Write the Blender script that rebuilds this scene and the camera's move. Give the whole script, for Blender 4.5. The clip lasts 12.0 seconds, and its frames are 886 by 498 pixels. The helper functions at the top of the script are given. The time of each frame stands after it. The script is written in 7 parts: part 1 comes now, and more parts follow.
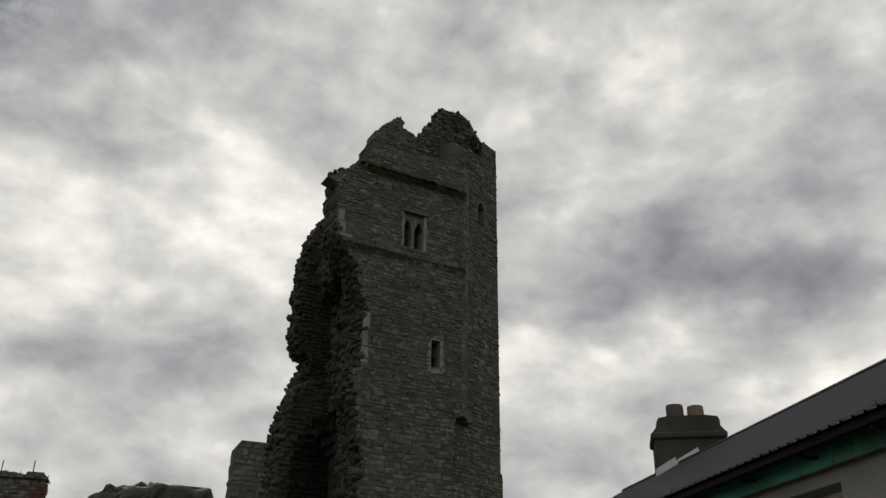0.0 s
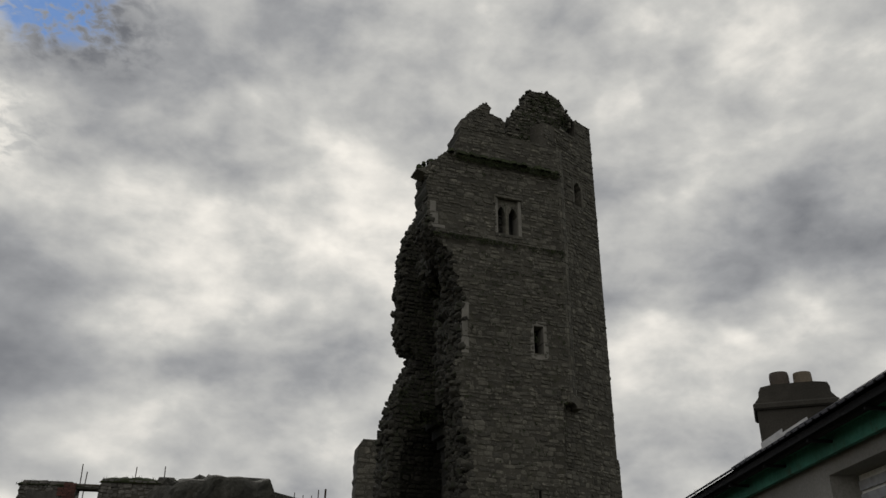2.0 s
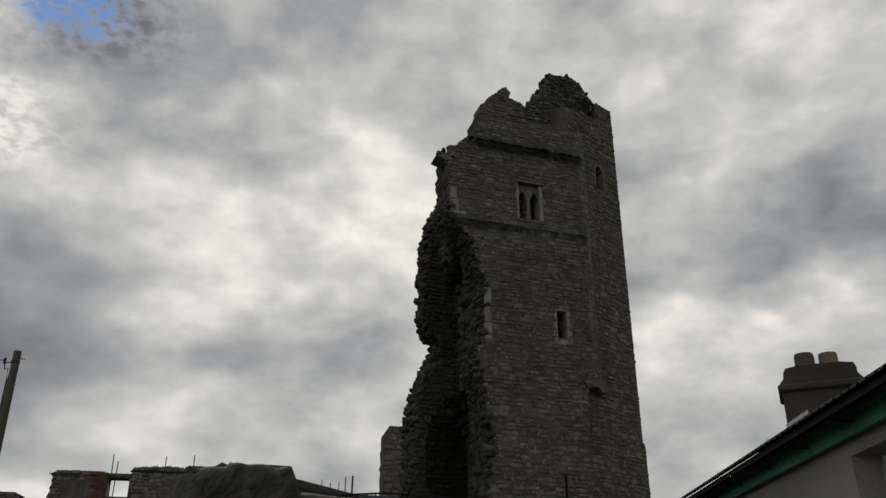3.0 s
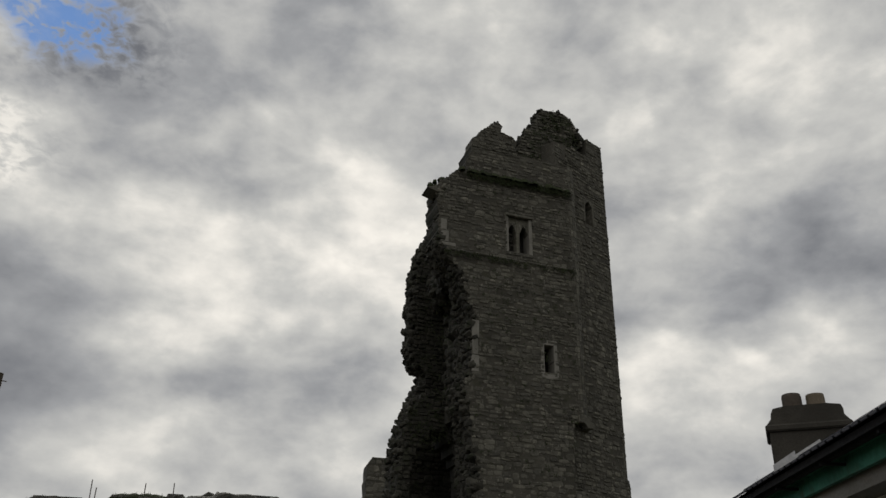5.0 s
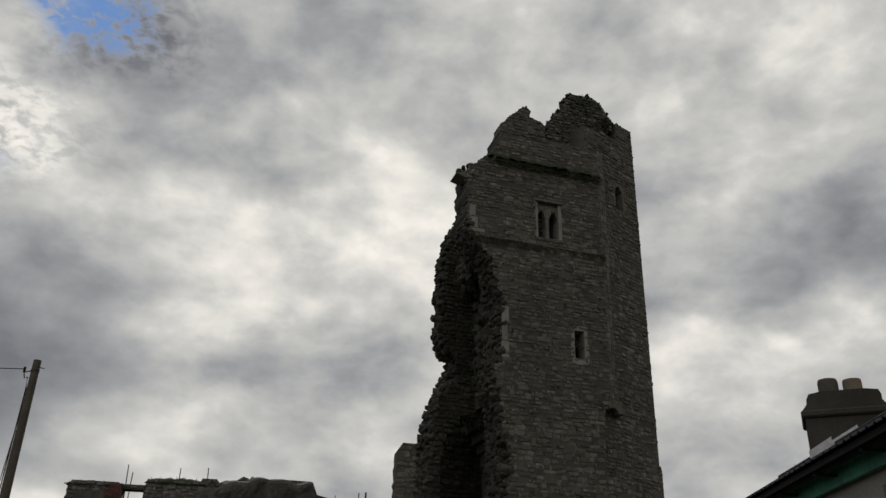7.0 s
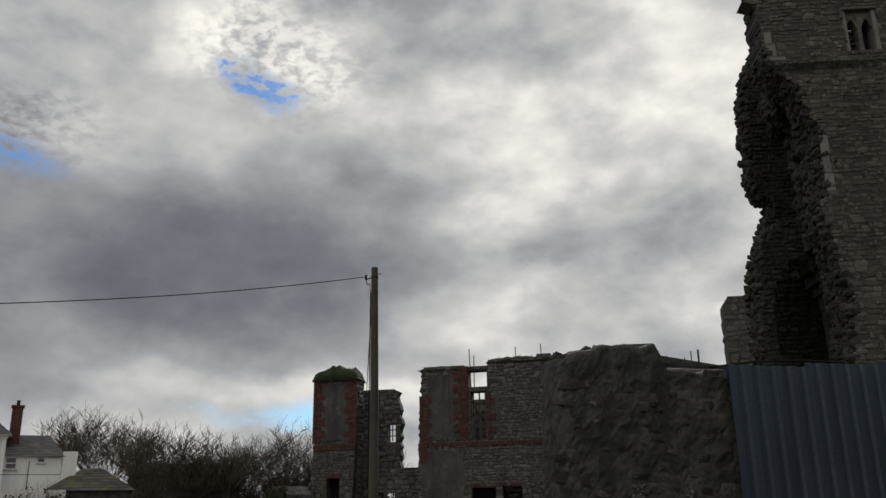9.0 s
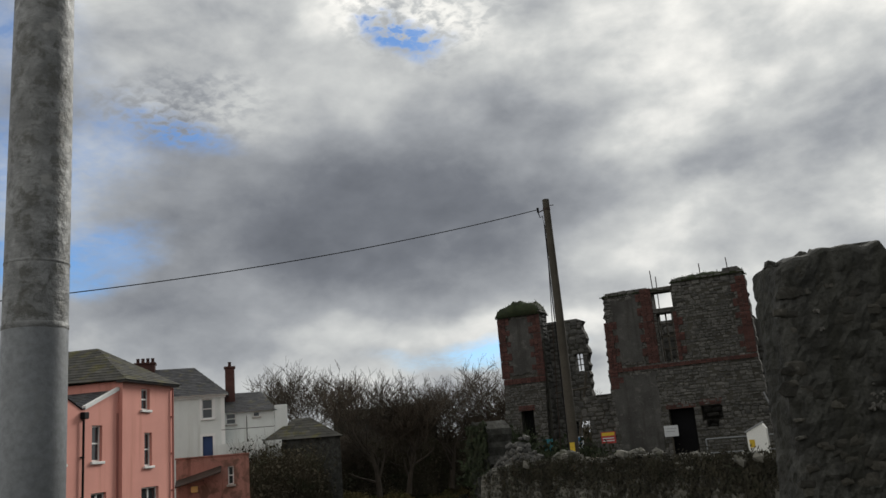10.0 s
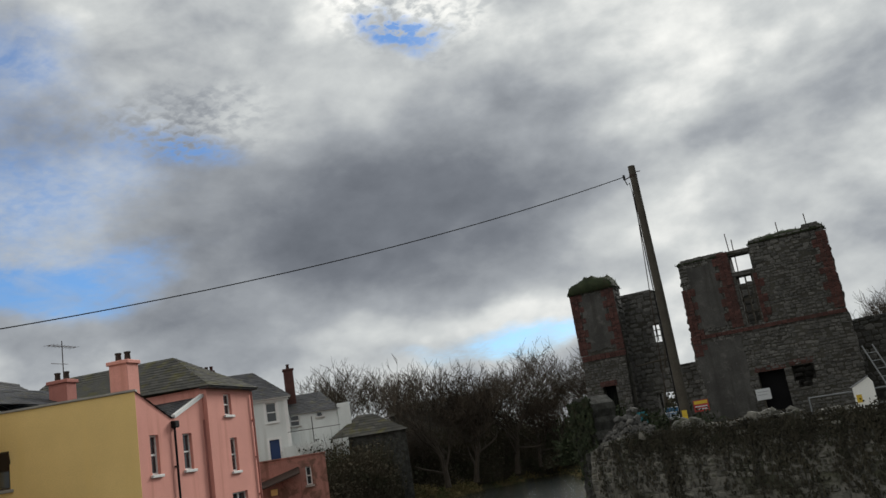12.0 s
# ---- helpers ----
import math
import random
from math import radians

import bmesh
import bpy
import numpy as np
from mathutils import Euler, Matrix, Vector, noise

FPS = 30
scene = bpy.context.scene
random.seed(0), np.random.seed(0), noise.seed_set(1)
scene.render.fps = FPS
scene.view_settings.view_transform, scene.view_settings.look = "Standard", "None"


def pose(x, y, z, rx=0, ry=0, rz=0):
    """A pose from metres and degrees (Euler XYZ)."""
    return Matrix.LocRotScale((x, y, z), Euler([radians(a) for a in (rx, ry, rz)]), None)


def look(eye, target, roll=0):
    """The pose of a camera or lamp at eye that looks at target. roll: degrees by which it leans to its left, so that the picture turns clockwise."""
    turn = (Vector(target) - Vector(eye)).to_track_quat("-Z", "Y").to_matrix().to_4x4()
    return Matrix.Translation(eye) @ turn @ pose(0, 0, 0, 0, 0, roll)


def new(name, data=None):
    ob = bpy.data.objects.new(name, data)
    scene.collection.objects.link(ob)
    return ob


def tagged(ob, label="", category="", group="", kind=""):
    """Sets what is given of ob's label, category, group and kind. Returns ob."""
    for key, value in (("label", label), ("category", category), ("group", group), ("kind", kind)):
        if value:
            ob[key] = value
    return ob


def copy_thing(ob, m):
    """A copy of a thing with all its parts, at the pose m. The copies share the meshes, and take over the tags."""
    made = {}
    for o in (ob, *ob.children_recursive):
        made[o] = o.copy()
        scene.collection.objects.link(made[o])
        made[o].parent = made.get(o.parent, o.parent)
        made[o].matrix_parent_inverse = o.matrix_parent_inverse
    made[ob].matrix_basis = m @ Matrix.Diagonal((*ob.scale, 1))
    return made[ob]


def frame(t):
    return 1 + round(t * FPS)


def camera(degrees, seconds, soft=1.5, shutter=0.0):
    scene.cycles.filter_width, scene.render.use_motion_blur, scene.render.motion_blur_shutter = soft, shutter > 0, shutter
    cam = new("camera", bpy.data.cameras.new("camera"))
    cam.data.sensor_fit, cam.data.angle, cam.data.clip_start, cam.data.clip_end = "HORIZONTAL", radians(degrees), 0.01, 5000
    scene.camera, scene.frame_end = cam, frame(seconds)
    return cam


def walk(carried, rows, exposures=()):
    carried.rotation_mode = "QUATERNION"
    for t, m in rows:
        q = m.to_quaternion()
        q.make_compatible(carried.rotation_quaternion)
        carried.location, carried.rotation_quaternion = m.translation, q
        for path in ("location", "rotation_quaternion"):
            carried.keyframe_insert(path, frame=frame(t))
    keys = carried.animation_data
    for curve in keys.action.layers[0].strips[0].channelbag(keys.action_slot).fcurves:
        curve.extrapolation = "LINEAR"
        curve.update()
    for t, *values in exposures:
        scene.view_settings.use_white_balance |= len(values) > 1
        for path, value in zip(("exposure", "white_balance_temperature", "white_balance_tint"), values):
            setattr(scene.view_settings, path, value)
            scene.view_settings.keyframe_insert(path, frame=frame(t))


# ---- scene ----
cam = camera(55.85, 12.0)
PATH = [
    (0.0, pose(-0.000, 0.001, 1.619, 116.09, -1.00, -20.82)),
    (0.5, pose(0.321, 0.012, 1.588, 116.33, -0.70, -18.43)),
    (1.0, pose(0.576, 0.123, 1.597, 116.61, -1.13, -15.79)),
    (1.5, pose(0.748, 0.262, 1.600, 116.35, -0.32, -14.16)),
    (2.0, pose(0.953, 0.332, 1.599, 115.65, -0.44, -11.57)),
    (2.5, pose(1.062, 0.365, 1.591, 114.94, -0.55, -9.61)),
    (3.0, pose(1.044, 0.353, 1.599, 114.74, -0.18, -9.63)),
    (5.0, pose(0.951, 0.320, 1.602, 116.86, -1.08, -11.07)),
    (5.5, pose(0.949, 0.309, 1.599, 117.14, -1.10, -11.65)),
    (6.0, pose(0.950, 0.313, 1.602, 116.91, -1.17, -11.94)),
    (6.5, pose(0.960, 0.324, 1.605, 116.60, -1.37, -11.22)),
    (8.5, pose(0.747, 0.423, 1.600, 110.02, -0.40, 6.03)),
    (9.0, pose(0.751, 0.425, 1.595, 107.08, 0.93, 13.22)),
    (9.5, pose(0.652, 0.465, 1.596, 104.92, 2.25, 18.04)),
    (10.0, pose(0.418, 0.455, 1.612, 103.25, 4.72, 25.80)),
    (10.2, pose(0.060, 0.335, 1.603, 102.40, 5.05, 29.16)),
    (10.5, pose(-0.301, 0.219, 1.587, 101.85, 6.49, 34.15)),
    (10.8, pose(-0.666, 0.150, 1.592, 102.00, 7.20, 38.48)),
    (11.0, pose(-0.957, 0.040, 1.597, 102.56, 7.31, 40.85)),
    (11.2, pose(-1.200, -0.010, 1.600, 103.12, 7.55, 41.88)),
    (11.5, pose(-1.505, -0.098, 1.607, 103.72, 8.14, 39.74)),
    (11.8, pose(-1.837, -0.104, 1.608, 103.28, 9.00, 33.04)),
    (12.0, pose(-2.057, -0.107, 1.605, 103.01, 9.06, 27.85)),
]
EXPOSURES = [(0.0, -0.04, 6500, 10), (2.0, -0.19, 6500, 10), (5.5, -0.17, 6500, 10), (8.5, -0.2, 6450, 10), (9.5, -0.08, 6350, 10), (10.0, -0.06, 6250, 9), (10.5, 0.04, 6100, 8), (11.0, 0.24, 6000, 7), (11.5, 0.18, 6000, 7), (12.0, -0.04, 6150, 8)]
walk(cam, PATH, EXPOSURES)

# ---- world: broken winter overcast, the sun hidden behind the tower ----
SUN_YAW, SUN_ELEV = -7.0, 28.0


def way(yaw, elev):
    a, e = radians(yaw), radians(elev)
    return Vector((-math.sin(a) * math.cos(e), math.cos(a) * math.cos(e), math.sin(e)))


class Nodes:
    """Short hand for building a node tree."""

    def __init__(self, tree):
        self.tree = tree
        tree.nodes.clear()

    def add(self, kind, inputs=(), **settings):
        n = self.tree.nodes.new(kind)
        if "operation" in settings:
            n.operation = settings["operation"]
        if "use_clamp" in settings:
            n.use_clamp = settings["use_clamp"]
        if "interpolation_type" in settings:
            n.interpolation_type = settings["interpolation_type"]
        if "data_type" in settings:
            n.data_type, n.blend_type = settings["data_type"], settings["blend_type"]
        if "vector_type" in settings:
            n.vector_type = settings["vector_type"]
        if "gradient_type" in settings:
            n.gradient_type = settings["gradient_type"]
        if "sky_type" in settings:
            n.sky_type, n.sun_disc = settings["sky_type"], settings["sun_disc"]
            n.sun_elevation, n.sun_rotation = settings["sun_elevation"], settings["sun_rotation"]
            n.air_density, n.dust_density = settings["air_density"], settings["dust_density"]
        for k, v in dict(inputs).items():
            self.put(n.inputs[k], v)
        return n

    def put(self, socket, v):
        if isinstance(v, bpy.types.NodeSocket):
            self.tree.links.new(v, socket)
        elif isinstance(v, bpy.types.Node):
            self.tree.links.new(v.outputs[0], socket)
        else:
            socket.default_value = v

    def math(self, op, a, b=0.0, c=0.0, clamp=False):
        return self.add("ShaderNodeMath", {0: a, 1: b, 2: c}, operation=op, use_clamp=clamp).outputs[0]

    def vec(self, op, a, b=(0, 0, 0), out=0):
        return self.add("ShaderNodeVectorMath", {0: a, 1: b}, operation=op).outputs[out]

    def span(self, v, a, b, c=0.0, d=1.0, smooth=True):
        return self.add("ShaderNodeMapRange", {0: v, 1: a, 2: b, 3: c, 4: d}, interpolation_type="SMOOTHSTEP" if smooth else "LINEAR").outputs[0]

    def mix(self, f, a, b, blend="MIX"):
        n = self.add("ShaderNodeMix", data_type="RGBA", blend_type=blend)
        self.put(n.inputs[0], f), self.put(n.inputs[6], a), self.put(n.inputs[7], b)
        return n.outputs[2]

    def noise(self, v, scale, detail=4.0, rough=0.55, distort=0.0):
        return self.add("ShaderNodeTexNoise", {"Vector": v, "Scale": scale, "Detail": detail, "Roughness": rough, "Distortion": distort})


def grey(r, g=None, b=None):
    return (r, r if g is None else g, r if b is None else b, 1)


world = bpy.data.worlds.new("sky")
scene.world = world
world.use_nodes = True
N = Nodes(world.node_tree)
ray = N.add("ShaderNodeTexCoord").outputs["Generated"]
flat = N.add("ShaderNodeSeparateXYZ", {0: ray})
up = N.math("MAXIMUM", flat.outputs[2], 0.0)
lift = N.math("ADD", up, 0.22)
sheet = N.add("ShaderNodeCombineXYZ", {0: N.math("DIVIDE", flat.outputs[0], lift), 1: N.math("DIVIDE", flat.outputs[1], lift), 2: 0.35}).outputs[0]
# the sky's own grid, in degrees: turn to the left of north and height, with uneven edges
turn_ = N.math("MULTIPLY", N.math("ARCTAN2", N.math("MULTIPLY", flat.outputs[0], -1.0), flat.outputs[1]), 57.2958)
high = N.math("MULTIPLY", N.math("ARCSINE", flat.outputs[2]), 57.2958)
grid = N.add("ShaderNodeCombineXYZ", {0: turn_, 1: high, 2: 0.0}).outputs[0]
flatter = N.vec("MULTIPLY", ray, (1.0, 1.0, 1.7))
wob = N.vec("MULTIPLY", N.vec("SUBTRACT", N.noise(flatter, 4.5, 5.0, 0.5).outputs["Color"], (0.5, 0.5, 0.5)), (13.0, 8.0, 0.0))
bent = N.vec("ADD", grid, wob)


def bank(yaw, elev, wide, tall, amount):
    """A soft oval cloud mass in the sky: its middle, half width and half height in degrees."""
    q = N.add("ShaderNodeMapping", {0: bent, 1: (yaw, elev, 0), 3: (wide, tall, 1)}, vector_type="TEXTURE")
    return N.math("MULTIPLY", N.span(N.add("ShaderNodeTexGradient", {0: q}, gradient_type="SPHERICAL").outputs[1], 0.0, 0.85), amount)


def total(values):
    t_ = values[0]
    for v in values[1:]:
        t_ = N.math("ADD", t_, v)
    return t_


billow = N.vec("MULTIPLY", ray, (1.0, 1.0, 1.6))
n_big = N.noise(billow, 3.2, 3.0, 0.5, 0.4).outputs[0]
n_mid = N.noise(billow, 8.5, 6.0, 0.5, 0.15).outputs[0]
n_fine = N.noise(billow, 26.0, 6.0, 0.55, 0.1).outputs[0]
n_dap = N.noise(sheet, 40.0, 4.0, 0.55, 0.3).outputs[0]
DARK = ((30, 15.5, 26, 9, -0.41), (37, 12, 17, 6, -0.14), (24, 18.5, 15, 5, -0.05), (54, 10.5, 18, 4, -0.22), (2, 17.5, 9, 5, -0.24), (16, 22.5, 8, 3, -0.12), (11, 33, 11, 6, -0.14), (41, 28, 12, 5, -0.16),
        (-36, 25.5, 13, 5.5, -0.30), (-44, 22, 8, 4, -0.18), (-27, 22, 7, 2.8, -0.14), (56, 24, 13, 5.5, -0.14), (-18, 39, 12, 4, -0.06), (16, 4, 7, 1.5, -0.2), (20, 30, 10, 8, -0.06), (17, 36, 13, 7, -0.18), (44, 23, 9, 7, -0.12), (40, 6.5, 12, 4, -0.14))
BRIGHT = ((7, 20.5, 8, 4.5, 0.22), (14, 26, 12, 5, 0.12), (-6, 28.5, 13, 8, 0.3), (-2, 23, 8, 6, 0.10), (22, 8.0, 16, 2.2, 0.2), (8, 8.5, 16, 4.5, 0.10), (10, 12.5, 10, 3, 0.16), (4, 27, 9, 4, 0.12), (-29, 18, 10, 2.8, 0.16), (-32, 19, 2.2, 1.3, 0.1),
          (-38, 36, 18, 7, 0.08), (-46, 14, 14, 5, 0.12), (62, 19.5, 9, 3.6, 0.3), (26, 31, 13, 5, 0.22), (45, 26, 10, 3, 0.1), (-22, 13, 12, 4, 0.08))
GAPS = ((24.5, 27.0, 5.5, 2.5, 0.5), (21, 38, 8, 4.5, 0.6), (61, 28, 16, 5, 0.5), (55, 13.6, 15, 2.8, 0.62), (41, 20.6, 6, 2.0, 0.32), (22, 5.9, 12, 1.9, 0.5), (44.5, 21.8, 6, 2.4, 0.26), (72, 22, 10, 9, 0.4), (62, 21, 28, 15, 0.40), (105, 35, 40, 25, 0.5))
# Added bright patch of unseen sky, back left, to light walls facing it.
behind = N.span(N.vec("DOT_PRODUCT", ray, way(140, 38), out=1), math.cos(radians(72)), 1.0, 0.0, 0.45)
calm = N.math("SUBTRACT", 1.0, bank(31, 15, 34, 14, 0.75))
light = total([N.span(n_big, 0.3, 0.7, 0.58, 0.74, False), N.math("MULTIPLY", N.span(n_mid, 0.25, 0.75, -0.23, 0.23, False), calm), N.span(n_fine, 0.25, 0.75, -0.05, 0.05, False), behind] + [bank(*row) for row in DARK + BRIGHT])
dapple = total([bank(24, 29, 9, 5, 1.0), bank(42, 23, 9, 4, 0.7), bank(20, 38, 12, 6, 0.8)])
light = N.math("ADD", light, N.math("MULTIPLY", dapple, N.span(n_dap, 0.32, 0.62, -0.16, 0.16)))
cloud = N.add("ShaderNodeValToRGB", {0: light})
ramp = cloud.color_ramp
ramp.elements[0].position, ramp.elements[0].color = 0.0, grey(0.105, 0.112, 0.128)
ramp.elements[1].position, ramp.elements[1].color = 1.0, grey(1.10, 1.05, 0.96)
for at_, c in ((0.25, grey(0.20, 0.208, 0.228)), (0.5, grey(0.385, 0.392, 0.402)), (0.75, grey(0.66, 0.655, 0.625))):
    e = ramp.elements.new(at_)
    e.color = c
ragged_ = total([N.math("MULTIPLY", N.span(n_dap, 0.36, 0.64, -0.9, 0.9, False), N.math("ADD", dapple, 0.12, clamp=True)), N.span(n_mid, 0.25, 0.75, -0.45, 0.45, False)])
gap = total([bank(*row) for row in GAPS])
gap = N.math("MULTIPLY", gap, N.math("ADD", ragged_, 1.0))
veil = N.span(N.noise(sheet, 5.0, 7.0, 0.6, 0.6).outputs[0], 0.38, 0.66, 0.0, 1.0)
hole = N.math("MULTIPLY", N.span(gap, 0.06, 0.66, 0.0, 0.95), N.span(veil, 0.0, 1.0, 1.0, 0.6, False))
blue = N.add("ShaderNodeTexSky", sky_type="NISHITA", sun_disc=False, sun_elevation=radians(SUN_ELEV), sun_rotation=radians(-SUN_YAW), air_density=1.0, dust_density=0.3)
blue_light = N.vec("MULTIPLY", blue.outputs[0], (0.066, 0.094, 0.128))
mixed = N.mix(hole, cloud.outputs[0], blue_light)
below = N.span(flat.outputs[2], -0.05, 0.0, 0.0, 1.0)
mixed = N.mix(below, grey(0.06, 0.06, 0.055), mixed)
back = N.add("ShaderNodeBackground", {0: mixed, 1: 1.0})
N.add("ShaderNodeOutputWorld", {0: back})

sun = new("sun", bpy.data.lights.new("sun", "SUN"))
sun.data.energy, sun.data.angle, sun.data.color = 2.9, radians(16), (1.0, 0.94, 0.84)
sun.matrix_world = look(way(SUN_YAW, SUN_ELEV) * 200, (0, 0, 0))

# ---- materials ----


def surface(name, base, rough=0.85, vary=0.25, patch=0.35, patch_colour=None, grain=18.0, bump=0.25, metal=0.0, big=0.7, stain=None, streak=False, spec=0.3, pieces=0.0, fleck=None):
    """A weathered opaque surface: base colour, two scales of variation, patches of a second colour, fine relief. pieces: change from piece to piece."""
    m = bpy.data.materials.new(name)
    m.use_nodes = True
    n = Nodes(m.node_tree)
    p = n.add("ShaderNodeTexCoord").outputs["Object"]
    q = p
    if pieces:
        o, g = n.add("ShaderNodeObjectInfo").outputs["Random"], n.add("ShaderNodeNewGeometry").outputs["Random Per Island"]
        pick = n.math("FRACT", n.math("ADD", n.math("MULTIPLY", o, 7.31), g))
        q = n.vec("ADD", p, n.add("ShaderNodeCombineXYZ", {0: n.math("MULTIPLY", pick, 31.0), 1: n.math("MULTIPLY", pick, 17.0), 2: 0.0}).outputs[0])
    wide = n.noise(q, big, 5.0, 0.6).outputs[0]
    fine = n.noise(q, grain, 6.0, 0.65).outputs[0]
    c = n.mix(n.span(wide, 0.3, 0.7), grey(*[v * (1 - vary) for v in base]), grey(*[min(1, v * (1 + vary)) for v in base]))
    c = n.mix(n.span(fine, 0.3, 0.75, 0.0, 0.55), c, grey(*[v * 0.55 for v in base]))
    if patch_colour:
        spots = n.noise(p, big * 2.3, 7.0, 0.65, 0.4).outputs[0]
        c = n.mix(n.span(spots, 0.56 - 0.1 * patch, 0.70 - 0.1 * patch, 0.0, 0.85), c, grey(*patch_colour))
    if fleck:
        dots = n.noise(p, 9.0, 3.0, 0.7).outputs[0]
        c = n.mix(n.span(dots, 0.60, 0.68, 0.0, 0.75), c, grey(*fleck))
    if stain:
        s = p
        if streak:
            s = n.add("ShaderNodeMapping", {0: p, 3: (2.2, 2.2, 0.16)}).outputs[0]
        run = n.noise(s, 1.1, 6.0, 0.6).outputs[0]
        c = n.mix(n.span(run, 0.5, 0.72, 0.0, 0.7), c, grey(*stain))
    if pieces:
        c = n.mix(1.0, c, n.add("ShaderNodeCombineColor", {0: n.span(pick, 0, 1, 1 - pieces, 1 + pieces, False), 1: n.span(pick, 0, 1, 1 - pieces, 1 + pieces * 0.95, False), 2: n.span(pick, 0, 1, 1 - pieces, 1 + pieces * 0.85, False)}).outputs[0], "MULTIPLY")
    bmp = n.add("ShaderNodeBump", {"Strength": bump, "Distance": 0.03, "Height": n.math("ADD", n.math("MULTIPLY", fine, 0.6), wide)})
    b = n.add("ShaderNodeBsdfPrincipled", {"Base Color": c, "Roughness": n.span(fine, 0.2, 0.8, max(0.05, rough - 0.12), min(1, rough + 0.1)), "Metallic": metal, "Normal": bmp, "Specular IOR Level": spec})
    n.add("ShaderNodeOutputMaterial", {0: b})
    return m


def glass(name):
    m = bpy.data.materials.new(name)
    m.use_nodes = True
    n = Nodes(m.node_tree)
    b = n.add("ShaderNodeBsdfPrincipled", {"Base Color": grey(0.03, 0.035, 0.04), "Roughness": 0.06, "Specular IOR Level": 0.6})
    n.add("ShaderNodeOutputMaterial", {0: b})
    return m


STONE = surface("tower_limestone", (0.07, 0.069, 0.06), 0.92, 0.45, -0.1, (0.16, 0.155, 0.135), 14, 0.8, big=0.8, stain=(0.036, 0.035, 0.026), pieces=0.3, fleck=(0.19, 0.185, 0.165))
MORTAR = surface("old_mortar", (0.047, 0.045, 0.038), 0.95, 0.4, grain=22, bump=0.8, big=0.8, patch_colour=(0.034, 0.034, 0.024), fleck=(0.14, 0.135, 0.12))
# Shade of the broken interior is put into this dark base; moss patches over.
CORE = surface("shade_toned_mossy_core", (0.027, 0.027, 0.023), 0.95, 0.45, 0.5, (0.016, 0.02, 0.011), 16, 0.8, big=1.2, pieces=0.35)
CUT_STONE = surface("cut_limestone", (0.15, 0.147, 0.135), 0.88, 0.15, grain=25, bump=0.3, big=1.2, stain=(0.08, 0.078, 0.07))
RUBBLE = surface("ruin_rubble", (0.085, 0.084, 0.08), 0.92, 0.35, 0.0, (0.13, 0.128, 0.122), 14, 0.7, big=0.9, stain=(0.028, 0.027, 0.025), pieces=0.28, fleck=(0.17, 0.165, 0.155))
OLD_RENDER = surface("dark_old_cement_render", (0.06, 0.059, 0.056), 0.95, 0.35, 0.2, (0.1, 0.097, 0.09), 20, 0.6, big=0.8, stain=(0.025, 0.024, 0.021), streak=True)
BRICK = surface("red_brick", (0.068, 0.031, 0.027), 0.9, 0.25, grain=20, bump=0.4, big=1.4, stain=(0.05, 0.03, 0.026), pieces=0.3)
QUAY = surface("quay_rubble", (0.125, 0.122, 0.108), 0.93, 0.3, 0.7, (0.03, 0.032, 0.018), 12, 0.5, big=0.35, stain=(0.028, 0.028, 0.02), streak=True, pieces=0.32)
NEAR = surface("black_lichened_stone", (0.05, 0.05, 0.045), 0.93, 0.6, 0.45, (0.018, 0.018, 0.014), 30, 1.0, big=3.2, stain=(0.02, 0.02, 0.015), streak=True)
NEAR_STONE = surface("blackened_rubble", (0.048, 0.046, 0.04), 0.93, 0.5, 0.2, (0.02, 0.02, 0.016), 24, 0.9, big=1.6, stain=(0.02, 0.02, 0.015), pieces=0.5, fleck=(0.09, 0.088, 0.08))
LIME = surface("flaking_limewash", (0.13, 0.125, 0.115), 0.9, 0.25, grain=22, bump=0.4, big=3.0)
MOSS = surface("moss_and_turf", (0.02, 0.028, 0.011), 0.98, 0.4, grain=30, bump=0.9, big=2.0, patch_colour=(0.028, 0.024, 0.013))
RUST = surface("rusty_iron", (0.05, 0.035, 0.028), 0.7, 0.3, grain=40, bump=0.3, metal=0.4)
HOARD = surface("blue_grey_steel_sheet", (0.045, 0.062, 0.084), 0.55, 0.12, grain=30, bump=0.05, metal=0.3, big=0.8, stain=(0.026, 0.036, 0.05), streak=True)
TIMBER = surface("weathered_pole_timber", (0.06, 0.053, 0.042), 0.88, 0.25, grain=24, bump=0.4, big=1.5, stain=(0.06, 0.05, 0.04), streak=True)
GALV = surface("galvanised_steel", (0.21, 0.222, 0.235), 0.55, 0.12, 0.4, (0.21, 0.22, 0.225), 60, 0.12, metal=0.35, big=5.0, stain=(0.17, 0.175, 0.175), streak=True)
GALV_OLD = surface("weathered_galvanised_steel", (0.21, 0.215, 0.215), 0.6, 0.3, 0.9, (0.10, 0.10, 0.092), 45, 0.35, metal=0.3, big=11.0, stain=(0.055, 0.055, 0.05), streak=True, fleck=(0.3, 0.3, 0.29))
BLACK = surface("black_plastic", (0.012, 0.012, 0.013), 0.7, 0.1, grain=30, bump=0.05, spec=0.1)
YELLOW = surface("yellow_painted_render", (0.87, 0.62, 0.25), 0.85, 0.06, grain=35, bump=0.12, big=0.4, stain=(0.78, 0.55, 0.21), streak=True)
CREAM = surface("cream_paint", (0.72, 0.68, 0.54), 0.7, 0.08, grain=30, bump=0.08, stain=(0.5, 0.46, 0.36), streak=True)
PINK = surface("pink_painted_render", (0.72, 0.33, 0.27), 0.85, 0.07, grain=32, bump=0.12, big=0.5, stain=(0.52, 0.22, 0.17), streak=True)
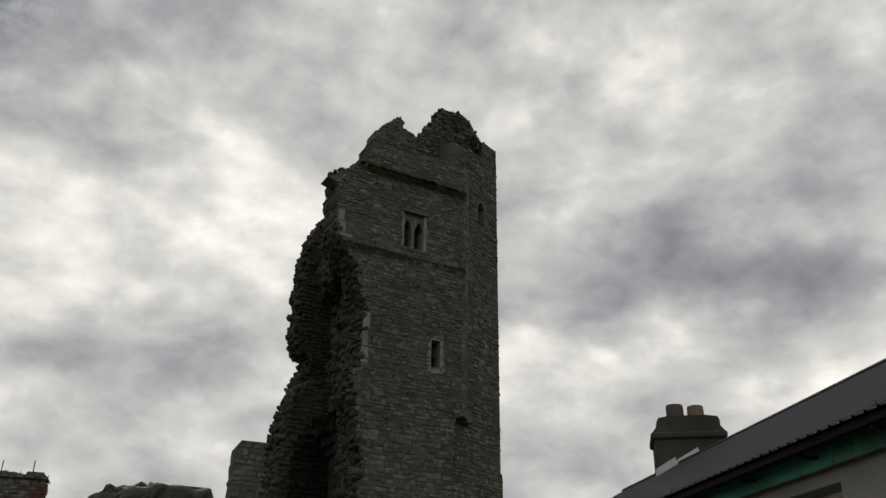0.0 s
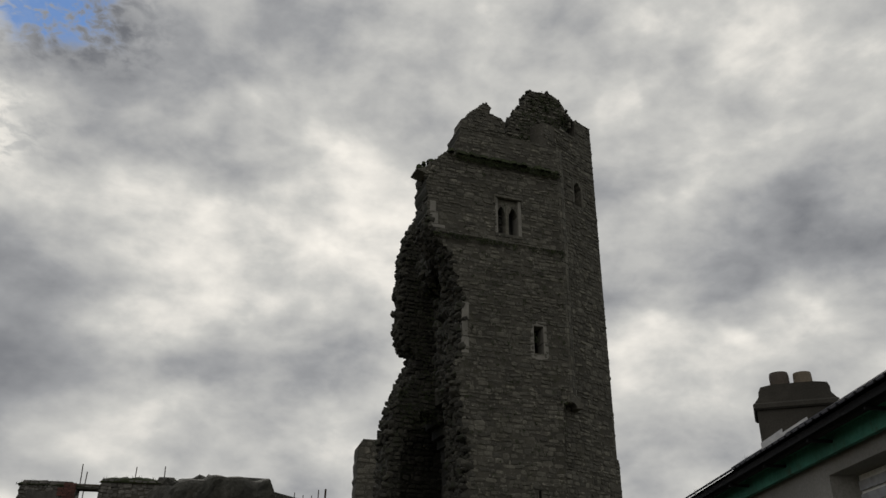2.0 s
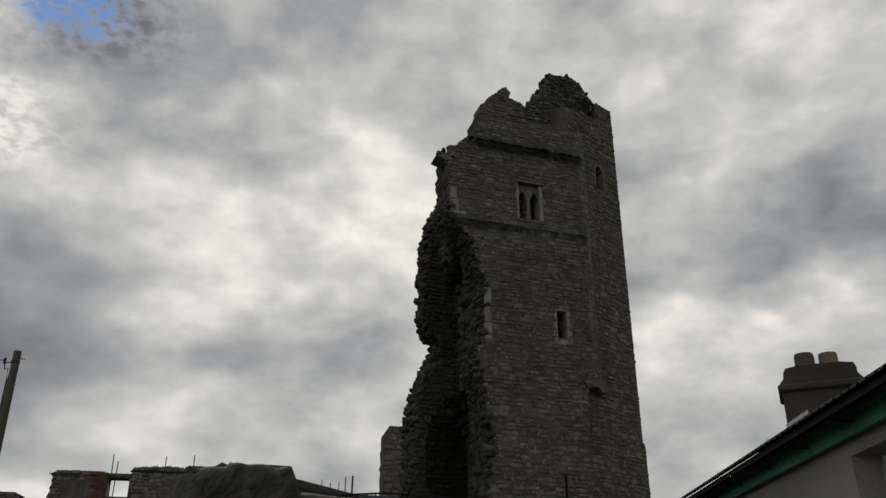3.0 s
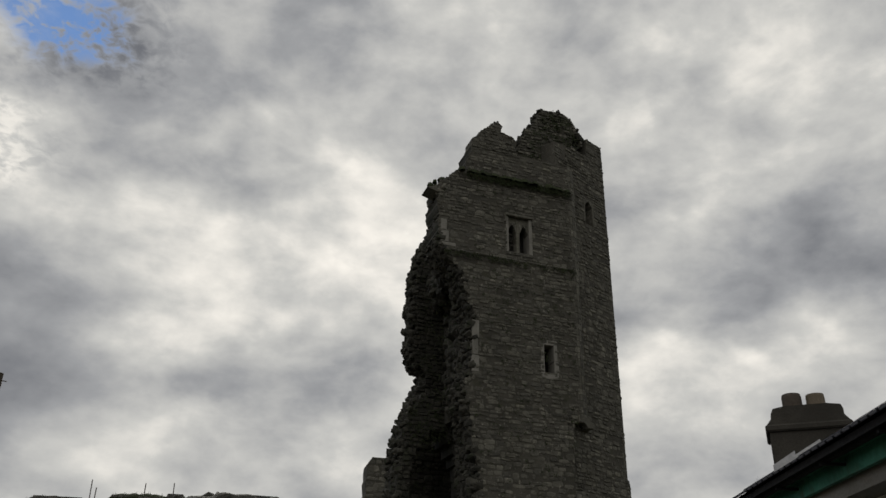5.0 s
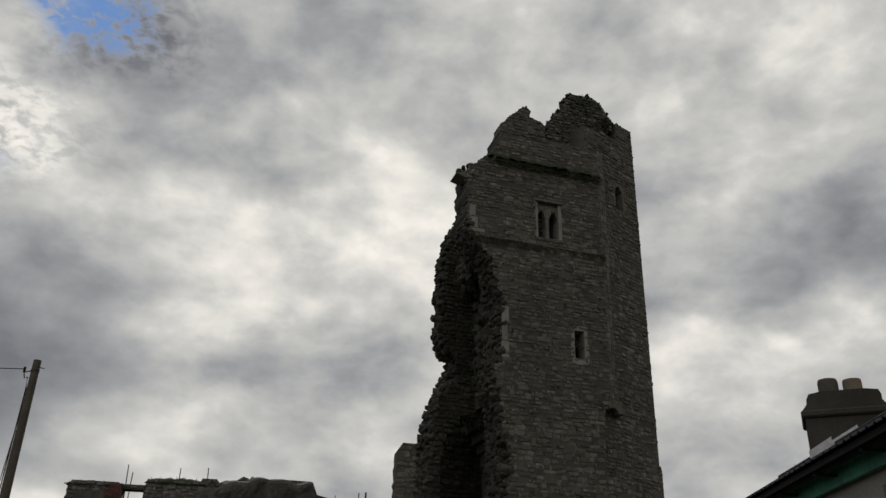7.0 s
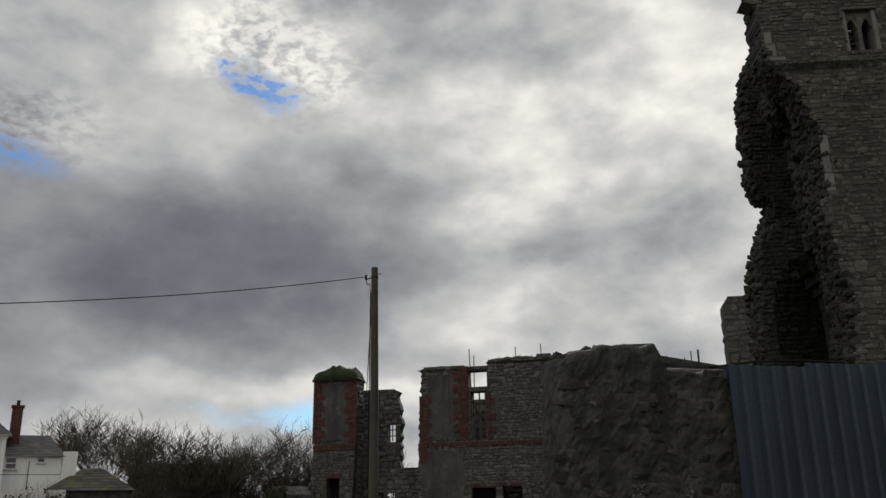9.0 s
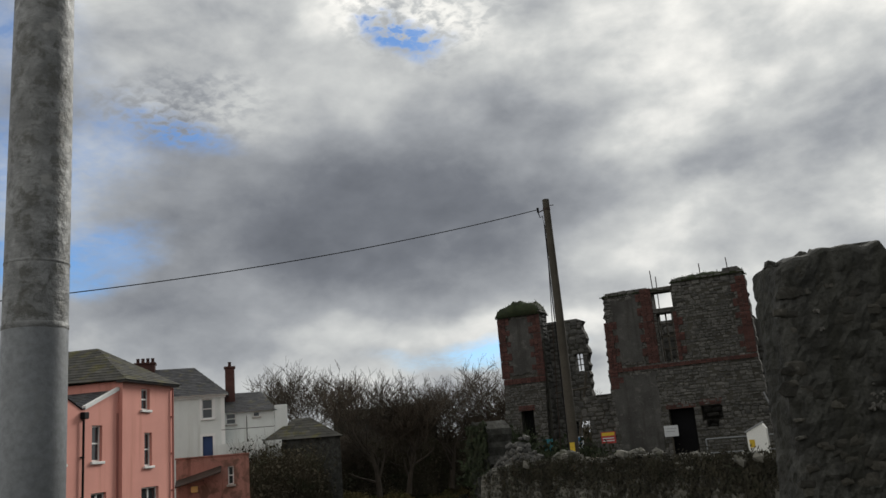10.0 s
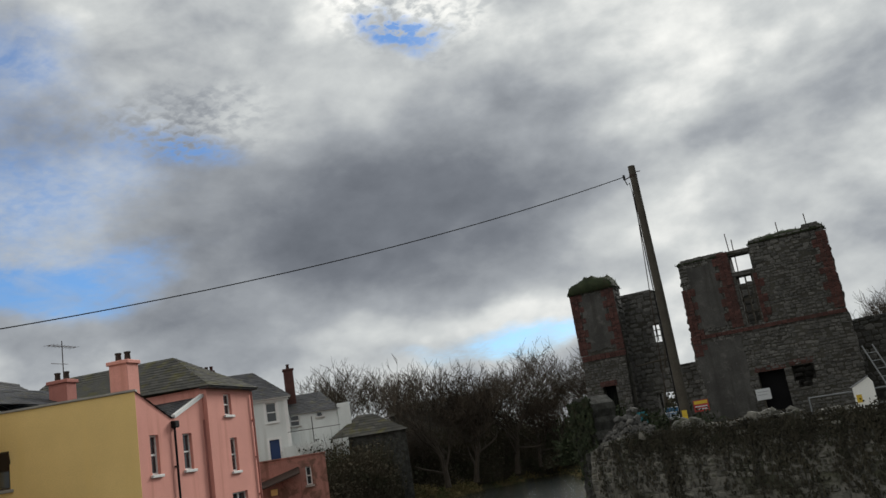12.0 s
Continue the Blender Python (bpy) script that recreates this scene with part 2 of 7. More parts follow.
PINK_DARK = surface("dusky_pink_paint", (0.42, 0.17, 0.14), 0.85, 0.1, grain=32, bump=0.12, stain=(0.3, 0.13, 0.11), streak=True)
OLD_PINK = surface("flaking_pink_render", (0.36, 0.185, 0.15), 0.9, 0.15, 0.8, (0.12, 0.075, 0.055), 18, 0.4, big=0.5, stain=(0.16, 0.08, 0.06), streak=True)
WHITE = surface("white_render", (0.70, 0.72, 0.70), 0.85, 0.06, grain=30, bump=0.1, stain=(0.5, 0.51, 0.48), streak=True)
WHITE_PAINT = surface("white_gloss_paint", (0.78, 0.78, 0.76), 0.45, 0.05, grain=30, bump=0.05, spec=0.5)
SILL = surface("concrete_sill", (0.36, 0.34, 0.31), 0.9, 0.15, grain=30, bump=0.3)
SLATE = surface("grey_slate", (0.065, 0.066, 0.072), 0.75, 0.2, 0.35, (0.095, 0.09, 0.06), 20, 0.35, big=0.8, pieces=0.25)
SLATE_MOSS = surface("mossy_slate", (0.07, 0.068, 0.06), 0.85, 0.25, 0.6, (0.085, 0.08, 0.03), 20, 0.4, big=0.7, pieces=0.25)
BARN_SLATE = surface("dark_mossy_slate", (0.03, 0.027, 0.022), 0.9, 0.25, 0.6, (0.04, 0.04, 0.018), 20, 0.4, big=0.7, pieces=0.25, spec=0.1)
PANE = glass("window_glass")
DARK_FRAME = surface("brown_window_frame", (0.045, 0.03, 0.022), 0.5, 0.1, grain=30, bump=0.05)
RED_DOOR = surface("red_door_paint", (0.22, 0.025, 0.025), 0.5, 0.1, grain=25, bump=0.08)
BLUE_DOOR = surface("blue_door_paint", (0.03, 0.06, 0.16), 0.5, 0.1, grain=25, bump=0.08)
# Near-black fill for openings, standing in for the unlit interior.
DARK_OPENING = surface("black_opening_fill", (0.007, 0.007, 0.008), 0.9, 0.2, grain=25, bump=0.08, spec=0.08)
LEAD = surface("lead_flashing", (0.33, 0.34, 0.36), 0.6, 0.15, grain=18, bump=0.3, metal=0.2)
GUTTER = surface("green_painted_fascia", (0.05, 0.20, 0.15), 0.7, 0.25, 0.5, (0.05, 0.075, 0.05), 20, 0.3, big=1.5, stain=(0.03, 0.06, 0.045), streak=True)
TIN = surface("grey_profiled_roof_sheet", (0.036, 0.038, 0.047), 0.5, 0.12, grain=26, bump=0.05, big=0.8, metal=0.0, spec=0.14, stain=(0.03, 0.032, 0.04))
ROUGHCAST = surface("grey_roughcast", (0.25, 0.245, 0.23), 0.95, 0.15, grain=45, bump=0.6, big=0.8, stain=(0.19, 0.185, 0.17), streak=True)
STACK = surface("sooty_cement_render", (0.032, 0.03, 0.026), 0.95, 0.25, grain=35, bump=0.6, big=1.2, stain=(0.05, 0.046, 0.04))
POT = surface("buff_clay_pot", (0.12, 0.10, 0.075), 0.85, 0.2, grain=30, bump=0.3)
POT_DARK = surface("sooty_clay_pot", (0.06, 0.05, 0.042), 0.9, 0.2, grain=30, bump=0.3)
BARK = surface("bare_bark", (0.05, 0.04, 0.03), 0.95, 0.3, grain=30, bump=0.4)
TWIG = surface("winter_twigs", (0.07, 0.055, 0.04), 0.95, 0.3, grain=10, bump=0.2)
SCRUB = surface("winter_scrub", (0.055, 0.047, 0.03), 0.95, 0.5, 0.6, (0.03, 0.036, 0.017), 6, 0.2, big=0.25)
GRASS = surface("rank_winter_grass", (0.15, 0.12, 0.05), 0.95, 0.35, 0.6, (0.05, 0.065, 0.02), 14, 0.6, big=0.4)
EARTH = surface("earth_and_grass", (0.07, 0.065, 0.035), 0.97, 0.35, 0.6, (0.045, 0.055, 0.02), 10, 0.8, big=0.3)
TARMAC = surface("street_tarmac", (0.05, 0.05, 0.05), 0.9, 0.2, grain=60, bump=0.4, big=0.6)


def river_material():
    m = bpy.data.materials.new("rippled_river_water")
    m.use_nodes = True
    n = Nodes(m.node_tree)
    p = n.add("ShaderNodeTexCoord").outputs["Object"]
    s = n.add("ShaderNodeMapping", {0: p, 2: (0, 0, radians(25)), 3: (1.2, 0.5, 1)}).outputs[0]
    w = n.math("ADD", n.noise(s, 1.6, 5.0, 0.65).outputs[0], n.math("MULTIPLY", n.noise(s, 7.0, 5.0, 0.65).outputs[0], 0.5))
    bmp = n.add("ShaderNodeBump", {"Strength": 0.7, "Distance": 0.16, "Height": w})
    b = n.add("ShaderNodeBsdfPrincipled", {"Base Color": grey(0.02, 0.024, 0.022), "Roughness": 0.05, "Normal": bmp, "Specular IOR Level": 0.4})
    n.add("ShaderNodeOutputMaterial", {0: b})
    return m


def screen_material():
    m = bpy.data.materials.new("smoked_balcony_screen")
    m.use_nodes = True
    n = Nodes(m.node_tree)
    b = n.add("ShaderNodeBsdfPrincipled", {"Base Color": grey(0.16, 0.13, 0.11), "Roughness": 0.2, "Alpha": 0.45})
    n.add("ShaderNodeOutputMaterial", {0: b})
    return m


SCREEN = screen_material()
BROWN_MOSS = surface("brown_dead_moss", (0.03, 0.027, 0.017), 0.98, 0.4, grain=30, bump=0.9, big=2.0, patch_colour=(0.016, 0.019, 0.009))
WATER = river_material()


def paint(name, colour, rough=0.6):
    return surface(name, colour, rough, 0.06, grain=25, bump=0.05)


# ---- building helpers ----


def mesh(name, verts, faces, material, smooth=False):
    me = bpy.data.meshes.new(name)
    me.from_pydata([tuple(v) for v in verts], [], faces)
    me.materials.append(material)
    if smooth:
        me.polygons.foreach_set("use_smooth", [True] * len(me.polygons))
    me.update()
    return me


class Solid:
    """Collects boxes, prisms and tubes into one mesh."""

    def __init__(self):
        self.v, self.f = [], []

    def add(self, verts, faces):
        k = len(self.v)
        self.v += [tuple(p) for p in verts]
        self.f += [tuple(i + k for i in f) for f in faces]
        return self

    def box(self, x0, x1, y0, y1, z0, z1, m=None, bevel=0.0):
        if bevel:
            bm = bmesh.new()
            bmesh.ops.create_cube(bm, size=1.0)
            for v in bm.verts:
                v.co = Vector(((x0 + x1) / 2 + v.co.x * (x1 - x0), (y0 + y1) / 2 + v.co.y * (y1 - y0), (z0 + z1) / 2 + v.co.z * (z1 - z0)))
            bmesh.ops.bevel(bm, geom=bm.edges[:], offset=bevel, segments=1, affect="EDGES", profile=0.5)
            bm.verts.index_update()
            vs, fs = [v.co.copy() for v in bm.verts], [[v.index for v in f.verts] for f in bm.faces]
            bm.free()
        else:
            vs = [Vector((x, y, z)) for z in (z0, z1) for y in (y0, y1) for x in (x0, x1)]
            fs = [(0, 2, 3, 1), (4, 5, 7, 6), (0, 1, 5, 4), (1, 3, 7, 5), (3, 2, 6, 7), (2, 0, 4, 6)]
        if m:
            vs = [m @ v for v in vs]
        return self.add(vs, fs)

    def prism(self, outline, y0, y1):
        """An outline in (x, z), counter-clockwise seen from -y, from y0 to y1."""
        n = len(outline)
        vs = [(x, y0, z) for x, z in outline] + [(x, y1, z) for x, z in outline]
        fs = [tuple(range(n)), tuple(range(2 * n - 1, n - 1, -1))] + [((i + 1) % n, i, n + i, n + (i + 1) % n) for i in range(n)]
        return self.add(vs, fs)

    def tube(self, points, radii, sides=8, cap=True):
        pts = [Vector(p) for p in points]
        if isinstance(radii, (int, float)):
            radii = [radii] * len(pts)
        k = len(self.v)
        for i, p in enumerate(pts):
            d = (pts[min(i + 1, len(pts) - 1)] - pts[max(i - 1, 0)]).normalized()
            a = d.orthogonal().normalized() if abs(d.z) < 0.99 else Vector((1, 0, 0))
            a = (a - d * a.dot(d)).normalized()
            b = d.cross(a)
            for s in range(sides):
                t = 2 * math.pi * s / sides
                self.v.append(tuple(p + (a * math.cos(t) + b * math.sin(t)) * radii[i]))
        for i in range(len(pts) - 1):
            for s in range(sides):
                q, r = k + i * sides, (s + 1) % sides
                self.f.append((q + s, q + r, q + sides + r, q + sides + s))
        if cap:
            e = k + (len(pts) - 1) * sides
            lo, hi = self.v[k:k + sides], self.v[e:e + sides]
            n = len(self.v)
            self.v += lo + hi
            self.f += [tuple(range(n + sides - 1, n - 1, -1)), tuple(range(n + sides, n + 2 * sides))]
        return self

    def mesh(self, name, material, smooth=False):
        return mesh(name, self.v, self.f, material, smooth)


def part(name, solid, material, parent, label="", smooth=False):
    """Links a mesh as one part under a thing or another part."""
    ob = new(name, solid if isinstance(solid, bpy.types.Mesh) else solid.mesh(name, material, smooth))
    ob.parent = parent
    if label:
        ob["label"] = label
    return ob


def thing(name, m, label, category, group="", kind=""):
    ob = tagged(new(name), label, category, group, kind)
    ob.matrix_world = m
    return ob


def single(name, solid, material, label, category, group="", kind="", m=None, smooth=False):
    ob = tagged(new(name, solid.mesh(name, material, smooth)), label, category, group, kind)
    if m:
        ob.matrix_world = m
    return ob


def between(profile, z):
    """Linear interpolation in a profile of (z, a, b)."""
    if z <= profile[0][0]:
        return profile[0][1:]
    for (z0, *p), (z1, *q) in zip(profile, profile[1:]):
        if z <= z1:
            k = (z - z0) / max(1e-6, z1 - z0)
            return [a + (b - a) * k for a, b in zip(p, q)]
    return profile[-1][1:]


STONE_POOL = {}


def stone_pool(material):
    """Twelve unit stones with uneven chamfered faces, shared by all pieces of one material."""
    if material.name not in STONE_POOL:
        rng = random.Random(7)
        pool = []
        for _ in range(12):
            n, v, f = 7, [], []
            turn = rng.uniform(0, 0.9)
            ring = []
            for k in range(n):
                t = turn + 2 * math.pi * (k + rng.uniform(-0.25, 0.25)) / n
                c, s_ = math.cos(t), math.sin(t)
                ring.append((0.52 * math.copysign(abs(c) ** 0.55, c) + rng.uniform(-0.04, 0.04), 0.52 * math.copysign(abs(s_) ** 0.55, s_) + rng.uniform(-0.06, 0.06)))
            v += [(x, 0.06, z) for x, z in ring]
            v += [(x, -0.3 + rng.uniform(-0.15, 0.15), z) for x, z in ring]
            v += [(x * rng.uniform(0.7, 0.85), -1.0 + rng.uniform(-0.3, 0.3), z * rng.uniform(0.62, 0.8)) for x, z in ring]
            for a in (0, n):
                f += [(a + k, a + (k + 1) % n, a + n + (k + 1) % n, a + n + k) for k in range(n)]
            f.append(tuple(range(2 * n, 3 * n)))
            pool.append((v, f, mesh("stone", v, f, material)))
        STONE_POOL[material.name] = pool
    return STONE_POOL[material.name]


def masonry(name, parent, profile, thick, course, widths, stone, mortar, holes=(), ragged=0.12, proud=0.035, seed=1, pieces=300, piece_from=-99.0, label="", solid_edges=(True, True), lost=0.02, end_material=None):
    """A wall of coursed rubble in its own plane: x along it, the face towards -y. profile: rows of (z, left, right). holes: (x0, x1, z0, z1).
    The core is one body with uneven ends; on it sit single stones, the lowest from piece_from up as pieces of their own. lost: the share of stones fallen out."""
    rng = random.Random(seed)
    core, rest = Solid(), Solid()
    singles, known = [], {}
    pool = stone_pool(stone)
    levels, z, top = [profile[0][0]], profile[0][0], profile[-1][0]
    while z < top - 0.02:
        z = min(top, z + course * rng.uniform(0.7, 1.35))
        levels.append(z)
    ends = []
    for z in levels:
        left, right = between(profile, z)
        ends.append((left + (rng.uniform(-ragged, ragged) if solid_edges[0] else 0), right + (rng.uniform(-ragged, ragged) if solid_edges[1] else 0)))

    def corner(x, k, side):
        key = (round(x, 3), k, side)
        if key not in known:
            known[key] = len(core.v)
            core.v.append((x, side * thick, levels[k]))
        return known[key]

    for k in range(len(levels) - 1):
        z, h = levels[k], levels[k + 1] - levels[k]
        cuts = sorted((a, b) for a, b, c, d in holes if c - 0.02 < z + h / 2 < d + 0.02)
        (l0, r0), (l1, r1) = ends[k], ends[k + 1]
        runs, lo = [], (l0, l1)
        for a, b in cuts:
            if a > max(lo) + 0.03:
                runs.append((lo, (a, a)))
            lo = (max(lo[0], b), max(lo[1], b))
        if min(r0, r1) > max(lo) + 0.02:
            runs.append((lo, (r0, r1)))
        for (a0, a1), (b0, b1) in runs:
            q = [corner(x, kk, s_) for s_ in (0, 1) for x, kk in ((a0, k), (b0, k), (b1, k + 1), (a1, k + 1))]
            core.f += [(q[0], q[1], q[2], q[3]), (q[5], q[4], q[7], q[6]), (q[4], q[0], q[3], q[7]), (q[1], q[5], q[6], q[2]), (q[3], q[2], q[6], q[7]), (q[4], q[5], q[1], q[0])]
            s, b = (a0 + a1) / 2, (b0 + b1) / 2
            while s < b - 0.01:
                w = min(rng.uniform(*widths), b - s)
                if b - s - w < widths[0] * 0.5:
                    w = b - s
                g = 0.005 + rng.uniform(0, 0.006)
                p = proud * rng.uniform(0.35, 1.5)
                row = ((s + w / 2, z + h * (0.5 + rng.uniform(-0.2, 0.2))), (max(0.02, w * rng.uniform(0.82, 1.08) - g), max(0.02, h * rng.uniform(0.6, 1.2) - g)), p, rng.randrange(len(pool)), radians(rng.gauss(0, 4)))
                s += w
                if rng.random() < lost:
                    continue
                if len(singles) < pieces and z >= piece_from:
                    singles.append(row)
                else:
                    v, f, _ = pool[row[3]]
                    co, si = math.cos(row[4]), math.sin(row[4])
                    rest.add([(row[0][0] + t_[0] * row[1][0] * co + t_[2] * row[1][1] * si, t_[1] * p, row[0][1] - t_[0] * row[1][0] * si + t_[2] * row[1][1] * co) for t_ in v], f)
    wall = part(name, core, mortar, parent, label)
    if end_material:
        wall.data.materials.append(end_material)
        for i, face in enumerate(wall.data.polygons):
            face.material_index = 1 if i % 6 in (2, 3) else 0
    for (x, zc), (w, h), p, k, tilt in singles:
        ob = new("stone", pool[k][2])
        ob.parent = wall
        ob.location, ob.rotation_euler, ob.scale = (x, 0, zc), (0, tilt, 0), (w, p, h)
    if rest.v:
        ob = part("stonework", rest, stone, wall)
        tagged(ob, kind="stuff")
    return wall


def mound(name, parent, x0, x1, y0, y1, z0, height, seed, material=None, label="thick turf cap", blades=60, rise=0.0):
    """A lumpy rounded cap of turf lying on a wall head, with short blades."""
    rng = random.Random(seed)
    nx, ny = max(4, int((x1 - x0) / 0.12)), max(4, int((y1 - y0) / 0.12))
    vs, fs = [], []
    for j in range(ny + 1):
        for i in range(nx + 1):
            u, v = i / nx, j / ny
            edge = min(1.0, min(u * nx, (1 - u) * nx, v * ny, (1 - v) * ny) / 3.2)
            x, y = x0 + (x1 - x0) * u, y0 + (y1 - y0) * v
            lump = noise.noise(Vector((x * 1.7 + seed, y * 1.7, 0))) * 0.3 + noise.noise(Vector((x * 5 + seed, y * 5, 3))) * 0.22
            push = 0.06 * noise.noise(Vector((x * 4, y * 4, seed + 7.0)))
            vs.append((x + push, y + push, z0 - 0.1 + rise * u + (height * (0.75 + lump) + 0.1) * math.sqrt(edge)))
    for j in range(ny):
        for i in range(nx):
            k = j * (nx + 1) + i
            fs.append((k, k + 1, k + nx + 2, k + nx + 1))
    rim = list(range(nx + 1)) + [j * (nx + 1) + nx for j in range(1, ny + 1)] + [ny * (nx + 1) + i for i in range(nx - 1, -1, -1)] + [j * (nx + 1) for j in range(ny - 1, 0, -1)]
    fs.append(tuple(reversed(rim)))
    sd = Solid().add(vs, fs)
    for _ in range(int((x1 - x0) * (y1 - y0) * blades)):
        q = Vector(vs[rng.randrange(len(vs))])
        t = q + Vector((rng.uniform(-0.06, 0.06), rng.uniform(-0.05, 0.05), rng.uniform(0.03, 0.13)))
        sd.add([q + Vector((-0.01, 0, -0.03)), q + Vector((0.01, 0, -0.03)), t], [(0, 1, 2)])
    return tagged(part(name, sd, material or MOSS, parent, label, True), kind="stuff")


CUBE = [(x, y, z) for z in (-1, 1) for y in (-1, 1) for x in (-1, 1)]


def rock(sd, m, a, b, c, rng):
    """One broken stone: eight knocked-about corners and six bulging faces, half sizes a, b and c."""
    vs = [m @ Vector((x * a * rng.uniform(0.62, 0.95), y * b * rng.uniform(0.62, 0.95), z * c * rng.uniform(0.62, 0.95))) for x, y, z in CUBE]
    vs += [m @ Vector((x * a * rng.uniform(0.85, 1.2), y * b * rng.uniform(0.85, 1.2), z * c * rng.uniform(0.85, 1.2))) for x, y, z in ((0, 0, -1), (0, 0, 1), (0, -1, 0), (1, 0, 0), (0, 1, 0), (-1, 0, 0))]
    fs = []
    for k, q in enumerate(((0, 2, 3, 1), (4, 5, 7, 6), (0, 1, 5, 4), (1, 3, 7, 5), (3, 2, 6, 7), (2, 0, 4, 6))):
        fs += [(q[i], q[(i + 1) % 4], 8 + k) for i in range(4)]
    sd.add(vs, fs)


def torn_edge(wall, profile, thick, z0, z1, seed, count, material, size=(0.06, 0.16), side=0, off=0.0):
    """Broken stones sticking out of the torn end of a wall."""
    rng = random.Random(seed)
    sd = Solid()
    for _ in range(count):
        z = rng.uniform(z0, z1)
        w = rng.uniform(*size)
        x = between(profile, z)[side] + rng.uniform(-0.07, 0.12) * (1 if side == 0 else -1) + off
        rock(sd, pose(x, rng.uniform(0.03, thick), z, rng.uniform(-35, 35), rng.uniform(-35, 35), rng.uniform(0, 180)), w, w * 0.8, w * rng.uniform(0.4, 0.8), rng)
    return tagged(part("torn_edge", sd, material, wall, "torn end of broken rubble"), kind="stuff")

# ---- ground, river, street ----
QUAY_A, QUAY_B = Vector((-11.0, 26.65)), Vector((-1.2, 19.9))


def mixed_step(a, b, v):
    k = min(1.0, max(0.0, (v - a) / (b - a)))
    return k * k * (3 - 2 * k)


def river_left(y):
    return between([(-60, -22.0), (5, -22.5), (25, -23.0), (33, -25.0), (41, -27.8), (52, -30.2), (58, -29.0), (62, -26.9), (66, -26.0)], y)[0]


def river_right(y):
    return between([(3.0, -0.9), (19.6, -1.2), (20.2, -1.2), (26.7, -10.2), (28.5, -10.6), (35, -14.0), (50, -20.0), (60, -25.0), (64, -26.5)], y)[0]


def ground_height(x, y):
    rough_ = 0.25 * noise.noise(Vector((x * 0.25, y * 0.25, 0.3)))
    far = mixed_step(60, 160, math.hypot(x, y))
    if y < 3.0:
        return 0.0 + far * (rough_ * 3)
    left, right = river_left(y), river_right(y)
    meadow = -1.2 + mixed_step(64, 110, y) * 2.2 + rough_
    if y > 64:
        return -3.4 + (meadow + 3.4) * mixed_step(64, 66, y) if left - 3 < x < right + 3 else meadow
    if x < left:
        return -3.4 + mixed_step(0, 2.5, left - x) * 1.6 + mixed_step(2, 30, left - x) * (2.2 if y > 30 else 0.8) + rough_
    if x > right:
        open_ = mixed_step(37, 46, y)
        return -3.4 + mixed_step(0.0, 0.5 + 4.5 * open_, x - right) * (3.55 - 1.7 * open_) + rough_ * (0.3 + 0.5 * open_)
    return -3.4


def ground_axis(lo, hi, step):
    inner = list(np.arange(lo, hi + 0.01, step))
    out, v, s = [], hi, step
    while v < 2600:
        s *= 1.6
        v += s
        out.append(v)
    return [lo - (o - hi) for o in reversed(out)] + inner + out


gx, gy = ground_axis(-90, 40, 1.0), ground_axis(-20, 110, 1.0)
gv = [(x, y, ground_height(x, y)) for y in gy for x in gx]
gf = [(j * len(gx) + i, j * len(gx) + i + 1, (j + 1) * len(gx) + i + 1, (j + 1) * len(gx) + i) for j in range(len(gy) - 1) for i in range(len(gx) - 1)]
ground = tagged(new("ground", mesh("ground", gv, gf, EARTH, True)), "rough earth and winter grass banks beside the river", "ground", kind="structure")

s = Solid().add([(-120, 3.0, -2.3), (40, 3.0, -2.3), (40, 120, -2.3), (-120, 120, -2.3)], [(0, 1, 2, 3)])
single("water", s, WATER, "dark rippled river water reflecting the grey sky", "water", kind="structure")
s = Solid().box(-60, 30, -5.0, 2.6, -0.5, 0.004)
single("road", s, TARMAC, "plain dark tarmac street surface over the river", "road", kind="structure")

# ---- ruined tower house ----
tower = thing("ruined_tower", pose(5.72, 25.76, 0, 0, 0, 8.7), "tall ruined limestone tower house with one side fallen away", "tower")
FRONT_EDGE = [(-0.3, 1.0, 4.66), (5.5, 1.06, 4.62), (6.84, 1.2, 4.65), (7.54, 1.2, 4.66), (8.75, 1.03, 4.68), (8.8, 1.0, 4.68), (9.15, 0.88, 4.75), (9.2, 0.86, 5.0),
    (9.43, 0.81, 5.0), (9.99, 0.76, 5.0), (10.41, 1.06, 5.0), (12.27, 1.08, 5.0), (13.12, 0.89, 5.0), (13.93, 0.64, 5.0), (14.6, 0.1, 5.0), (14.8, -0.12, 5.0), (15.66, -0.22, 5.0), (17.05, -0.26, 5.0),
    (17.1, -0.24, 5.0), (17.38, -0.17, 5.0), (17.71, 0.09, 5.0), (17.95, 0.35, 5.0), (18.15, 0.78, 5.0), (18.66, 0.82, 5.0), (19.1, 1.0, 5.0), (19.27, 1.02, 5.0)]
# The wall's end faces take the core colour, with shade put into it.
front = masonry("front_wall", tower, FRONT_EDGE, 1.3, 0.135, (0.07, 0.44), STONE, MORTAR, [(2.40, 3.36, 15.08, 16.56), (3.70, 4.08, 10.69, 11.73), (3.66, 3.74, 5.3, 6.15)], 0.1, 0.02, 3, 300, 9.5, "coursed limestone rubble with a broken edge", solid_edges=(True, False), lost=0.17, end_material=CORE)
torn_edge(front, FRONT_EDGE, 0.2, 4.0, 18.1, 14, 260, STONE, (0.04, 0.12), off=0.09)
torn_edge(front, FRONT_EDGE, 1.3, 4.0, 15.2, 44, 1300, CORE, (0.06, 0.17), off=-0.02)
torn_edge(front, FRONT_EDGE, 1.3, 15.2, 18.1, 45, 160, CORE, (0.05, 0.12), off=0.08)
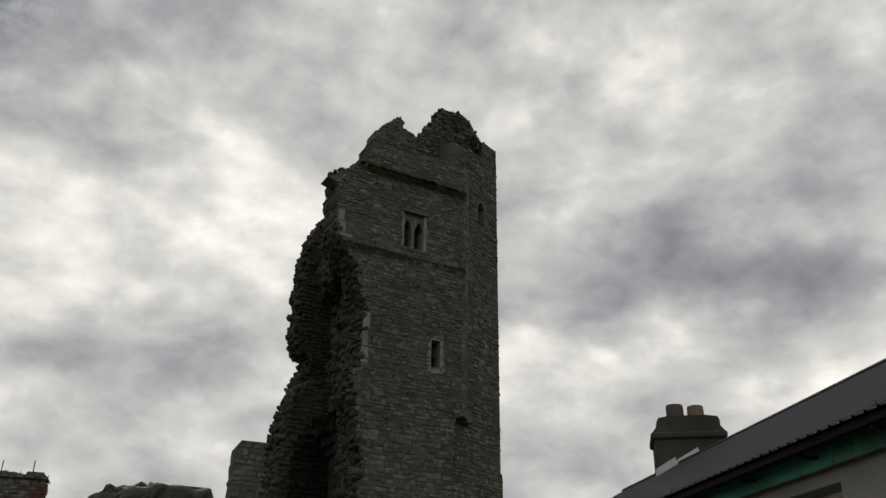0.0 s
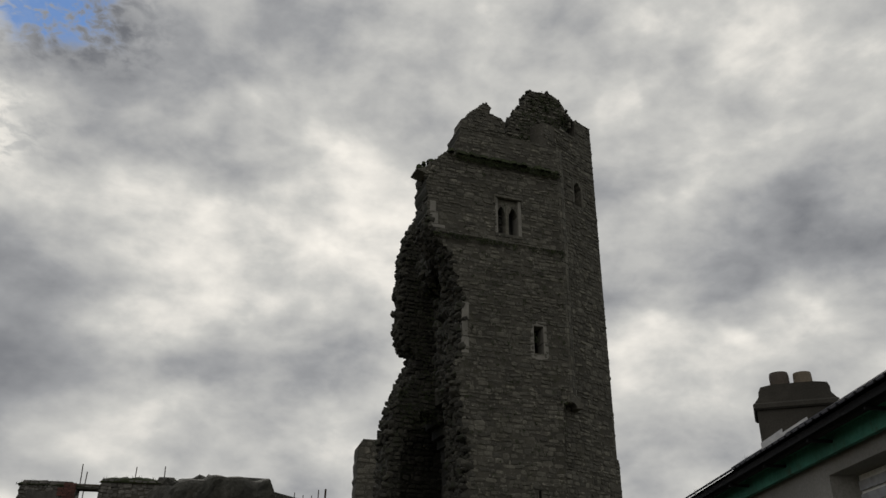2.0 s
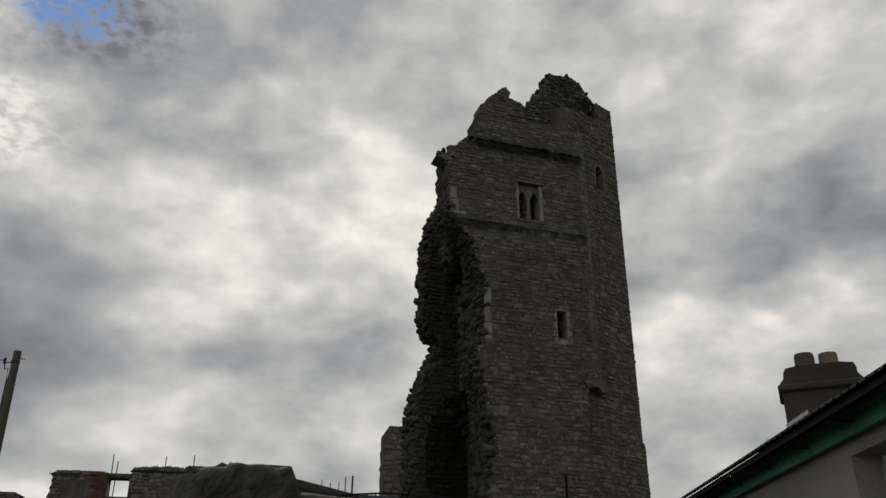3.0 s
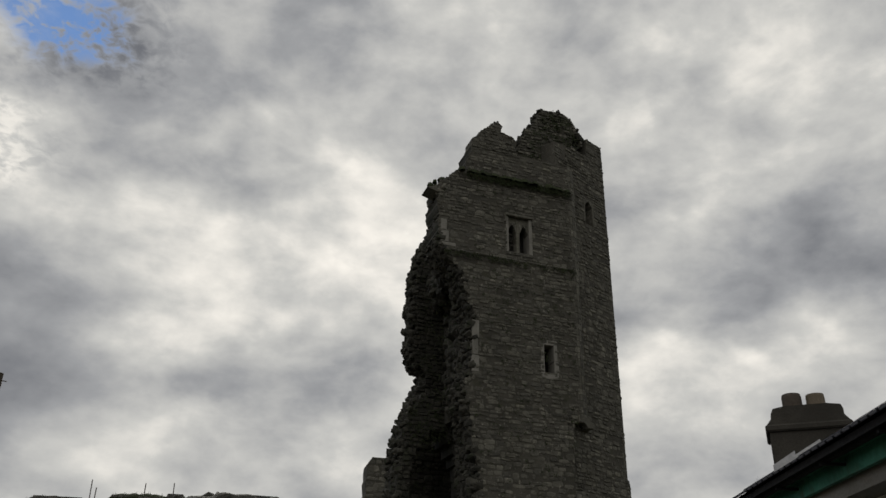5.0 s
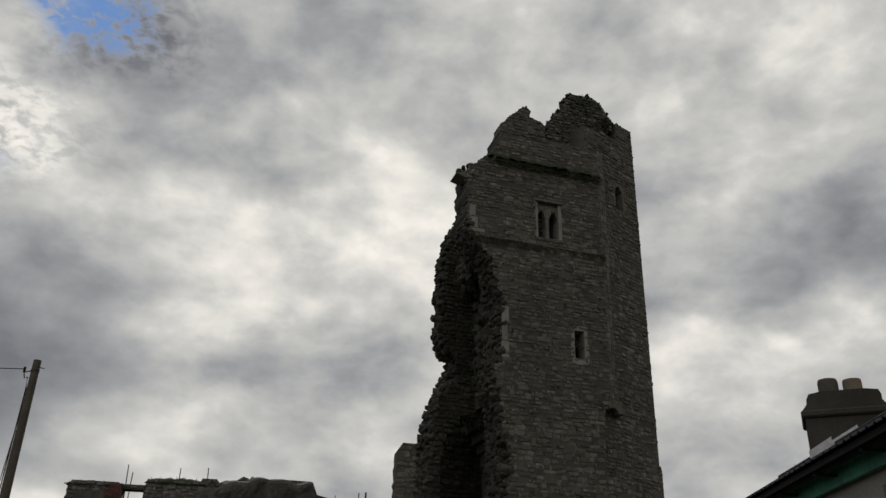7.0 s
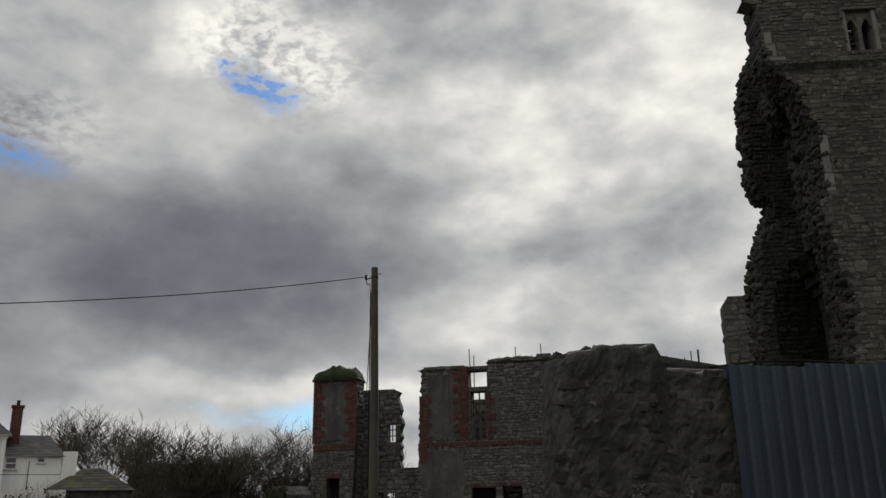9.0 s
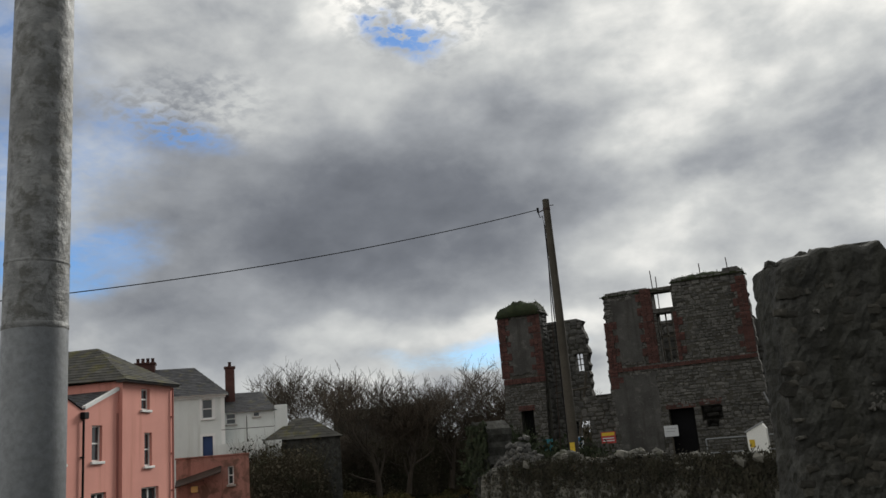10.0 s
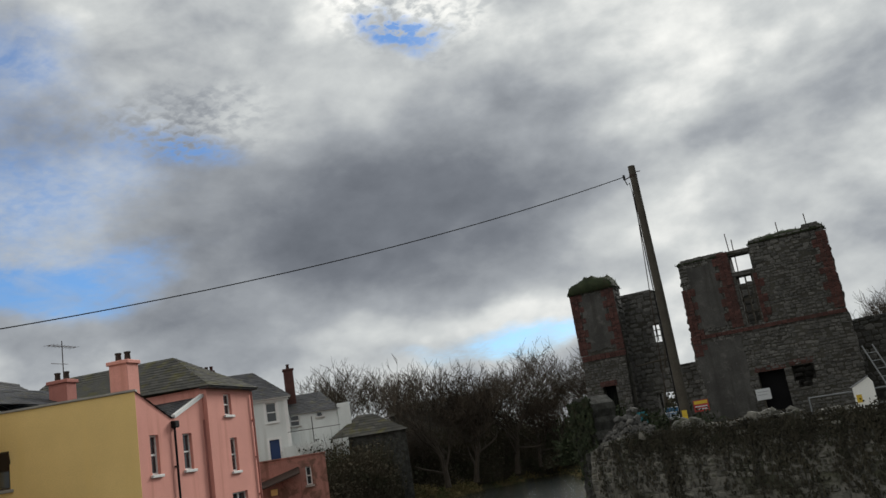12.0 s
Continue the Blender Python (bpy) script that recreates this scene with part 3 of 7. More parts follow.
part("jutting_stone", Solid().prism([(-0.68, 17.1), (-0.3, 16.98), (0.2, 16.96), (0.3, 17.3), (-0.15, 17.34), (-0.4, 17.2)], 0.02, 0.7), STONE, tower)
masonry("merlon", tower, [(19.2, 1.03, 2.88), (19.55, 1.04, 2.85), (19.7, 1.12, 2.84), (19.89, 1.31, 2.8), (20.06, 1.48, 2.72), (20.1, 1.52, 2.3), (20.2, 1.6, 2.28), (20.37, 1.73, 2.25), (20.5, 1.9, 2.2), (20.64, 2.0, 2.12)], 0.75, 0.12, (0.09, 0.3), STONE, MORTAR, (), 0.07, 0.03, 5, 40, lost=0.15)
CAP_EDGE = [(18.8, 3.2, 6.0), (19.6, 3.22, 6.05), (20.3, 3.34, 6.1), (20.82, 3.55, 6.15), (21.17, 3.75, 6.22), (21.42, 3.9, 6.25), (21.73, 4.07, 6.12), (21.95, 4.2, 5.92), (22.36, 4.4, 5.59), (22.44, 4.44, 5.5)]
peak = masonry("cap_house", tower, CAP_EDGE, 0.45, 0.13, (0.1, 0.34), STONE, MORTAR, [(5.79, 6.13, 20.79, 21.5)], 0.09, 0.05, 6, 60, lost=0.2)
peak.location = (0, 0.9, 0)
torn_edge(peak, CAP_EDGE, 0.5, 20.0, 22.4, 25, 150, CORE, (0.05, 0.14))
torn_edge(peak, CAP_EDGE, 0.5, 21.2, 22.4, 26, 90, CORE, (0.05, 0.13), side=1)
rear_cap = masonry("cap_house_rear", tower, [(18.8, 3.6, 6.9), (20.4, 3.9, 6.8), (21.0, 4.3, 5.7)], 0.5, 0.3, (0.2, 0.5), CORE, MORTAR, (), 0.08, 0.03, 7, 0)
rear_cap.location = (0, 2.6, 0)
for z_rows, y_, sd_ in (([(22.4, 4.42, 4.78), (22.5, 4.43, 4.6), (22.58, 4.44, 4.52)], 1.0, 8), ([(22.4, 5.02, 5.52), (22.52, 5.1, 5.44), (22.62, 5.2, 5.38), (22.72, 5.26, 5.33)], 1.0, 28)):
    horn = masonry("broken_horn", tower, z_rows, 0.35, 0.08, (0.1, 0.22), CORE, MORTAR, (), 0.02, 0.02, sd_, 10)
    horn.location = (0, y_, 0)
flank = masonry("stair_turret_wall", tower, [(-0.3, 4.1, 7.36), (7.6, 4.1, 7.32), (7.67, 4.1, 7.2), (14, 4.1, 7.17), (20.5, 4.1, 7.14), (20.55, 6.1, 7.14), (21.45, 6.15, 7.13), (21.52, 6.25, 7.13)], 0.8, 0.15, (0.1, 0.4), STONE, MORTAR, [(5.80, 6.24, 17.35, 18.5)], 0.0, 0.026, 9, 120, 9.0, solid_edges=(False, False), lost=0.15)
flank.matrix_local = pose(7.40, 1.35, 0, 0, 0, 22) @ pose(-7.15, 0, 0)
torn_edge(flank, [(20.4, 6.2, 7.1), (21.5, 6.3, 7.1)], 0.6, 20.6, 21.5, 29, 30, STONE, (0.05, 0.12))
# rounded corner between the face and the turret
def corner_column():
    sd = Solid()
    rng = random.Random(12)
    z = 9.2
    while z < 18.9:
        h = rng.uniform(0.2, 0.32)
        for k in range(5):
            a0, a1 = radians(-95 + 24 * k), radians(-95 + 24 * (k + 1))
            r = 0.46 + rng.uniform(-0.012, 0.012)
            g = 0.02
            vs = []
            for zz in (z + 0.01, z + h - 0.01):
                for aa in (a0 + g, a1 - g):
                    for rr in (0.2, r):
                        vs.append((4.96 + rr * math.cos(aa), 0.46 + rr * math.sin(aa), zz))
            sd.add(vs, [(1, 3, 7, 5), (0, 1, 5, 4), (3, 2, 6, 7), (4, 5, 7, 6), (0, 2, 3, 1)])
        z += h
    sd.tube([(4.96, 0.46, 9.15), (4.96, 0.46, 19.2)], 0.44, 20)
    return sd


part("rounded_corner", corner_column(), STONE, tower)
side = masonry("side_wall", tower, [(-0.3, 0, 5.8), (21.5, 0, 5.8)], 1.0, 0.3, (0.3, 0.8), STONE, MORTAR, (), 0.05, 0.02, 10, 0)
side.matrix_local = pose(7.15, 1.3, 0, 0, 0, 90)
REAR_EDGE = [(-0.3, 0.1, 7.3), (8.8, 0.25, 7.3), (9.2, 0.65, 7.3), (10.1, 0.7, 7.3), (11.4, 0.8, 7.3), (12.07, 1.2, 7.3), (12.4, 1.05, 7.3), (12.6, 0.68, 7.3), (13.3, 0.53, 7.3), (14.8, 0.56, 7.3), (16.6, 0.6, 7.3),
    (17.7, 0.85, 7.3), (18.3, 1.2, 7.3), (18.9, 1.45, 7.3), (19.1, 1.7, 7.3), (19.3, 2.5, 7.3)]
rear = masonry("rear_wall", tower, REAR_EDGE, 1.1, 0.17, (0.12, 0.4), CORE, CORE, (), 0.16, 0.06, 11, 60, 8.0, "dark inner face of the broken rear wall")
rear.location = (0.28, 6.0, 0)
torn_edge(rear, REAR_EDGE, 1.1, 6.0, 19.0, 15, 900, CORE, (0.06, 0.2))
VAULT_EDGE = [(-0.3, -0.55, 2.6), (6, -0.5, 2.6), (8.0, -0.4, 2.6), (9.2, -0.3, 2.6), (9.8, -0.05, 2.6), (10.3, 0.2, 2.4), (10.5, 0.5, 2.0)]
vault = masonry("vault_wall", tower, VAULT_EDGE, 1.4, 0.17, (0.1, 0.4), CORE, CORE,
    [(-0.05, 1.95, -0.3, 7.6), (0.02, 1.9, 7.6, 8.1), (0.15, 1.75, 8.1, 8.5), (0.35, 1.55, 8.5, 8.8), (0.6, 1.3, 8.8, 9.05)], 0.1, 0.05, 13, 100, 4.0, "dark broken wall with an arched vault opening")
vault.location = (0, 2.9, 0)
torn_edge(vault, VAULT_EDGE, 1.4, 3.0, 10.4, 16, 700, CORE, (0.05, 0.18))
# broken inner floors and the rough ends of the fallen side
def broken_end(z0, z1, y0, y1, x0, x1, seed, count):
    """Tumbled stones of a torn wall end; the edge steps back towards the rear."""
    sd = Solid()
    rng = random.Random(seed)
    for _ in range(count):
        y, z = rng.uniform(y0, y1), rng.uniform(z0, z1)
        x = rng.uniform(x0, x1) + 0.22 * (y - y0)
        w = rng.uniform(0.1, 0.28)
        rock(sd, pose(x, y, z, rng.uniform(-40, 40), rng.uniform(-40, 40), rng.uniform(0, 90)), w, w * 0.75, w * rng.uniform(0.4, 0.85), rng)
    return sd


def slab(z0, z1, x0, x1, y0, y1, seed):
    """A floor slab with a torn left edge."""
    rng = random.Random(seed)
    ys = list(np.linspace(y0, y1, 14))
    edge = [(x0 + 0.2 * (y - y0) + rng.uniform(-0.2, 0.2), y) for y in ys]
    out = [(x1, y0), (x1, y1)] + edge[::-1]
    n = len(out)
    return Solid().add([(x, y, z0) for x, y in out] + [(x, y, z1) for x, y in out], [tuple(range(n - 1, -1, -1)), tuple(range(n, 2 * n))] + [(i, (i + 1) % n, n + (i + 1) % n, n + i) for i in range(n)])


# Slab over the vault, added to block skylight from the interior below.
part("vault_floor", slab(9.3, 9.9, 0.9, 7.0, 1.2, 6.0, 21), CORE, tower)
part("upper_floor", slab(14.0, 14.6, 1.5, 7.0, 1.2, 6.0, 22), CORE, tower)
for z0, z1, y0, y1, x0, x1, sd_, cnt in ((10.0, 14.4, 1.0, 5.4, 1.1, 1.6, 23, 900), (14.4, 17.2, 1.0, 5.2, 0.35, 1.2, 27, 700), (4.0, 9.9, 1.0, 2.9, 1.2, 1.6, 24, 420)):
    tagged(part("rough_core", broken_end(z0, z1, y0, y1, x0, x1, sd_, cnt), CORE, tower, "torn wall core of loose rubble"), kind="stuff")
for z0, z1, x0, x1, nm in ((14.69, 14.81, -0.05, 5.02, "string_stone"), (17.88, 18.06, 0.62, 5.02, "ledge_stone")):
    rng = random.Random(int(z0 * 10))
    x = x0
    while x < x1 - 0.05:
        w = min(rng.uniform(0.4, 0.95), x1 - x)
        part(nm, Solid().box(x + 0.006, x + w - 0.006, -0.075 + rng.uniform(-0.02, 0.02), 0.1, z0 + rng.uniform(-0.02, 0.02), z1 + rng.uniform(-0.02, 0.005), None, 0.035), STONE, tower)
        x += w
def turf(name, parent, line_, width, seed, height=0.16, material=None, label="turf and weeds on the wall top"):
    """Lumps of turf with blades along a wall top: points of (x, y, z)."""
    sd = Solid()
    rng = random.Random(seed)
    for (a, b) in zip(line_, line_[1:]):
        a, b = Vector(a), Vector(b)
        n = max(1, int((b - a).length / 0.16))
        for i in range(n):
            p = a.lerp(b, (i + rng.random()) / n) + Vector((0, rng.uniform(0, width), 0))
            r, h = rng.uniform(0.1, 0.2), height * rng.uniform(0.5, 1.3)
            ring = [(p.x + r * math.cos(t) * rng.uniform(0.7, 1.2), p.y + r * math.sin(t) * rng.uniform(0.7, 1.2)) for t in (0, 1.05, 2.1, 3.14, 4.2, 5.2)]
            vs = [(x, y, p.z - 0.08) for x, y in ring] + [(p.x + (x - p.x) * 0.7, p.y + (y - p.y) * 0.7, p.z + h * rng.uniform(0.45, 0.8)) for x, y in ring] + [(p.x, p.y, p.z + h)]
            sd.add(vs, [(k, (k + 1) % 6, 6 + (k + 1) % 6, 6 + k) for k in range(6)] + [(6 + k, 6 + (k + 1) % 6, 12) for k in range(6)])
            if rng.random() < 0.35:
                q = p + Vector((rng.uniform(-0.1, 0.1), 0, h * 0.6))
                t = q + Vector((rng.uniform(-0.1, 0.1), rng.uniform(-0.05, 0.05), rng.uniform(0.08, 0.3)))
                sd.add([q + Vector((-0.012, 0, 0)), q + Vector((0.012, 0, 0)), t], [(0, 1, 2)])
    return tagged(part(name, sd, material or MOSS, parent, label), kind="stuff")


def tufts(name, parent, spots_, seed, size, spread, material, label):
    """Small clumps of leaves clinging to a wall face: places of (x, y, z), the leaves standing out from it."""
    rng = random.Random(seed)
    vs, fs = [], []
    for x, y, z in spots_:
        k_ = rng.uniform(0.5, 1.3)
        for _ in range(rng.randrange(5, 12)):
            c = Vector((x + rng.gauss(0, spread) * k_, y - abs(rng.gauss(0, 0.03)), z + rng.gauss(0, spread) * k_))
            e = Vector((rng.uniform(-1, 1), rng.uniform(-0.7, 0.2), rng.uniform(-1, 0.6))).normalized() * rng.uniform(0.5, 1.2) * size
            g = e.cross(Vector((rng.uniform(-0.4, 0.4), 1, rng.uniform(-0.4, 0.4)))).normalized() * rng.uniform(0.25, 0.5) * size
            n = len(vs)
            vs += [tuple(c - e), tuple(c - g), tuple(c + e), tuple(c + g)]
            fs.append((n, n + 1, n + 2, n + 3))
    return tagged(part(name, mesh(name, vs, fs, material), material, parent, label), kind="stuff")


rng = random.Random(33)
spots_ = []
for _ in range(430):
    z = rng.uniform(5.0, 17.9)
    left = between(FRONT_EDGE, z)[0]
    if noise.noise(Vector((z * 0.35, 2.0, _ * 0.0))) + rng.uniform(-0.5, 0.5) > -0.25:
        spots_.append((rng.uniform(left + 0.2, 4.9), -0.01, z))
tufts("weed_growth", tower, spots_, 34, 0.035, 0.045, MOSS, "small dark weeds rooted in the wall joints")
tufts("string_moss", tower, [(rng.uniform(0.0, 5.0), -0.08, 14.68 - abs(rng.gauss(0, 0.08))) for _ in range(110)], 35, 0.04, 0.05, MOSS, "dark moss under the string course")
tufts("ledge_moss", tower, [(rng.uniform(0.8, 5.0), -0.09, 18.0 - abs(rng.gauss(0, 0.09))) for _ in range(220)], 36, 0.055, 0.07, MOSS, "dark moss hanging from the ledge")
tufts("core_ivy", tower, [(between(REAR_EDGE, z)[0] + 0.3 + rng.uniform(-0.05, 1.0), 5.95, z) for z in (rng.uniform(7.0, 18.5) for _ in range(80))] + [(rng.uniform(0.0, 1.3) + 0.3, rng.uniform(1.2, 2.7), z) for z in (rng.uniform(9.8, 16.5) for _ in range(60))] + [(between(VAULT_EDGE, z)[0] + rng.uniform(-0.05, 2.2), 2.86, z) for z in (rng.uniform(8.6, 10.3) for _ in range(70))], 37, 0.05, 0.14, MOSS, "dark ivy and moss on the broken core")
tufts("cap_moss", tower, [(rng.uniform(between(CAP_EDGE, z)[0] + 0.2, between(CAP_EDGE, z)[1] - 0.2), 0.86, z) for z in (rng.uniform(19.8, 22.2) for _ in range(130))], 38, 0.06, 0.1, MOSS, "moss on the broken cap house")
turf("ledge_growth", tower, [(0.6, -0.14, 18.06), (4.9, -0.14, 18.06)], 0.12, 31, 0.10)
turf("wall_top_growth", tower, [(-0.5, 0.0, 17.3), (0.1, 0.1, 17.9), (0.85, 0.1, 18.2)], 0.9, 32, 0.08)

# twin-light window with a square hood
def arched_head(x0, x1, z0, spring, top, y0, y1):
    """A stone panel over one light: solid above a pointed arch."""
    n = 8
    mid = (x0 + x1) / 2
    arc = []
    for i in range(n + 1):
        k = i / n
        x = x0 + (x1 - x0) * k
        d = abs(x - mid) / ((x1 - x0) / 2)
        arc.append((x, spring + (top - 0.06 - spring) * (1 - d ** 1.7)))
    sd = Solid()
    for (xa, za), (xb, zb) in zip(arc, arc[1:]):
        sd.prism([(xa, za), (xb, zb), (xb, top), (xa, top)], y0, y1)
    return sd


win = part("twin_light_window", Solid().box(2.34, 2.46, -0.01, 0.5, 15.06, 16.54, None, 0.015), CUT_STONE, tower, "carved twin-light stone window")
part("jamb", Solid().box(3.26, 3.40, -0.01, 0.5, 15.06, 16.54, None, 0.015), CUT_STONE, win)
part("mullion", Solid().box(2.79, 2.93, 0.07, 0.42, 15.08, 16.3, None, 0.03), STONE, win)
part("sill", Solid().box(2.34, 3.40, -0.03, 0.5, 14.96, 15.09, None, 0.015), STONE, win)
part("head", arched_head(2.46, 2.79, 15.0, 15.92, 16.3, 0.08, 0.4), STONE, win)
part("head", arched_head(2.93, 3.26, 15.0, 15.92, 16.3, 0.08, 0.4), STONE, win)
part("tympanum", Solid().box(2.46, 3.26, 0.10, 0.45, 16.29, 16.54), STONE, win)
part("hood_mould", Solid().box(2.30, 3.44, -0.09, 0.1, 16.52, 16.62, None, 0.02).box(2.28, 2.35, -0.07, 0.05, 16.25, 16.53).box(3.39, 3.46, -0.07, 0.05, 16.25, 16.53), STONE, win)
sl = part("slit_window", Solid().box(3.56, 3.71, -0.012, 0.5, 10.6, 11.2, None, 0.012).box(3.58, 3.71, -0.012, 0.5, 11.21, 11.82, None, 0.012), CUT_STONE, tower, "narrow dressed-stone window slit")
part("jamb", Solid().box(4.07, 4.24, -0.012, 0.5, 10.6, 11.15, None, 0.012).box(4.07, 4.2, -0.012, 0.5, 11.16, 11.82, None, 0.012), CUT_STONE, sl)
part("lintel", Solid().box(3.6, 4.2, -0.012, 0.5, 11.72, 11.9, None, 0.012), CUT_STONE, sl)
part("sill", Solid().box(3.6, 4.2, -0.015, 0.5, 10.5, 10.68, None, 0.012), CUT_STONE, sl)
part("broken_jamb", Solid().box(1.04, 1.30, -0.03, 0.9, 10.42, 11.0, None, 0.02).box(1.06, 1.26, -0.03, 0.9, 11.01, 11.6, None, 0.02).box(1.04, 1.3, -0.03, 0.9, 11.61, 12.24, None, 0.02), CUT_STONE, tower, "pale dressed jamb of a broken window")
part("dressed_quoin", Solid().box(-0.14, 0.16, -0.03, 0.6, 15.0, 15.45, None, 0.02).box(-0.1, 0.42, -0.03, 0.6, 14.86, 15.0, None, 0.02).box(-0.16, 0.08, -0.03, 0.6, 15.46, 15.9, None, 0.02), CUT_STONE, tower)
part("turret_jamb", Solid().box(5.72, 5.805, -0.02, 0.2, 17.3, 18.5, None, 0.01).box(6.235, 6.32, -0.02, 0.4, 17.3, 18.5, None, 0.01).box(5.74, 6.3, -0.02, 0.4, 17.22, 17.36, None, 0.01), STONE, flank)
part("slit_head", arched_head(5.805, 6.235, 17.3, 18.2, 18.52, -0.015, 0.3), STONE, flank)
sd = Solid()
for i in range(10):
    a0, a1 = math.pi * i / 10, math.pi * (i + 1) / 10
    sd.prism([(4.95 + 0.28 * math.cos(a0), 8.98 + 0.2 * math.sin(a0)), (4.95 + 0.5 * math.cos(a0), 8.98 + 0.42 * math.sin(a0)), (4.95 + 0.5 * math.cos(a1), 8.98 + 0.42 * math.sin(a1)), (4.95 + 0.28 * math.cos(a1), 8.98 + 0.2 * math.sin(a1))][::-1], 0.0, 1.25)
part("squinch_arch", sd, STONE, tower)

fragment = thing("ruined_wall_fragment", pose(5.9, 50.2, 0, 0, 0, 3), "weathered stump of ruined stone wall behind the tower", "ruin")
masonry("wall", fragment, [(-0.3, -0.15, 3.0), (6, -0.12, 3.0), (9.6, 0.0, 3.0), (12.4, 0.02, 3.0), (12.75, 0.12, 3.0), (12.95, 0.35, 2.9)], 1.4, 0.3, (0.3, 0.8), STONE, MORTAR, (), 0.05, 0.03, 41, 60, 9.0)

# ---- ruined house beyond the quay wall ----
YR = 37.5


def quoins(parent, x0, x1, z0, z1, seed, y=-0.05, outward=1):
    """A chain of brick quoin blocks, long and short in turn, each laid up of brick courses. outward: the side on which they are toothed."""
    rng = random.Random(seed)
    z, k = z0, 0
    while z < z1 - 0.1:
        h = rng.uniform(0.24, 0.34)
        grow = 0.22 if k % 2 else 0.0
        a, b = (x0, x1 + grow) if outward > 0 else (x0 - grow, x1)
        sd = Solid()
        c = 0
        while c * 0.082 < h - 0.03:
            x = a + (0.0 if c % 2 else -0.06)
            while x < b - 0.02:
                sd.box(max(a, x) + 0.006, min(b, x + 0.215) - 0.006, y + rng.uniform(-0.012, 0.012), 0.08, z + c * 0.082 + 0.006, z + (c + 1) * 0.082)
                x += 0.225
            c += 1
        part("brick_quoin", sd, BRICK, parent)
        z += h
        k += 1


def brick_band(parent, x0, x1, z, seed, y=-0.06, rows=2):
    rng = random.Random(seed)
    sd = Solid()
    for c in range(rows):
        x = x0
        while x < x1:
            sd.box(x + 0.005, min(x1, x + 0.22) - 0.005, y + rng.uniform(-0.01, 0.01), 0.06, z + c * 0.08, z + c * 0.08 + 0.074)
            x += 0.225
    return part("brick_band", sd, BRICK, parent)


def loose_stones(name, parent, line_, seed, size=(0.1, 0.3), depth=0.6, material=None, count=7):
    """Uneven stones lying along a broken wall top."""
    rng = random.Random(seed)
    sd = Solid()
    for a, b in zip(line_, line_[1:]):
        a, b = Vector(a), Vector(b)
        for _ in range(max(1, int((b - a).length * count))):
            p = a.lerp(b, rng.random())
            w = rng.uniform(*size)
            rock(sd, pose(p.x, p.y + rng.uniform(0, depth), p.z + rng.uniform(-0.05, w * 0.4), rng.uniform(-30, 30), rng.uniform(-30, 30), rng.uniform(0, 180)), w, w * 0.8, w * 0.55, rng)
    return tagged(part(name, sd, material or RUBBLE, parent), kind="stuff")


for run, sd_ in ((((1.04, 0.05, 19.5), (1.5, 0.05, 20.02), (2.02, 0.05, 20.55)), 17), (((2.1, 0.05, 20.5), (2.3, 0.05, 20.05), (2.75, 0.05, 20.0)), 18), (((2.85, 0.05, 19.2), (3.3, 0.05, 19.2)), 19)):
    loose_stones("crest_rubble", tower, run, sd_, (0.04, 0.1), 0.6, STONE, 9)
ruin = thing("ruined_house", pose(0, YR, 0), "roofless ruined house of rubble stone with red brick quoins", "ruin")
main = masonry("main_front", ruin, [(-0.2, -9.1, -2.6), (3.3, -9.05, -2.66), (6.1, -8.95, -2.72), (6.4, -8.75, -2.72), (6.5, -8.95, -2.72), (7.4, -8.9, -2.72), (7.55, -8.8, -2.74)], 0.65, 0.12, (0.08, 0.34), RUBBLE, MORTAR,
    [(-6.7, -5.85, 6.72, 7.46), (-6.6, -5.95, 4.32, 6.48), (-6.65, -5.6, -0.2, 2.32), (-5.3, -4.45, 1.75, 2.37), (-5.15, -4.65, 1.45, 1.75), (-8.3, -7.6, -0.2, 2.53)], 0.06, 0.022, 51, 300, 4.2, "grey rubble front with brick dressings", lost=0.1)
for x0, x1, z0, z1, sd_ in ((-8.8, -6.9, 7.5, 7.68, 52), (-5.85, -2.78, 7.5, 7.85, 53), (-3.6, -2.95, 7.84, 8.02, 54)):
    masonry("wall_head", ruin, [(z0, x0, x1), (z1, x0 + 0.05, x1 - 0.03)], 0.6, 0.17, (0.2, 0.45), RUBBLE, MORTAR, (), 0.04, 0.03, sd_, 20)
part("lintel", Solid().box(-6.95, -5.6, 0.02, 0.5, 7.46, 7.62, None, 0.02), TIMBER, ruin, "old timber lintel")
quoins(ruin, -8.98, -8.62, 3.4, 6.2, 55)
quoins(ruin, -7.2, -6.72, 4.35, 7.5, 56, outward=-1)
quoins(ruin, -3.12, -2.7, 4.35, 7.4, 57, outward=-1)
quoins(ruin, -5.9, -5.72, 4.35, 6.5, 67)
brick_band(ruin, -9.05, -2.7, 4.12, 58)
for x0, x1, z in ((-6.75, -5.5, 2.33), (-5.35, -4.4, 2.38), (-8.4, -7.5, 2.54)):
    brick_band(ruin, x0, x1, z, 59, -0.02, 3)
mound("turf_cap", ruin, -8.98, -6.8, -0.06, 0.7, 7.6, 0.14, 60, None, "mossy turf on the wall head")
mound("turf_cap", ruin, -6.9, -5.7, -0.04, 0.66, 7.58, 0.12, 62, None, "mossy turf on the wall head")
mound("turf_cap", ruin, -5.85, -2.7, -0.08, 0.7, 7.82, 0.24, 61, None, "mossy turf on the wall head")
rw = masonry("rear_wall", ruin, [(-0.2, -9.0, -2.7), (6.3, -8.8, -2.8), (6.75, -7.6, -3.4)], 0.5, 0.3, (0.3, 0.7), RUBBLE, MORTAR, (), 0.1, 0.03, 63, 0)
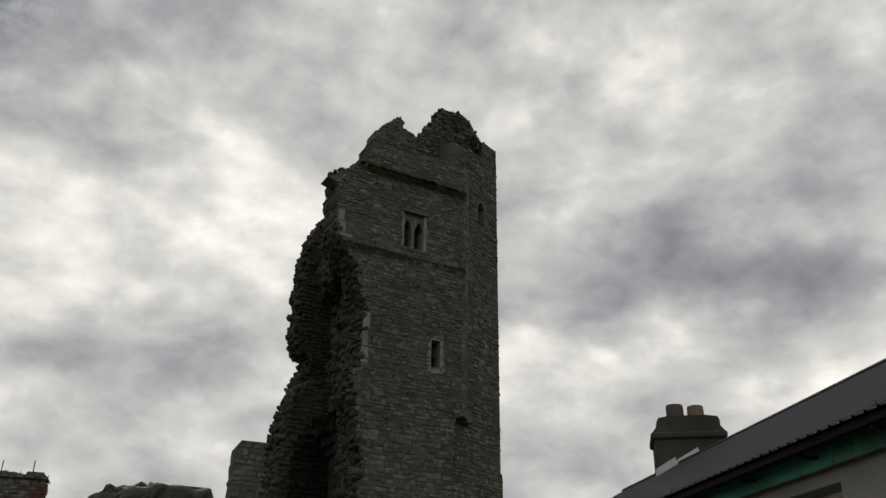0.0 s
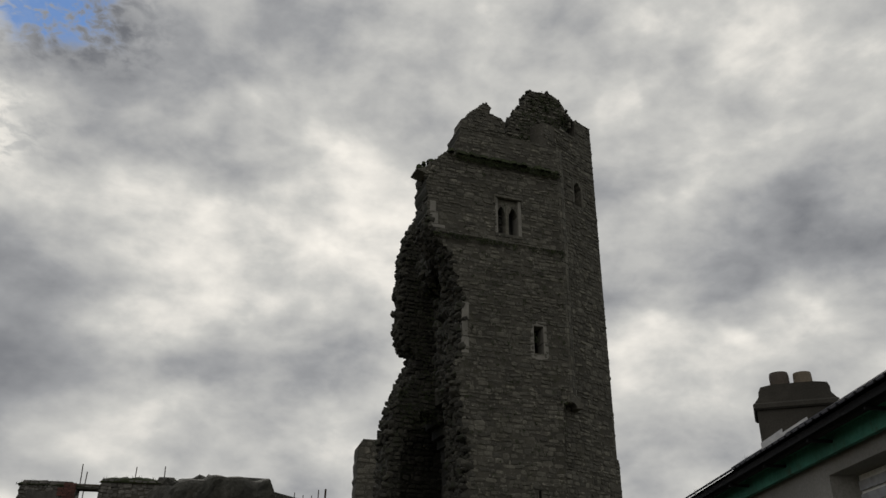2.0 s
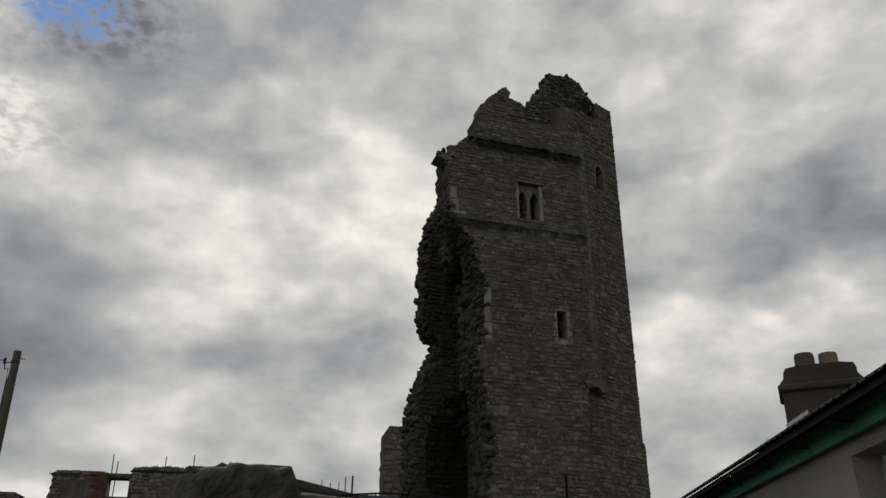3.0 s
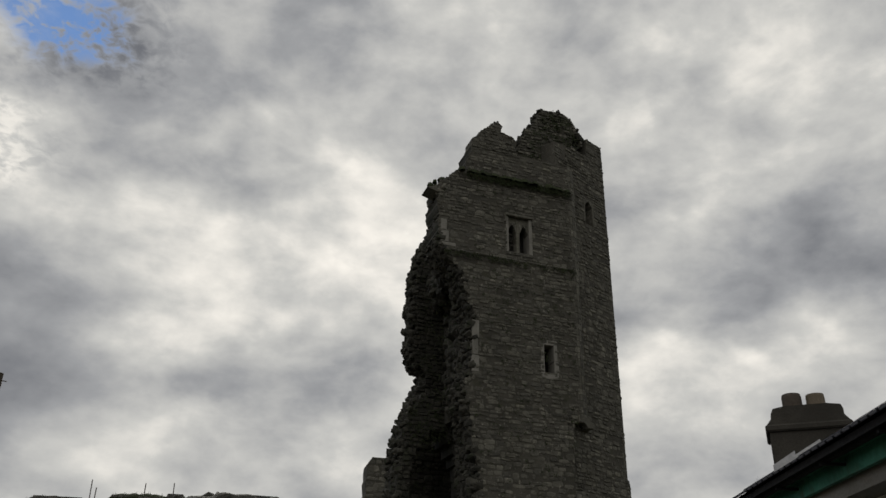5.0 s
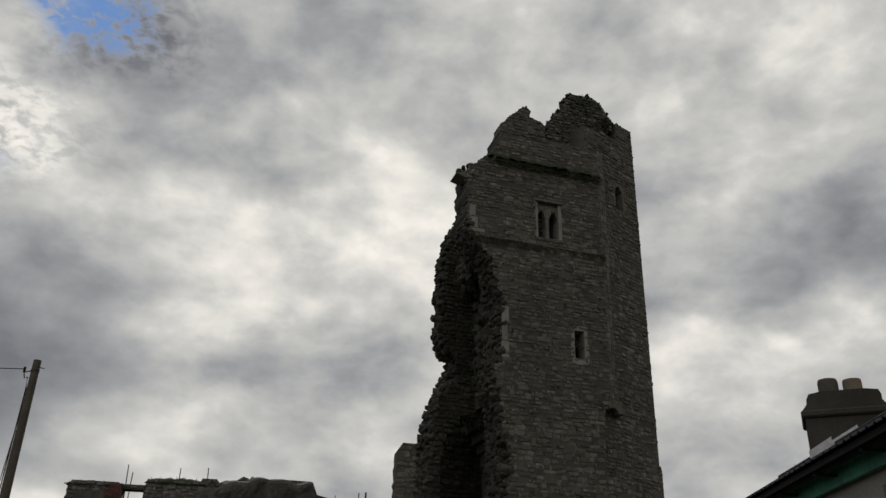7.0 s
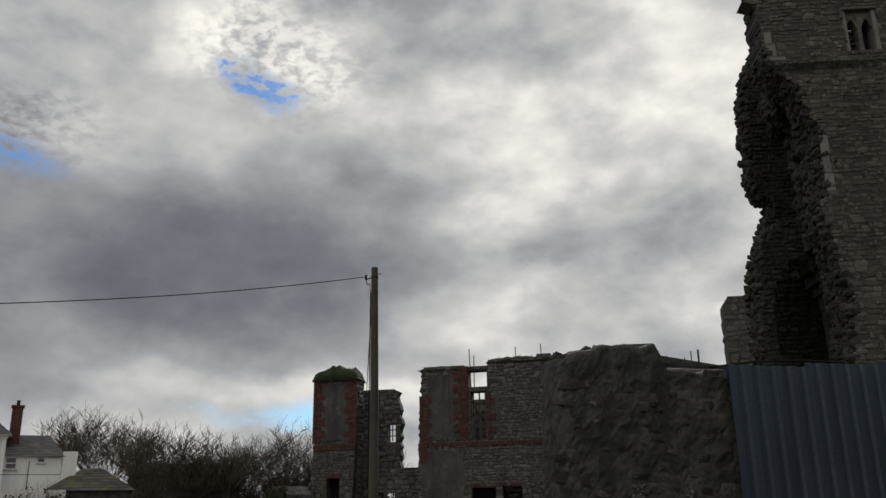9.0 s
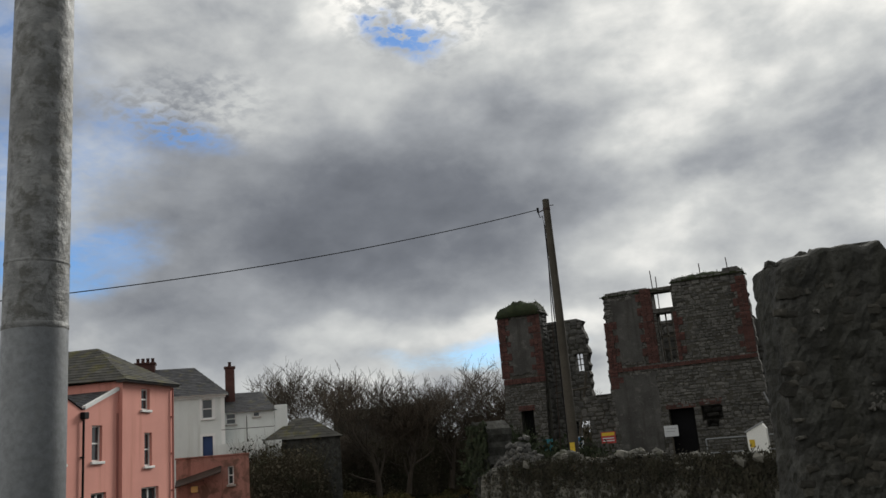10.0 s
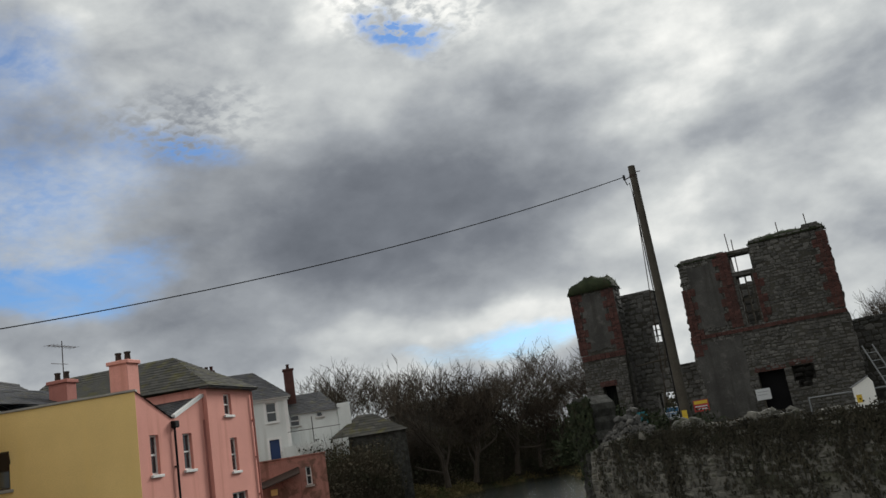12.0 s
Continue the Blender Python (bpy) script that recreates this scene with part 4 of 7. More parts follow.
rw.location = (0, 5.2, 0)
for x, ang, sd_ in ((-3.3, 90, 64), (-8.35, 90, 65)):
    w_ = masonry("side_wall", ruin, [(-0.2, 0, 5.2), (6.6, 0, 5.2), (7.3, 0, 3.0), (7.6, 0, 1.2)], 0.6, 0.28, (0.3, 0.7), RUBBLE, MORTAR, (), 0.08, 0.03, sd_, 0)
    w_.matrix_local = pose(x, 0.3, 0, 0, 0, ang)
sw = part("window_frame", Solid().box(-6.6, -5.95, 0.3, 0.36, 5.42, 5.5).box(-6.3, -6.24, 0.3, 0.36, 4.32, 6.48).box(-6.58, -6.52, 0.3, 0.36, 4.32, 6.48).box(-6.03, -5.97, 0.3, 0.36, 4.32, 6.48).box(-6.6, -5.95, 0.3, 0.36, 4.9, 4.95).box(-6.6, -5.95, 0.3, 0.36, 6.0, 6.05), TIMBER, ruin, "broken wooden window frame")
# Black panels put the darkness of the interior into both doorways.
part("boarded_door", Solid().box(-6.65, -5.6, 0.32, 0.38, -0.2, 2.32).box(-6.65, -5.6, 0.30, 0.32, 1.1, 1.2), DARK_OPENING, ruin, "black panel standing in for the dark inside of a doorway")
part("boarded_door", Solid().box(-8.3, -7.6, 0.4, 0.45, -0.2, 2.53), DARK_OPENING, ruin, "black panel standing in for the dark inside of a doorway")

def render_patch(parent, x0, x1, z0, z1, y, seed):
    """A patch of old render left on a wall, 3 cm thick, with a ragged outline."""
    out, n_ = [], 14
    for i in range(4 * n_):
        k, side_ = (i % n_) / n_, i // n_
        x, z = ((x0 + (x1 - x0) * k, z0), (x1, z0 + (z1 - z0) * k), (x1 - (x1 - x0) * k, z1), (x0, z1 - (z1 - z0) * k))[side_]
        p_ = Vector((x * 3.0, z * 3.0, seed))
        out.append((x + 0.14 * noise.noise(p_), z + 0.14 * noise.noise(p_ + Vector((9, 0, 0)))))
    return part("render_patch", Solid().prism(out, y, y + 0.05), OLD_RENDER, parent, "dark patch of old cement render")


for x0, x1, z0, z1, sd_ in ((-8.55, -7.3, 4.5, 7.3, 1.5), (-8.9, -7.0, 0.3, 3.95, 2.5), (-13.65, -12.4, 4.55, 7.1, 4.5)):
    render_patch(ruin, x0, x1, z0, z1, -0.036, sd_)
yw = masonry("yard_wall", ruin, [(-0.2, -2.8, 5.5), (3.6, -2.8, 5.5), (4.1, -2.7, 5.0)], 0.5, 0.24, (0.2, 0.5), RUBBLE, MORTAR, (), 0.1, 0.03, 68, 0)
yw.location = (0, 5.7, 0)
# corner turret of the ruined house
masonry("turret_front", ruin, [(-0.2, -14.2, -12.2), (2.6, -14.16, -12.1), (4.3, -14.02, -12.0), (7.2, -14.08, -11.98), (7.35, -14.1, -11.96)], 0.6, 0.12, (0.08, 0.32), RUBBLE, MORTAR, [(-13.35, -12.75, 1.3, 2.85)], 0.02, 0.022, 71, 160, 2.5, lost=0.1)
# Black panel hides the sky behind and gives the opening its shade.
part("boarded_opening", Solid().box(-13.4, -12.7, 0.45, 0.5, 1.25, 2.9), DARK_OPENING, ruin)
quoins(ruin, -14.1, -13.72, 4.4, 7.2, 72)
quoins(ruin, -12.35, -11.98, 4.4, 7.2, 73, outward=-1)
brick_band(ruin, -14.05, -11.98, 4.12, 74, rows=3)
brick_band(ruin, -13.45, -12.65, 2.86, 75, -0.04, 3)
for x, sd_ in ((-11.98, 76), (-13.5, 77)):
    w_ = masonry("turret_side", ruin, [(-0.2, 0, 0.75), (7.0, 0, 0.75), (7.3, 0, 0.72)], 0.55, 0.22, (0.2, 0.5), RUBBLE, MORTAR, (), 0.05, 0.03, sd_, 0)
    w_.matrix_local = pose(x, 0.3, 0, 0, 0, 90)
part("turret_cornice", Solid().box(-14.16, -11.92, -0.08, 1.1, 7.3, 7.4, None, 0.03), MORTAR, ruin)
mound("turret_turf_cap", ruin, -14.17, -11.92, -0.14, 1.15, 7.36, 0.72, 78, None, "thick mossy cap of turf")
mid = masonry("inner_wall", ruin, [(-0.2, -12.4, -10.45), (4.2, -12.4, -10.5), (5.6, -12.4, -10.45), (6.4, -12.4, -10.55), (6.9, -12.4, -10.6), (7.05, -12.3, -10.8)], 0.5, 0.2, (0.2, 0.45), RUBBLE, MORTAR,
    [(-11.12, -10.72, 4.6, 5.4), (-11.3, -10.7, 1.2, 2.6)], 0.09, 0.03, 81, 80, 2.5, "inner wall with a broken window")
mid.location = (0, 2.1, 0)
part("window_bar", Solid().box(-11.12, -10.72, 2.3, 2.36, 5.1, 5.14).box(-11.12, -10.72, 2.3, 2.36, 4.82, 4.86).box(-10.95, -10.91, 2.3, 2.36, 4.6, 5.4), TIMBER, ruin)
low = masonry("low_wall", ruin, [(-0.2, -12.2, -8.9), (2.9, -12.2, -8.9), (3.3, -10.0, -8.9)], 0.5, 0.2, (0.2, 0.5), RUBBLE, MORTAR, [(-11.3, -10.5, -0.2, 2.1)], 0.1, 0.03, 82, 80)
low.location = (0, 1.2, 0)
part("leaning_prop", Solid().tube([(-11.3, 0.8, 0), (-10.5, 1.6, 4.4)], 0.06, 6), TIMBER, ruin)
part("leaning_prop", Solid().tube([(-11.9, 1.0, 3.55), (-10.3, 1.2, 3.7)], 0.04, 6), TIMBER, ruin)
for x, y, z0, z1, lean in ((-6.62, 0.2, 6.7, 8.45, -0.05), (-6.48, 0.25, 6.7, 8.15, 0.02), (-4.53, 0.2, 7.8, 8.42, 0.0), (-3.37, 0.2, 7.9, 8.5, -0.02)):
    part("iron_rod", Solid().tube([(x, y, z0), (x + lean, y, z1)], 0.022, 5), RUST, ruin)

# far scaffold rods between the house and the tower
rods = thing("scaffold_rods", pose(0, 38, 0), "rusty upright scaffold rods standing on the ruin", "scaffold")
for x, z1, r in ((2.05, 7.7, 0.02), (2.42, 7.6, 0.02), (2.79, 7.6, 0.02), (3.07, 7.85, 0.025), (3.37, 7.9, 0.045), (3.85, 7.1, 0.04), (4.4, 7.15, 0.03)):
    part("rod", Solid().tube([(x, 0, 5.8), (x + 0.02, 0, z1)], r, 5), RUST, rods)
part("ledger", Solid().tube([(3.1, 0, 6.75), (5.4, 0, 7.0)], 0.018, 5), RUST, rods)
part("ledger", Solid().tube([(3.3, 0, 6.5), (6.4, 0, 7.25)], 0.016, 5), RUST, rods)
masonry("footing", rods, [(-0.2, 0.8, 6.5), (5.8, 1.0, 6.5), (6.15, 1.4, 6.3)], 0.6, 0.3, (0.3, 0.7), RUBBLE, MORTAR, (), 0.1, 0.03, 83, 0)

# ---- tall near wall and steel hoarding ----
near_wall = thing("wall_near", pose(-0.22, 9.33, 0, 0, 0, 28), "tall black lichened rubble wall with flaking limewash", "wall", kind="structure")


def lumpy_wall(x0, x1, thick, z0, top, corner, seed):
    """A rough old wall: uneven faces, a rounded end at x0 and a worn rounded head. top: rows of (x, z)."""
    ring = []
    for a in np.linspace(math.pi, math.pi * 1.5, 7):
        ring.append((x0 + corner + corner * math.cos(a), corner + corner * math.sin(a), math.cos(a), math.sin(a)))
    for x in np.arange(x0 + corner + 0.05, x1, 0.05):
        ring.append((x, 0.0, 0.0, -1.0))
    ring += [(x1, 0.0, 0.7, -0.7), (x1, thick, 0.7, 0.7)]
    for x in np.arange(x1 - 0.3, x0 + corner, -0.2):
        ring.append((x, thick, 0.0, 1.0))
    for a in np.linspace(math.pi * 0.5, math.pi, 7):
        ring.append((x0 + corner + corner * math.cos(a), thick - corner + corner * math.sin(a), math.cos(a), math.sin(a)))
    for y in np.arange(thick - corner - 0.05, corner, -0.05):
        ring.append((x0, y, -1.0, 0.0))
    levels = list(np.linspace(0, 0.97, 62)) + [0.985, 0.995, 1.0, 1.003]
    draw_in = [0.0] * 62 + [0.01, 0.03, 0.08, 0.16]
    vs, fs, n = [], [], len(ring)
    for k, pull in zip(levels, draw_in):
        for x, y, nx, ny in ring:
            t = between([(a, b) for a, b in top], x)[0] + 0.05 * noise.noise(Vector((x * 4, y * 4, seed)))
            z = z0 + (t - z0) * k
            p = Vector((x, y, z + seed))
            d = 0.04 * noise.noise(p * 1.6) + 0.03 * noise.noise(p * 6.0) + 0.024 * noise.noise(p * 14.0)
            cy = max(-pull, min(pull, (thick / 2 - y)))
            cx = pull if x < x0 + corner else (-pull if x > x1 - 0.01 else 0.0)
            lean = 0.16 * k * max(0.0, 1 - (x - x0) / 1.5)
            vs.append((x + lean + nx * d + cx * (abs(nx)), y + ny * d + cy, z + 0.03 * noise.noise(p * 3.0) * k))
    for j in range(len(levels) - 1):
        for i in range(n):
            fs.append((j * n + i, j * n + (i + 1) % n, (j + 1) * n + (i + 1) % n, (j + 1) * n + i))
    fs.append(tuple(range((len(levels) - 1) * n, len(levels) * n)))
    return Solid().add(vs, fs)


part("rubble_face", lumpy_wall(0.07, 4.6, 0.7, -0.4, [(0.0, 3.14), (0.25, 3.2), (1.0, 3.29), (1.34, 3.3), (1.44, 3.02), (4.6, 3.0)], 0.11, 91), NEAR, near_wall, "rough blackened rubble and old mortar")
loose_stones("head_stones", near_wall, [(0.3, 0.1, 3.18), (1.3, 0.1, 3.27)], 95, (0.03, 0.08), 0.5, NEAR, 30)
rng = random.Random(93)
bed = Solid()
for _ in range(420):
    x, z = rng.uniform(0.15, 4.4), rng.uniform(0.2, 3.2)
    if z > (3.1 if x < 1.35 else 2.95):
        continue
    w = rng.uniform(0.04, 0.13)
    rock(bed, pose(x, 0.025, z, rng.uniform(-6, 6), rng.uniform(-10, 10), rng.uniform(-6, 6)), w, 0.032, w * rng.uniform(0.35, 0.7), rng)
tagged(part("bedded_stones", bed, NEAR_STONE, near_wall, "blackened rubble stones showing through the mortar"), kind="stuff")
rng = random.Random(94)
flakes = Solid()
for x, z, w, h, cnt in ((0.53, 2.62, 0.05, 0.05, 5), (0.56, 2.44, 0.05, 0.04, 5), (0.98, 1.68, 0.09, 0.11, 26), (1.12, 1.42, 0.08, 0.13, 24), (1.36, 1.32, 0.07, 0.1, 16), (1.62, 1.6, 0.05, 0.1, 9), (1.2, 1.02, 0.14, 0.06, 26), (1.6, 1.05, 0.14, 0.07, 24), (1.86, 1.3, 0.05, 0.05, 6), (1.4, 0.98, 0.1, 0.05, 12)):
    for _ in range(int(cnt * 0.7)):
        cx, cz, r = x + rng.gauss(0, w * 0.6), z + rng.gauss(0, h * 0.6), rng.uniform(0.004, 0.018)
        ring = [(cx + r * math.cos(t) * rng.uniform(0.4, 1.3), cz + 1.5 * r * math.sin(t) * rng.uniform(0.4, 1.4)) for t in np.linspace(0, 5.6, 8)]
        flakes.prism(ring, -0.05, 0.0)
tagged(part("limewash_flakes", flakes, LIME, near_wall, "flaking pale limewash"), kind="stuff")

hoarding = thing("steel_hoarding", pose(1.74, 10.18, 0, 0, 0, 28), "tall dark blue-grey corrugated steel site hoarding", "hoarding")
for k in range(7):
    sd = Solid()
    x0, n = k * 1.0, 5
    prof = []
    for i in range(n):
        a = x0 + i * 0.2
        prof += [(a, 0.0), (a + 0.09, 0.0), (a + 0.115, 0.035), (a + 0.175, 0.035)]
    prof.append((x0 + 1.0, 0.0))
    vs, fs = [], []
    top = 3.05 + k * 0.045
    for x, y in prof:
        vs += [(x, y, 0.05), (x, y, top), (x, y + 0.004, 0.05), (x, y + 0.004, top)]
    for i in range(len(prof) - 1):
        a, b = 4 * i, 4 * i + 4
        fs += [(a, b, b + 1, a + 1), (a + 2, a + 3, b + 3, b + 2), (a + 1, b + 1, b + 3, a + 3), (a, a + 2, b + 2, b)]
    part("steel_sheet", Solid().add(vs, fs), HOARD, hoarding)
part("top_rail", Solid().box(0, 7.0, 0.04, 0.09, 2.9, 3.0), HOARD, hoarding)
for x in (0.1, 2.4, 4.7, 6.9):
    part("post", Solid().box(x - 0.03, x + 0.03, 0.05, 0.11, -0.05, 3.0), RUST, hoarding)
part("loose_cable", Solid().tube([(-0.2, 0.05, 3.02), (0.4, 0.06, 3.1), (1.0, 0.06, 3.13), (1.6, 0.06, 3.12)], 0.012, 5), BLACK, hoarding)

# ---- quay wall ----
d2 = QUAY_B - QUAY_A
quay = thing("wall_quay", pose(QUAY_A.x, QUAY_A.y, 0, 0, 0, math.degrees(math.atan2(d2.y, d2.x))), "mossy rubble stone quay wall above the river", "wall", kind="structure")
masonry("rubble", quay, [(-4.6, -0.2, 12.4), (0.35, 0.0, 12.4), (0.6, 0.3, 12.4)], 0.6, 0.16, (0.13, 0.36), QUAY, QUAY, (), 0.06, 0.03, 101, 300, -0.6, solid_edges=(True, False))
for x0, x1, z1, sd_ in ((0.5, 2.6, 0.72, 102), (2.6, 4.0, 0.82, 103), (4.0, 4.9, 1.05, 104), (4.9, 6.6, 0.86, 105), (6.6, 8.3, 0.98, 106), (8.3, 12.4, 0.78, 107)):
    masonry("wall_head", quay, [(0.55, x0, x1), (z1, x0 + 0.06, x1 - 0.06)], 0.58, 0.15, (0.16, 0.4), QUAY, QUAY, (), 0.08, 0.04, sd_, 0)
    loose_stones("coping_stones", quay, [(x0, 0, z1), (x1, 0, z1)], sd_ + 20, (0.07, 0.2), 0.55, QUAY, 8)
pier = masonry("end_pier", quay, [(-4.6, -1.0, 0.2), (1.6, -0.95, 0.15), (2.1, -0.85, 0.0), (2.3, -0.7, -0.2)], 1.0, 0.2, (0.2, 0.5), NEAR, NEAR, (), 0.08, 0.04, 108, 120, -2.0, "dark ivy-topped pier at the end of the wall")
pier.location = (0, 0.35, 0)
ret = masonry("return_wall", quay, [(-4.6, 0.0, 9.4), (-0.2, 0.0, 9.4), (0.3, 0.1, 9.4), (0.5, 0.4, 9.3)], 0.6, 0.2, (0.15, 0.45), NEAR, NEAR, (), 0.06, 0.04, 113, 60, -2.0, "dark damp wall along the river bank")
ret.matrix_local = quay.matrix_world.inverted() @ pose(-14.3, 35.6, 0, 0, 0, -70.1)
turf("pier_ivy", quay, [(-0.9, 0.3, 2.1), (0.05, 0.3, 2.05)], 0.9, 109, 0.25)
ivy = Solid()
rng = random.Random(110)
for _ in range(900):
    x, z = rng.uniform(-1.0, 0.25), 2.2 - abs(rng.gauss(0, 1.2))
    if z < -3.5:
        continue
    r = rng.uniform(0.04, 0.09)
    a = rng.uniform(0, 6.28)
    y = 0.3 - rng.uniform(0.0, 0.12)
    ivy.add([(x + r * math.cos(a + t), y + rng.uniform(-0.03, 0.03), z + r * math.sin(a + t)) for t in (0, 1.6, 3.1, 4.7)], [(0, 1, 2, 3)])
tagged(part("ivy_leaves", ivy, MOSS, quay, "dark ivy leaves"), kind="stuff")
growth = Solid()
rng = random.Random(112)
for _ in range(34):
    cx, top = rng.uniform(0.3, 12.0), rng.uniform(0.2, 0.9)
    run = rng.uniform(0.5, 2.2)
    for _ in range(int(60 * run)):
        x, z = cx + rng.gauss(0, 0.16), top - run * rng.random() ** 1.3
        r, a_ = rng.uniform(0.025, 0.06), rng.uniform(0, 6.28)
        y = -0.04 - rng.uniform(0.0, 0.07)
        growth.add([(x + r * math.cos(a_ + t) * 0.8, y + rng.uniform(-0.02, 0.02), z + r * math.sin(a_ + t) * 1.3) for t in (0, 1.6, 3.1, 4.7)], [(0, 1, 2, 3)])
tagged(part("wall_creeper", growth, BROWN_MOSS, quay, "dark creeper and moss hanging down the wall"), kind="stuff")
rng = random.Random(114)
tufts("wall_head_moss", quay, [(x, -0.03, 0.9 - abs(rng.gauss(0, 0.38)) * (0.6 + 0.4 * x / 12)) for x in (rng.uniform(2.0, 12.2) for _ in range(1500))], 115, 0.05, 0.08, BROWN_MOSS, "dark brown moss over the head of the wall")
heap = Solid()
rng = random.Random(111)
for _ in range(620):
    k = rng.random() ** 0.8
    x = rng.uniform(-0.1, 2.3)
    crest = max(0.05, 1.25 - abs(x - 1.35) * 0.95)
    z = 0.5 + crest * k * rng.uniform(0.75, 1.0)
    y = 0.25 + k * rng.uniform(0.2, 0.9)
    w = rng.uniform(0.04, 0.15)
    rock(heap, pose(x, y, z, rng.uniform(-40, 40), rng.uniform(-40, 40), rng.uniform(0, 180)), w, w * 0.8, w * 0.6, rng)
rub = tagged(new("rubble_heap", heap.mesh("rubble_heap", RUBBLE)), "heap of pale tumbled stones on the quay wall end", "rubble", kind="stuff")
rub.matrix_world = quay.matrix_world.copy()
planks = thing("timber_stack", pose(-6.6, 24.1, 0.55, 0, 0, 6), "flat stack of pale sawn boards on the wall top", "timber")
for i in range(4):
    part("board", Solid().box(0.02 * i, 1.45 + 0.03 * (i % 2), -0.25, 0.25, 0.1 * i, 0.1 * i + 0.085, None, 0.01), POT, planks)
part("bearer", Solid().box(0.1, 0.2, -0.25, 0.25, -0.45, 0.0), TIMBER, planks)
part("bearer", Solid().box(1.2, 1.3, -0.25, 0.25, -0.45, 0.0), TIMBER, planks)

# ---- site signs, rail and cabinet in front of the ruin ----
BLUE_SIGN, WHITE_SIGN, RED_SIGN, TEAL_SIGN, YEL_SIGN = (paint(n, c) for n, c in (("blue_sign_paint", (0.03, 0.12, 0.25)), ("white_sign_paint", (0.5, 0.52, 0.54)), ("red_sign_paint", (0.35, 0.04, 0.035)), ("teal_sign_paint", (0.02, 0.15, 0.19)), ("yellow_sign_paint", (0.55, 0.38, 0.03))))


def site_sign(x, y, z0, w, h, ground_, board, bars, label):
    t = thing("site_sign", pose(x, y, ground_), label, "sign")
    part("post", Solid().box(-0.03, 0.03, 0.02, 0.07, -0.1, z0 + h - ground_), TIMBER, t)
    b = part("board", Solid().box(-w / 2, w / 2, 0, 0.015, z0 - ground_, z0 + h - ground_, None, 0.004), board, t)
    for dx0, dx1, dz0, dz1, mat in bars:
        part("printed_bar", Solid().box(-w / 2 + dx0 * w, -w / 2 + dx1 * w, -0.005, 0.002, z0 - ground_ + dz0 * h, z0 - ground_ + dz1 * h), mat, b)
    return t


site_sign(-10.67, 33, 1.06, 0.42, 0.46, 0.2, TEAL_SIGN, [(0.15, 0.85, 0.55, 0.7, BLUE_SIGN)], "small teal square site sign on a post")
site_sign(-9.5, 33, 1.06, 0.56, 0.46, 0.2, WHITE_SIGN, [(0.06, 0.94, 0.62, 0.94, BLUE_SIGN), (0.1, 0.9, 0.42, 0.5, BLUE_SIGN), (0.1, 0.8, 0.24, 0.32, BLUE_SIGN)], "white and blue site safety notice on a post")
site_sign(-8.75, 35, 1.15, 0.6, 0.46, 0.2, RED_SIGN, [(0.06, 0.94, 0.66, 0.94, YEL_SIGN), (0.1, 0.9, 0.4, 0.5, WHITE_SIGN), (0.1, 0.9, 0.18, 0.28, WHITE_SIGN)], "red and yellow site warning notice on a post")
site_sign(-6.55, 36.9, 1.2, 0.58, 0.45, 0.2, WHITE_SIGN, [(0.1, 0.9, 0.68, 0.76, LEAD), (0.1, 0.75, 0.42, 0.5, LEAD)], "plain white notice board in front of the dark doorway")
rail = thing("site_barrier", pose(-4.6, 33, 0.2), "thin galvanised site barrier rail on posts", "barrier")
part("rail", Solid().tube([(0, 0, 0.85), (4.6, 0, 0.84)], 0.028, 6), GALV, rail)
part("rail", Solid().tube([(0, 0, 0.35), (4.6, 0, 0.34)], 0.02, 6), GALV, rail)
for x in (0.0, 1.5, 3.0, 4.6):
    part("post", Solid().tube([(x, 0, -0.1), (x, 0, 0.86)], 0.025, 6), GALV, rail)
cab = thing("white_cabinet", pose(-2.78, 32.6, 0.2), "white steel site cabinet with a sloping top and yellow label", "cabinet")
part("body", Solid().prism([(-0.34, 0.0), (0.34, 0.0), (0.34, 1.08), (0.22, 1.26), (-0.34, 0.98)], 0, 0.6), WHITE_PAINT, cab)
part("roof", Solid().prism([(-0.4, 0.97), (0.23, 1.28), (0.23, 1.32), (-0.4, 1.01)], -0.04, 0.64), LEAD, cab)
part("label", Solid().box(-0.28, -0.1, -0.006, 0.002, 0.45, 0.72), YEL_SIGN, cab, "yellow label")
ladder = thing("leaning_ladder", pose(-2.2, 34.2, 0.2), "aluminium ladder leaning beside the ruin", "ladder")
for dx in (0.0, 0.35):
    part("stile", Solid().tube([(-0.3 + dx, 0.6, 2.4), (0.45 + dx, 0, 0)], 0.025, 5), GALV, ladder)
for i in range(7):
    k = (i + 1) / 8
    part("rung", Solid().tube([(0.45 - 0.75 * k, 0.6 * k, 2.4 * k), (0.8 - 0.75 * k, 0.6 * k, 2.4 * k)], 0.015, 5), GALV, ladder)

# ---- utility pole and overhead line ----
pole = thing("utility_pole", pose(-7.68, 26.67, 0), "weathered wooden utility pole with an overhead cable bracket", "utility pole")
part("shaft", Solid().tube([(0, 0, -4.5), (0, 0, 0), (0.02, 0, 5), (0, 0, 9.4)], [0.17, 0.165, 0.14, 0.115], 14), TIMBER, pole, smooth=True)
part("bracket", Solid().tube([(-0.12, -0.02, 9.05), (-0.28, -0.03, 9.0), (-0.3, -0.03, 9.1)], 0.02, 6), RUST, pole)
part("insulator", Solid().tube([(-0.3, -0.03, 9.0), (-0.3, -0.03, 9.16)], 0.04, 8), BLACK, pole)
part("clamp", Solid().tube([(0, 0, 9.02), (0, 0, 9.1)], 0.128, 12), RUST, pole)
part("clip", Solid().tube([(0.1, 0, 9.18), (0.25, 0, 9.16)], 0.015, 5), RUST, pole)
